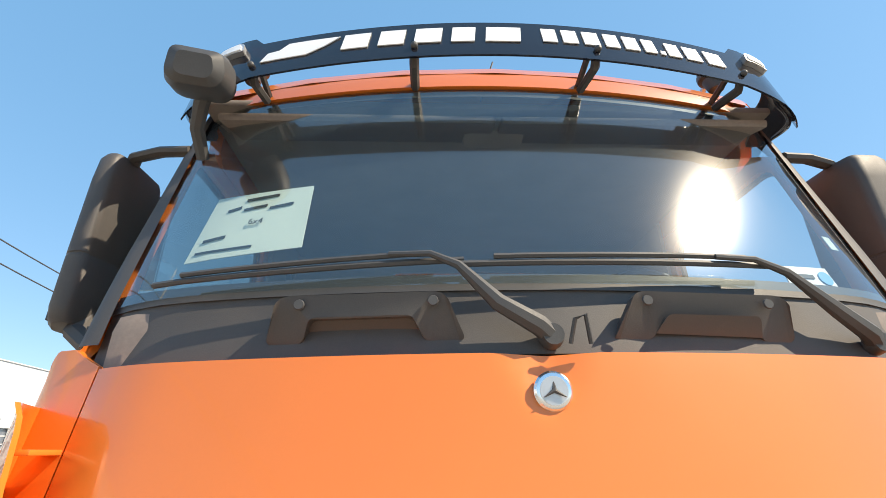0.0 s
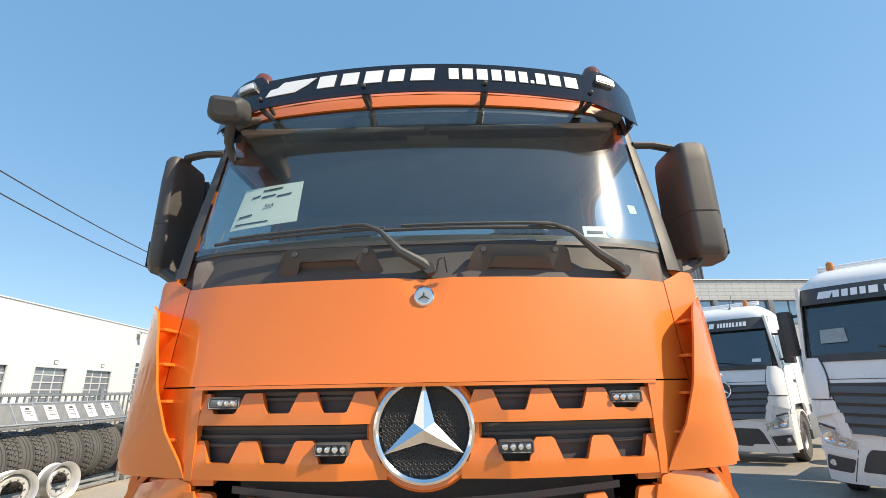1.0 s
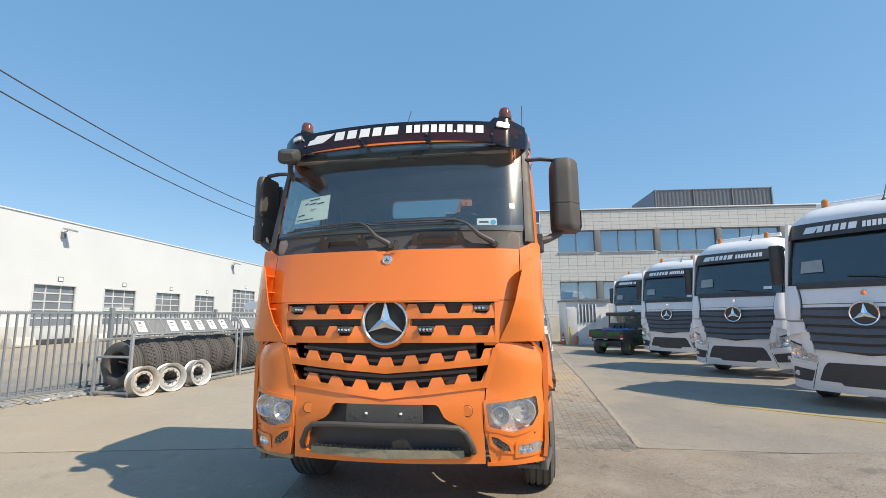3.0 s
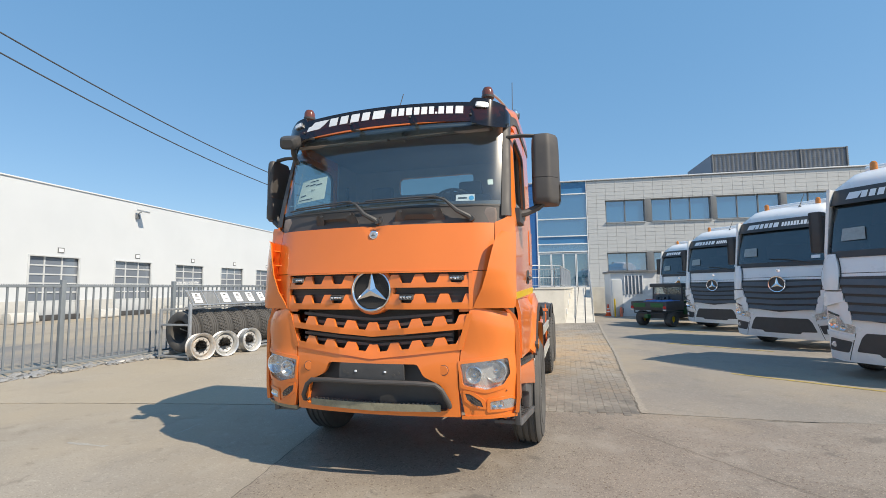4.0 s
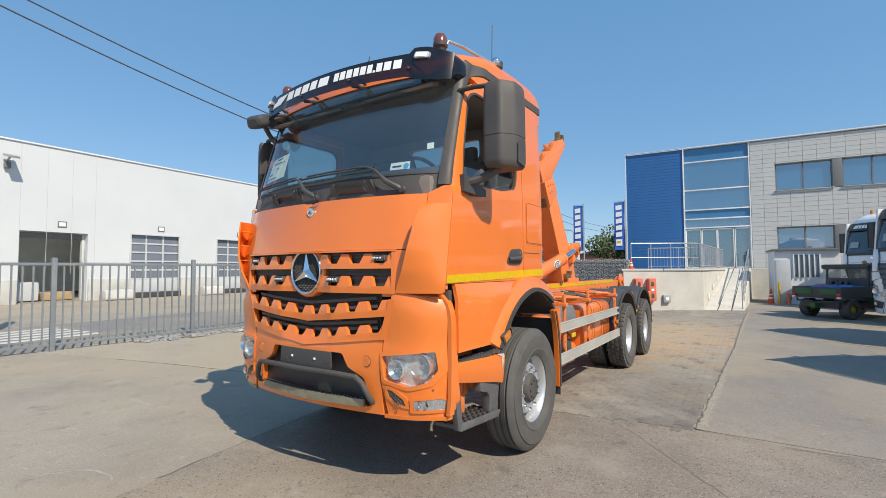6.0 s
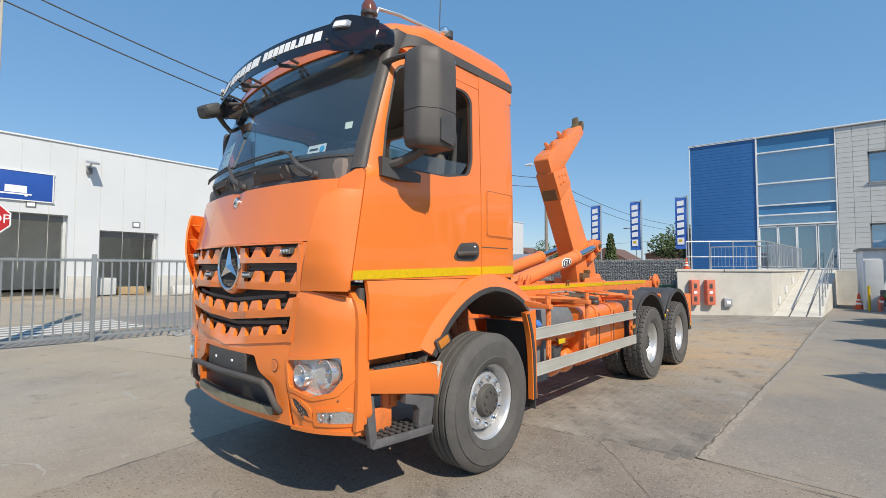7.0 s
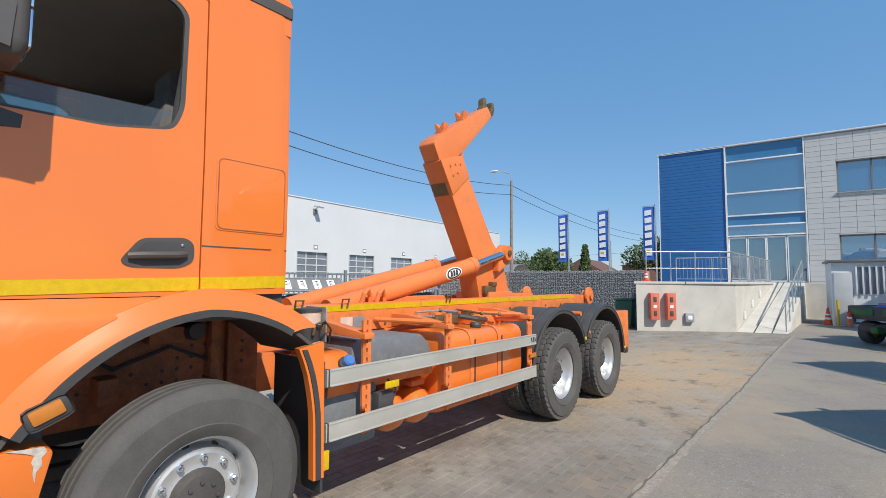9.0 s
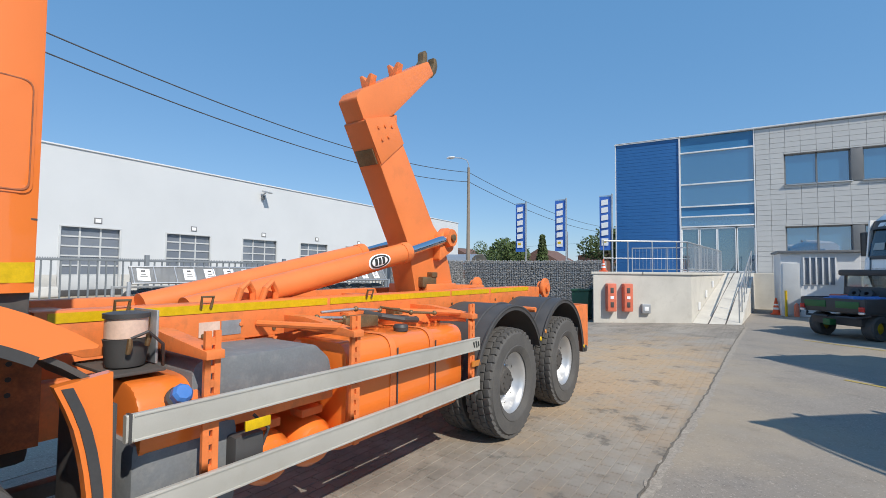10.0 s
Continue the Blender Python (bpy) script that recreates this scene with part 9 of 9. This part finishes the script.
def tractor(m):
    t = empty("tractor_unit", m, "white tractor unit parked in a slanting row", "truck", "white tractor units")
    bm = bmesh.new()
    strip(bm, span(-1.23, 1.23, 36), lambda x: 0.27 + 0.12 * max(0, abs(x) - 1.0), lambda x: 2.14, W, 0.04, 16)
    part("front_panel", bm, WHITE_PAINT, t)
    # grille
    gp = rpoly([(-0.97, 1.775), (0.97, 1.775), (0.915, 1.5), (0.83, 1.16), (0.76, 1.035), (0.38, 0.985), (0, 0.94), (-0.38, 0.985), (-0.76, 1.035), (-0.83, 1.16), (-0.915, 1.5)], 0.025)
    g = part("grille", make(patch, gp, off(0.008), 0.02, 5, 40, (0, 1.35)), BLACK, t, "black slatted grille")
    for i in range(5):
        z = 1.69 - 0.153 * i
        hw = float(np.interp(z, (1.05, 1.16, 1.5, 1.775), (0.765, 0.815, 0.895, 0.95)))
        part("grille_slat", make(strip, span(-hw, hw, 16), lambda x: z - 0.055 - 0.035 * (1 - abs(x)), lambda x: z + 0.05 - 0.035 * (1 - abs(x)), lambda x, zz, d: W(x, zz, d - 0.045 + 0.3 * (zz - z + 0.055)), 0.02, 3), SLAT, g)
    at_ = Matrix.Translation(W(0, 1.66, -0.065)) @ ON_FRONT
    em = part("emblem_ring", make(add_lathe, [(0.18, 0.0), (0.185, 0.02), (0.205, 0.024), (0.217, 0.0), (0.217, -0.03), (0.18, -0.03)], at_, 32, True), CHROME, g)
    part("emblem_disc", make(add_lathe, [(0.0005, 0.0), (0.186, 0.0), (0.186, -0.02), (0.0005, -0.02)], at_, 28), BLACK, em)
    for k in range(3):
        a = radians(90 + 120 * k)
        u, q = Vector((math.cos(a), 0, math.sin(a))), Vector((-math.sin(a), 0, math.cos(a)))
        o = W(0, 1.66, -0.07)
        bm = bmesh.new()
        vs = [bm.verts.new(p) for p in (o + u * 0.185, o + (u + q * 1.73) * 0.024, o, o + (u - q * 1.73) * 0.024, o + Vector((0, -0.025, 0)))]
        for f in ((0, 1, 4), (1, 2, 4), (2, 3, 4), (3, 0, 4), (3, 2, 1, 0)):
            bm.faces.new([vs[i] for i in f])
        part("emblem_arm", bm, CHROME, em, "", 0)
    part("badge", make(add_lathe, [(0.0005, 0.01), (0.045, 0.008), (0.05, 0), (0.0005, 0)], Matrix.Translation(W(0, 2.02, -0.004)) @ ON_FRONT, 18), CHROME, t)
    part("lower_vent", make(patch, rpoly([(-0.61, 0.79), (0.61, 0.79), (0.68, 0.70), (0.77, 0.46), (0.45, 0.45), (0.42, 0.40), (-0.42, 0.40), (-0.45, 0.45), (-0.77, 0.46), (-0.68, 0.70)], 0.03), off(0.006), 0.02, 3, 28), BLACK, t, "dark lower air intake")
    part("hood_seam", make(strip, span(-1.0, 1.0, 16), lambda x: 1.83, lambda x: 1.842, off(0.003), 0.01, 1), GREY_PLASTIC, t)
    for s in (1, -1):
        def C(k):
            return lambda x, z, d: W(s * x, z, d - k)
        lampp = rpoly([(0.75, 0.90), (0.77, 0.77), (1.17, 0.83), (1.225, 1.14), (1.13, 1.15), (1.0, 1.06), (0.90, 0.93)], 0.025)
        lamp = part("headlamp", make(patch, lampp, C(0.006), 0.02, 4, 28), LAMP_SILVER, t, "clear slanting headlamp")
        for x, z, r in ((1.08, 0.94, 0.085), (0.94, 0.86, 0.045)):
            part("reflector", make(add_lathe, [(0.0005, 0.004), (r * 0.5, 0.006), (r, 0.02), (r * 1.1, 0.012), (r * 1.1, 0)], Matrix.Translation(W(s * x, z, -0.012)) @ ON_FRONT, 20), CHROME, lamp)
        part("lamp_bezel", make(strip, span(0, 1, 6), lambda k: 0.0, lambda k: 0.035, lambda k, q, d: W(s * (0.99 + 0.22 * k), 1.055 + 0.07 * k + q, d - 0.012), 0.01, 1), BLACK, lamp)
        part("lens_cover", make(patch, lampp, C(0.04), 0.004, 4, 28), LENS, lamp)
        fog = part("fog_recess", make(patch, rpoly([(0.82, 0.63), (1.19, 0.68), (1.225, 0.45), (0.89, 0.43)], 0.03), C(0.006), 0.02, 3, 20), BLACK, t)
        part("fog_lamp", make(add_lathe, [(0.0005, 0.01), (0.045, 0.008), (0.05, 0), (0.0005, 0)], Matrix.Translation(W(s * 1.12, 0.56, -0.014)) @ ON_FRONT, 14), LAMP_SILVER, fog)
        # bumper corner: raised brow over the lamp, lip below it, seams
        def skin(k):
            return lambda q, v, d: W(s * q, v, d - k * math.sin(math.pi * min(1, max(0, (q - 0.86) / 0.5))) ** 0.5)
        part("lamp_brow", make(strip, span(0.90, 1.255, 14), lambda x: 1.33 - 0.10 * (x - 0.9) / 0.35, lambda x: 1.50, skin(0.07), 0.06, 4), WHITE_PAINT, t, "raised brow over the headlamp")
        part("corner_lip", make(strip, span(0.78, 1.25, 14), lambda x: 0.665 + 0.13 * (x - 0.78), lambda x: 0.735 + 0.15 * (x - 0.78), C(0.03), 0.03, 3), WHITE_PAINT, t)
        part("lamp_side", make(strip, span(0.94, 1.36, 10), lambda z: 0.79 + 0.06 * (z - 0.94) + 0.14 * max(0, z - 1.1), lambda z: 0.90 + 0.2 * (z - 0.94) + 0.05 * max(0, z - 1.1), lambda z, x, d: W(s * x, z, d - 0.03), 0.03, 3), WHITE_PAINT, t)
        part("bumper_seam", make(strip, span(0.30, 0.78, 6), lambda z: 0.755 + 0.28 * (0.78 - z), lambda z: 0.767 + 0.28 * (0.78 - z), lambda z, x, d: W(s * x, z, d - 0.003), 0.01, 1), GREY_PLASTIC, t)
        part("corner_seam", make(strip, span(0.9, 1.25, 8), lambda x: 1.515, lambda x: 1.53, C(0.004), 0.01, 1), GREY_PLASTIC, t)
        part("towing_cap", make(add_lathe, [(0.0005, 0.008), (0.032, 0.007), (0.036, 0), (0.0005, 0)], Matrix.Translation(W(s * 0.70, 0.86, -0.004)) @ ON_FRONT, 14), WHITE_PAINT, t)
        # air vane down the cab corner
        def vane(z, k, d):
            lo = 1.0 - 0.05 * math.sin(math.pi * min(1, (2.18 - z) / 0.7)) - 0.03 * (2.18 - z)
            x = lo + (1.265 - 0.02 * max(0, z - 2.0) - lo) * k
            return W(s * x, z, d - 0.025 - 0.065 * math.sin(math.pi * min(1, 0.12 + k * 0.95)) ** 0.7)
        part("corner_vane", make(strip, span(1.535, 2.19, 14), lambda z: 0.0, lambda z: 1.0 - 0.35 * max(0, z - 2.08) / 0.11, vane, 0.03, 8), WHITE_PAINT, t, "curved white air vane")
        # Dark strip painted in for the shadow line beside the vane.
        part("vane_gap", make(strip, span(1.56, 2.17, 10), lambda z: 0.0, lambda z: 0.02, lambda z, q, d: W(s * (0.975 - 0.05 * math.sin(math.pi * min(1, (2.18 - z) / 0.7)) - 0.03 * (2.18 - z) + q), z, d - 0.003), 0.01, 1), GREY_PLASTIC, t)
        sf = lambda y, z, d, s=s: Vector((s * (1.245 - 0.10 * max(0, z - 2.2) - d), y, z))
        part("cab_side", make(strip, span(0.30, 2.2, 10), lambda y: 1.12 if y < 0.75 or y > 1.95 else 1.32, lambda y: 3.42, sf, 0.05, 10), WHITE_PAINT, t)
        part("side_window", make(patch, rpoly([(0.52, 2.2), (1.35, 2.25), (1.38, 2.95), (0.72, 2.98)], 0.05), lambda y, z, d: sf(y, z, d - 0.006), 0.02), DARK_GLASS, t)
        for y in (0.40, 1.5):
            part("door_seam", make(strip, span(1.2, 3.05, 8), lambda z: y, lambda z: y + 0.014, lambda z, yy, d: sf(yy + 0.12 * max(0, z - 2.2) * (y < 1), z, d - 0.004), 0.01, 1), DARK, t)
        part("door_handle", boxes(((s * 1.25, 1.32, 1.85), (0.02, 0.2, 0.07), 0.01)), BLACK, t)
        part("step_panel", make(strip, span(0.28, 0.78, 4), lambda y: 0.34, lambda y: 1.12, lambda y, z, d: Vector((s * (1.23 - d), y, z)), 0.05, 4), WHITE_PAINT, t)
        part("wheel_arch", make(strip, span(15, 165, 20), lambda a: 0.62, lambda a: 1.235, lambda a, x, d: Vector((s * x, 1.42 + (0.66 - d) * math.cos(radians(a)), 0.52 + (0.66 - d) * math.sin(radians(a)))), 0.04, 3), WHITE_PAINT, t)
        mir = part("side_mirror", make(add_prism, rpoly([(s * 1.30, 0.42), (s * 1.50, 0.40), (s * 1.52, 0.62), (s * 1.30, 0.64)] if s > 0 else [(s * 1.30, 0.64), (s * 1.52, 0.62), (s * 1.50, 0.40), (s * 1.30, 0.42)], 0.04), "z", 2.25, 3.05, 0.03), BLACK, t, "tall black side mirror")
        for z in (2.35, 2.95):
            part("mirror_arm", make(add_tube, [(s * 1.15, 0.42, z), (s * 1.35, 0.5, z)], 0.03, 6), BLACK, mir)
        part("pillar", make(strip, span(2.15, 3.2, 8), lambda z: 0.0, lambda z: 1.0, lambda z, k, d: W(s * (1.12 - 0.07 * (z - 2.15)), z, 0).lerp(sf(0.5 + 0.2 * (z - 2.15), z, 0), k) + Vector((0, d, 0)), 0.04, 3), BLACK, t)
        bc = part("beacon", make(add_lathe, [(0.06, 0.0), (0.06, 0.05), (0.055, 0.14), (0.03, 0.17), (0.0005, 0.175)], Matrix.Translation((s * 0.62, 0.95, 3.76)), 14), AMBER, t, "amber beacon")
        wheel(t, 1.42, 1.06, 0.548, s, "front")
        wheel(t, 5.1, 1.06, 0.548, s, "rear")
        part("rear_fender", make(strip, span(10, 170, 14), lambda a: 0.65, lambda a: 1.24, lambda a, x, d: Vector((s * x, 5.1 + (0.66 - d) * math.cos(radians(a)), 0.52 + (0.66 - d) * math.sin(radians(a)))), 0.03, 2), BLACK, t)
        part("side_skirt", boxes(((s * 1.1, 3.2, 0.72), (0.24, 2.0, 0.6), 0.05)), TANK_GREY if s > 0 else WHITE_PAINT, t)
        part("chassis_rail", boxes(((s * 0.4, 3.9, 0.9), (0.09, 5.2, 0.26), 0.01)), BLACK, t)
        part("air_fin", boxes(((s * 1.16, 2.45, 2.1), (0.06, 0.5, 2.3), 0.02)), WHITE_PAINT, t)
        part("marker_lamp", boxes((W(s * 1.02, 3.28, -0.01), (0.1, 0.03, 0.05), 0.01)), PAPER_WHITE, t)
    scr = part("windscreen", make(strip, span(-1.10, 1.10, 24), lambda x: 2.14, lambda x: 3.16, lambda x, z, d: W(x * (1 - 0.05 * (z - 2.15)), z, d - 0.004), 0.02, 8), CAB_GLASS, t, "dark curved windscreen")
    part("cowl", make(strip, span(-1.08, 1.08, 20), lambda x: 2.12, lambda x: 2.24, off(0.02), 0.03, 2), BLACK, t)
    part("wiper", make(add_tube, [W(0.7, 2.2, -0.03), W(0.2, 2.3, -0.045), W(-0.2, 2.33, -0.03)], 0.012, 6), BLACK, t)
    vis = part("sun_visor", make(strip, span(-1.14, 1.14, 28), lambda x: 3.10, lambda x: 3.40, lambda x, z, d: W(x, z, d - 0.06 - 0.15 * (3.4 - z)), 0.03, 3), BLACK, t, "black visor with a white trade name")
    def on(x, z, d):
        return W(x, z, d - 0.066 - 0.15 * (3.4 - z))
    bm = bmesh.new()
    patch(bm, [(-0.84, 3.185), (-0.66, 3.185), (-0.60, 3.315), (-0.80, 3.315)], on, 0.004, 1, 8)
    part("logo_block", bm, WHITE_VINYL, vis)
    letters(vis, (1.15, 1.1, 1.15, 1.0, 1.5), -0.63, 0.0, 3.185, 3.315, on, 0.1)
    letters(vis, (0.95, 1, 1.05, 0.95, 1, 0.85, 0.35, 0.95, 1.15, 1.3), 0.05, 0.72, 3.19, 3.305, on, 0.0)
    part("data_card", make(patch, [(-0.92, 2.42), (-0.55, 2.43), (-0.57, 2.66), (-0.90, 2.65)], off(0.03), 0.003, 1, 8), CARD, t)
    part("windscreen_label", make(patch, [(0.72, 2.3), (0.9, 2.3), (0.9, 2.38), (0.72, 2.38)], off(0.03), 0.003, 1, 8), PAPER_WHITE, t)
    bm = bmesh.new()
    prof = [(0.40, 3.38), (0.44, 3.50), (0.54, 3.62), (0.74, 3.73), (1.0, 3.79), (1.5, 3.82), (2.05, 3.81), (2.2, 3.68), (2.21, 3.40)]
    rows = []
    for y, z in prof:
        row = []
        for u in span(-1, 1, 24):
            x = u * 1.13
            row.append(bm.verts.new((x, y + 0.09 * x * x * max(0, 1 - (y - 0.42) / 0.6), z + (min(z, 3.41) - z) * (abs(u) ** 7 * 0.75 + 0.25 * max(0, (abs(u) - 0.75) / 0.25)))))
        rows.append(row)
    grid_faces(bm, rows)
    bmesh.ops.solidify(bm, geom=bm.faces[:], thickness=0.03)
    part("cab_roof", bm, WHITE_PAINT, t, "rounded white roof")
    part("cab_back", boxes(((0, 2.18, 2.35), (2.36, 0.06, 2.4), 0.02)), WHITE_PAINT, t)
    part("cab_floor", boxes(((0, 1.2, 1.2), (2.3, 1.9, 0.3), 0.02)), DARK, t)
    part("cab_seats", boxes(((0, 1.5, 2.2), (1.9, 0.3, 1.2), 0.08)), SEAT_CLOTH, t)
    part("roof_bar", make(add_tube, [(-0.85, 1.3, 3.87), (0.85, 1.3, 3.87)], 0.055, 8), WHITE_PAINT, t)
    part("antenna", make(add_tube, [(0.3, 0.72, 3.70), (0.3, 0.725, 3.75), (0.34, 0.92, 4.1)], [0.05, 0.012, 0.006], 8), BLACK, t)
    part("engine_block", boxes(((0, 1.2, 0.85), (0.8, 1.6, 0.6), 0.05)), DARK, t)
    part("coupling_plate", make(add_lathe, [(0.0005, 0.0), (0.45, 0.0), (0.45, 0.06), (0.0005, 0.07)], Matrix.Translation((0, 5.0, 1.15)), 24), BLACK, t)
    for y in (1.42, 5.1):
        part("axle", tubes([[(-0.95, y, 0.525), (0.95, y, 0.525)], 0.08, 8]), DARK, t)
    return t


SLAT = mat("tractor_grille_slat", (0.105, 0.118, 0.132), 0.5, var=0.12, scale=6, bump=0.02, dirt=(0.17, 0.165, 0.155), amount=0.2)
# The glass's dimming is put into the colour; the card lies before the pane.
CARD = mat("glass_dimmed_card", (0.30, 0.35, 0.36), 0.4, var=0.15, scale=14, bump=0.0)
CAB_GLASS = pane("tractor_windscreen", (0.4, 0.48, 0.5), 0.72, 0.02, body=(0.06, 0.085, 0.10), base=0.14)
TURN_W = -51
first = tractor(pose(7.72, 9.62, 0.01, 0, 0, TURN_W))
for x, y in ((7.38, 4.85), (7.98, 14.75), (8.45, 20.4)):
    copy_thing(first, pose(x, y, 0.01, 0, 0, TURN_W))

# ---- facade tiles: the nearest as pieces of their own, the rest joined ----
TW, TH = 0.648, 0.2725


def tile_free(x, z):
    a, b, lo, hi = x + 0.02, x + TW - 0.02, z + 0.02, z + TH - 0.02
    for z0, z1 in (UP, LOW):
        if lo < z1 + 0.02 and hi > z0 - 0.04 and b > WINDOWS[0][0] - 0.02 and a < WINDOWS[-1][1] + 0.02:
            return False
    return hi < 9.4


TILE = bmesh.new()
add_prism(TILE, [(0.006, 0.006), (TW - 0.006, 0.006), (TW - 0.006, TH - 0.006), (0.006, TH - 0.006)], "y", -0.03, 0.06)
TILE = as_mesh("facade_tile", TILE, OFFICE_TILE, 0)
made, rest_v, rest_f = 0, [], []
for i in range(48):
    for j in range(34):
        x, z = 5.575 + i * TW, 0.08 + j * TH
        if not tile_free(x, z):
            w0, w1 = WINDOWS[0][0] - 0.02, WINDOWS[-1][1] + 0.02
            band = next((q for q in (UP, LOW) if z < q[1] + 0.02 and z + TH > q[0] - 0.04), None)
            if band and z + TH < 9.4:
                pieces = [(x, min(x + TW, w0), z, z + TH), (max(x, w1), x + TW, z, z + TH), (max(x, w0), min(x + TW, w1), z, band[0] - 0.04), (max(x, w0), min(x + TW, w1), band[1] + 0.02, z + TH)]
                for a, b, c, d in pieces:
                    if b - a > 0.04 and d - c > 0.03:
                        o, y = len(rest_v), FY - 0.018
                        a, b, c, d = a + 0.006, b - 0.006, c + 0.006, d - 0.006
                        rest_v += [(a, y, c), (b, y, c), (b, y, d), (a, y, d), (a, y + 0.09, c), (b, y + 0.09, c), (b, y + 0.09, d), (a, y + 0.09, d)]
                        rest_f += [[o + q for q in f] for f in ((0, 1, 2, 3), (0, 4, 5, 1), (1, 5, 6, 2), (2, 6, 7, 3), (3, 7, 4, 0))]
            continue
        if made < 290:
            ob = new("facade_tile", TILE)
            ob.parent = office
            ob.matrix_local = Matrix.Translation((x, FY + 0.012, z))
            made += 1
        else:
            o, y = len(rest_v), FY - 0.018
            a, b, c, d = x + 0.006, x + TW - 0.006, z + 0.006, z + TH - 0.006
            rest_v += [(a, y, c), (b, y, c), (b, y, d), (a, y, d), (a, y + 0.09, c), (b, y + 0.09, c), (b, y + 0.09, d), (a, y + 0.09, d)]
            rest_f += [[o + q for q in f] for f in ((0, 1, 2, 3), (0, 4, 5, 1), (1, 5, 6, 2), (2, 6, 7, 3), (3, 7, 4, 0))]
me = bpy.data.meshes.new("facade_tiles")
me.from_pydata(rest_v, [], rest_f)
me.materials.append(OFFICE_TILE)
ob = tagged(new("facade_tiles", me), "pale grey facade tiles", kind="stuff")
ob.parent = office

# ---- paving bricks ----
strip_ob = bpy.data.objects["paved_strip"]
BL, BW = 0.212, 0.106


def brick_shape(x, y, l, w, z, tilt=0.0):
    a, b, c, d, e = x + 0.0025, x + w - 0.0025, y + 0.0025, y + l - 0.0025, 0.004
    v = [(a, c, -0.004), (b, c, -0.004), (b, d, -0.004), (a, d, -0.004), (a + e, c + e, z), (b - e, c + e, z + tilt), (b - e, d - e, z + tilt), (a + e, d - e, z)]
    return v, [(4, 5, 6, 7), (0, 1, 5, 4), (1, 2, 6, 5), (2, 3, 7, 6), (3, 0, 4, 7)]


BRICKS = []
for k in range(6):
    v, f = brick_shape(0, 0, BL, BW, 0.0095, (k - 2.5) * 0.0006)
    me = bpy.data.meshes.new("brick")
    me.from_pydata(v, [], f)
    me.materials.append(PAVER)
    BRICKS.append(me)
rnd = random.Random(11)
rest_v, rest_f = [], []
made = 0
ang = radians(-4.2)
ca, sa = math.cos(ang), math.sin(ang)
for i in range(-16, 34):
    for j in range(0, 76):
        u, v_ = i * BW, j * BL + (BL / 2 if i % 2 else 0)
        x, y = 1.0 + u * ca - v_ * sa, 2.6 + u * sa + v_ * ca
        edge = float(np.interp(y, (2.66, 5.5, 8.55, 13.4, 18.2), (2.72, 3.02, 3.36, 3.8, 4.3))) - 0.115
        if x > edge or y > 18.0 or (x > 2.8 and y > 16.9 and x > edge) or (y > 16.7 + 0.58 * max(0.0, x - 0.1) and x < 2.9):
            continue
        z = 0.0095 + rnd.uniform(-0.001, 0.0015)
        if 2.9 < y < 5.6 and x > 1.55 and made < 298:
            ob = new("brick", BRICKS[rnd.randrange(6)])
            ob.parent = strip_ob
            ob.matrix_local = Matrix.Translation((x, y, z - 0.0095)) @ Matrix.Rotation(ang, 4, "Z")
            made += 1
        else:
            vv, ff = brick_shape(0, 0, BL, BW, z, rnd.uniform(-0.0012, 0.0012))
            o = len(rest_v)
            rest_v += [(x + p[0] * ca - p[1] * sa, y + p[0] * sa + p[1] * ca, p[2]) for p in vv]
            rest_f += [[o + q for q in f] for f in ff]
me = bpy.data.meshes.new("bricks")
me.from_pydata(rest_v, [], rest_f)
me.materials.append(PAVER)
ob = tagged(new("bricks", me), "worn grey-brown paving bricks", kind="stuff")
ob.parent = strip_ob
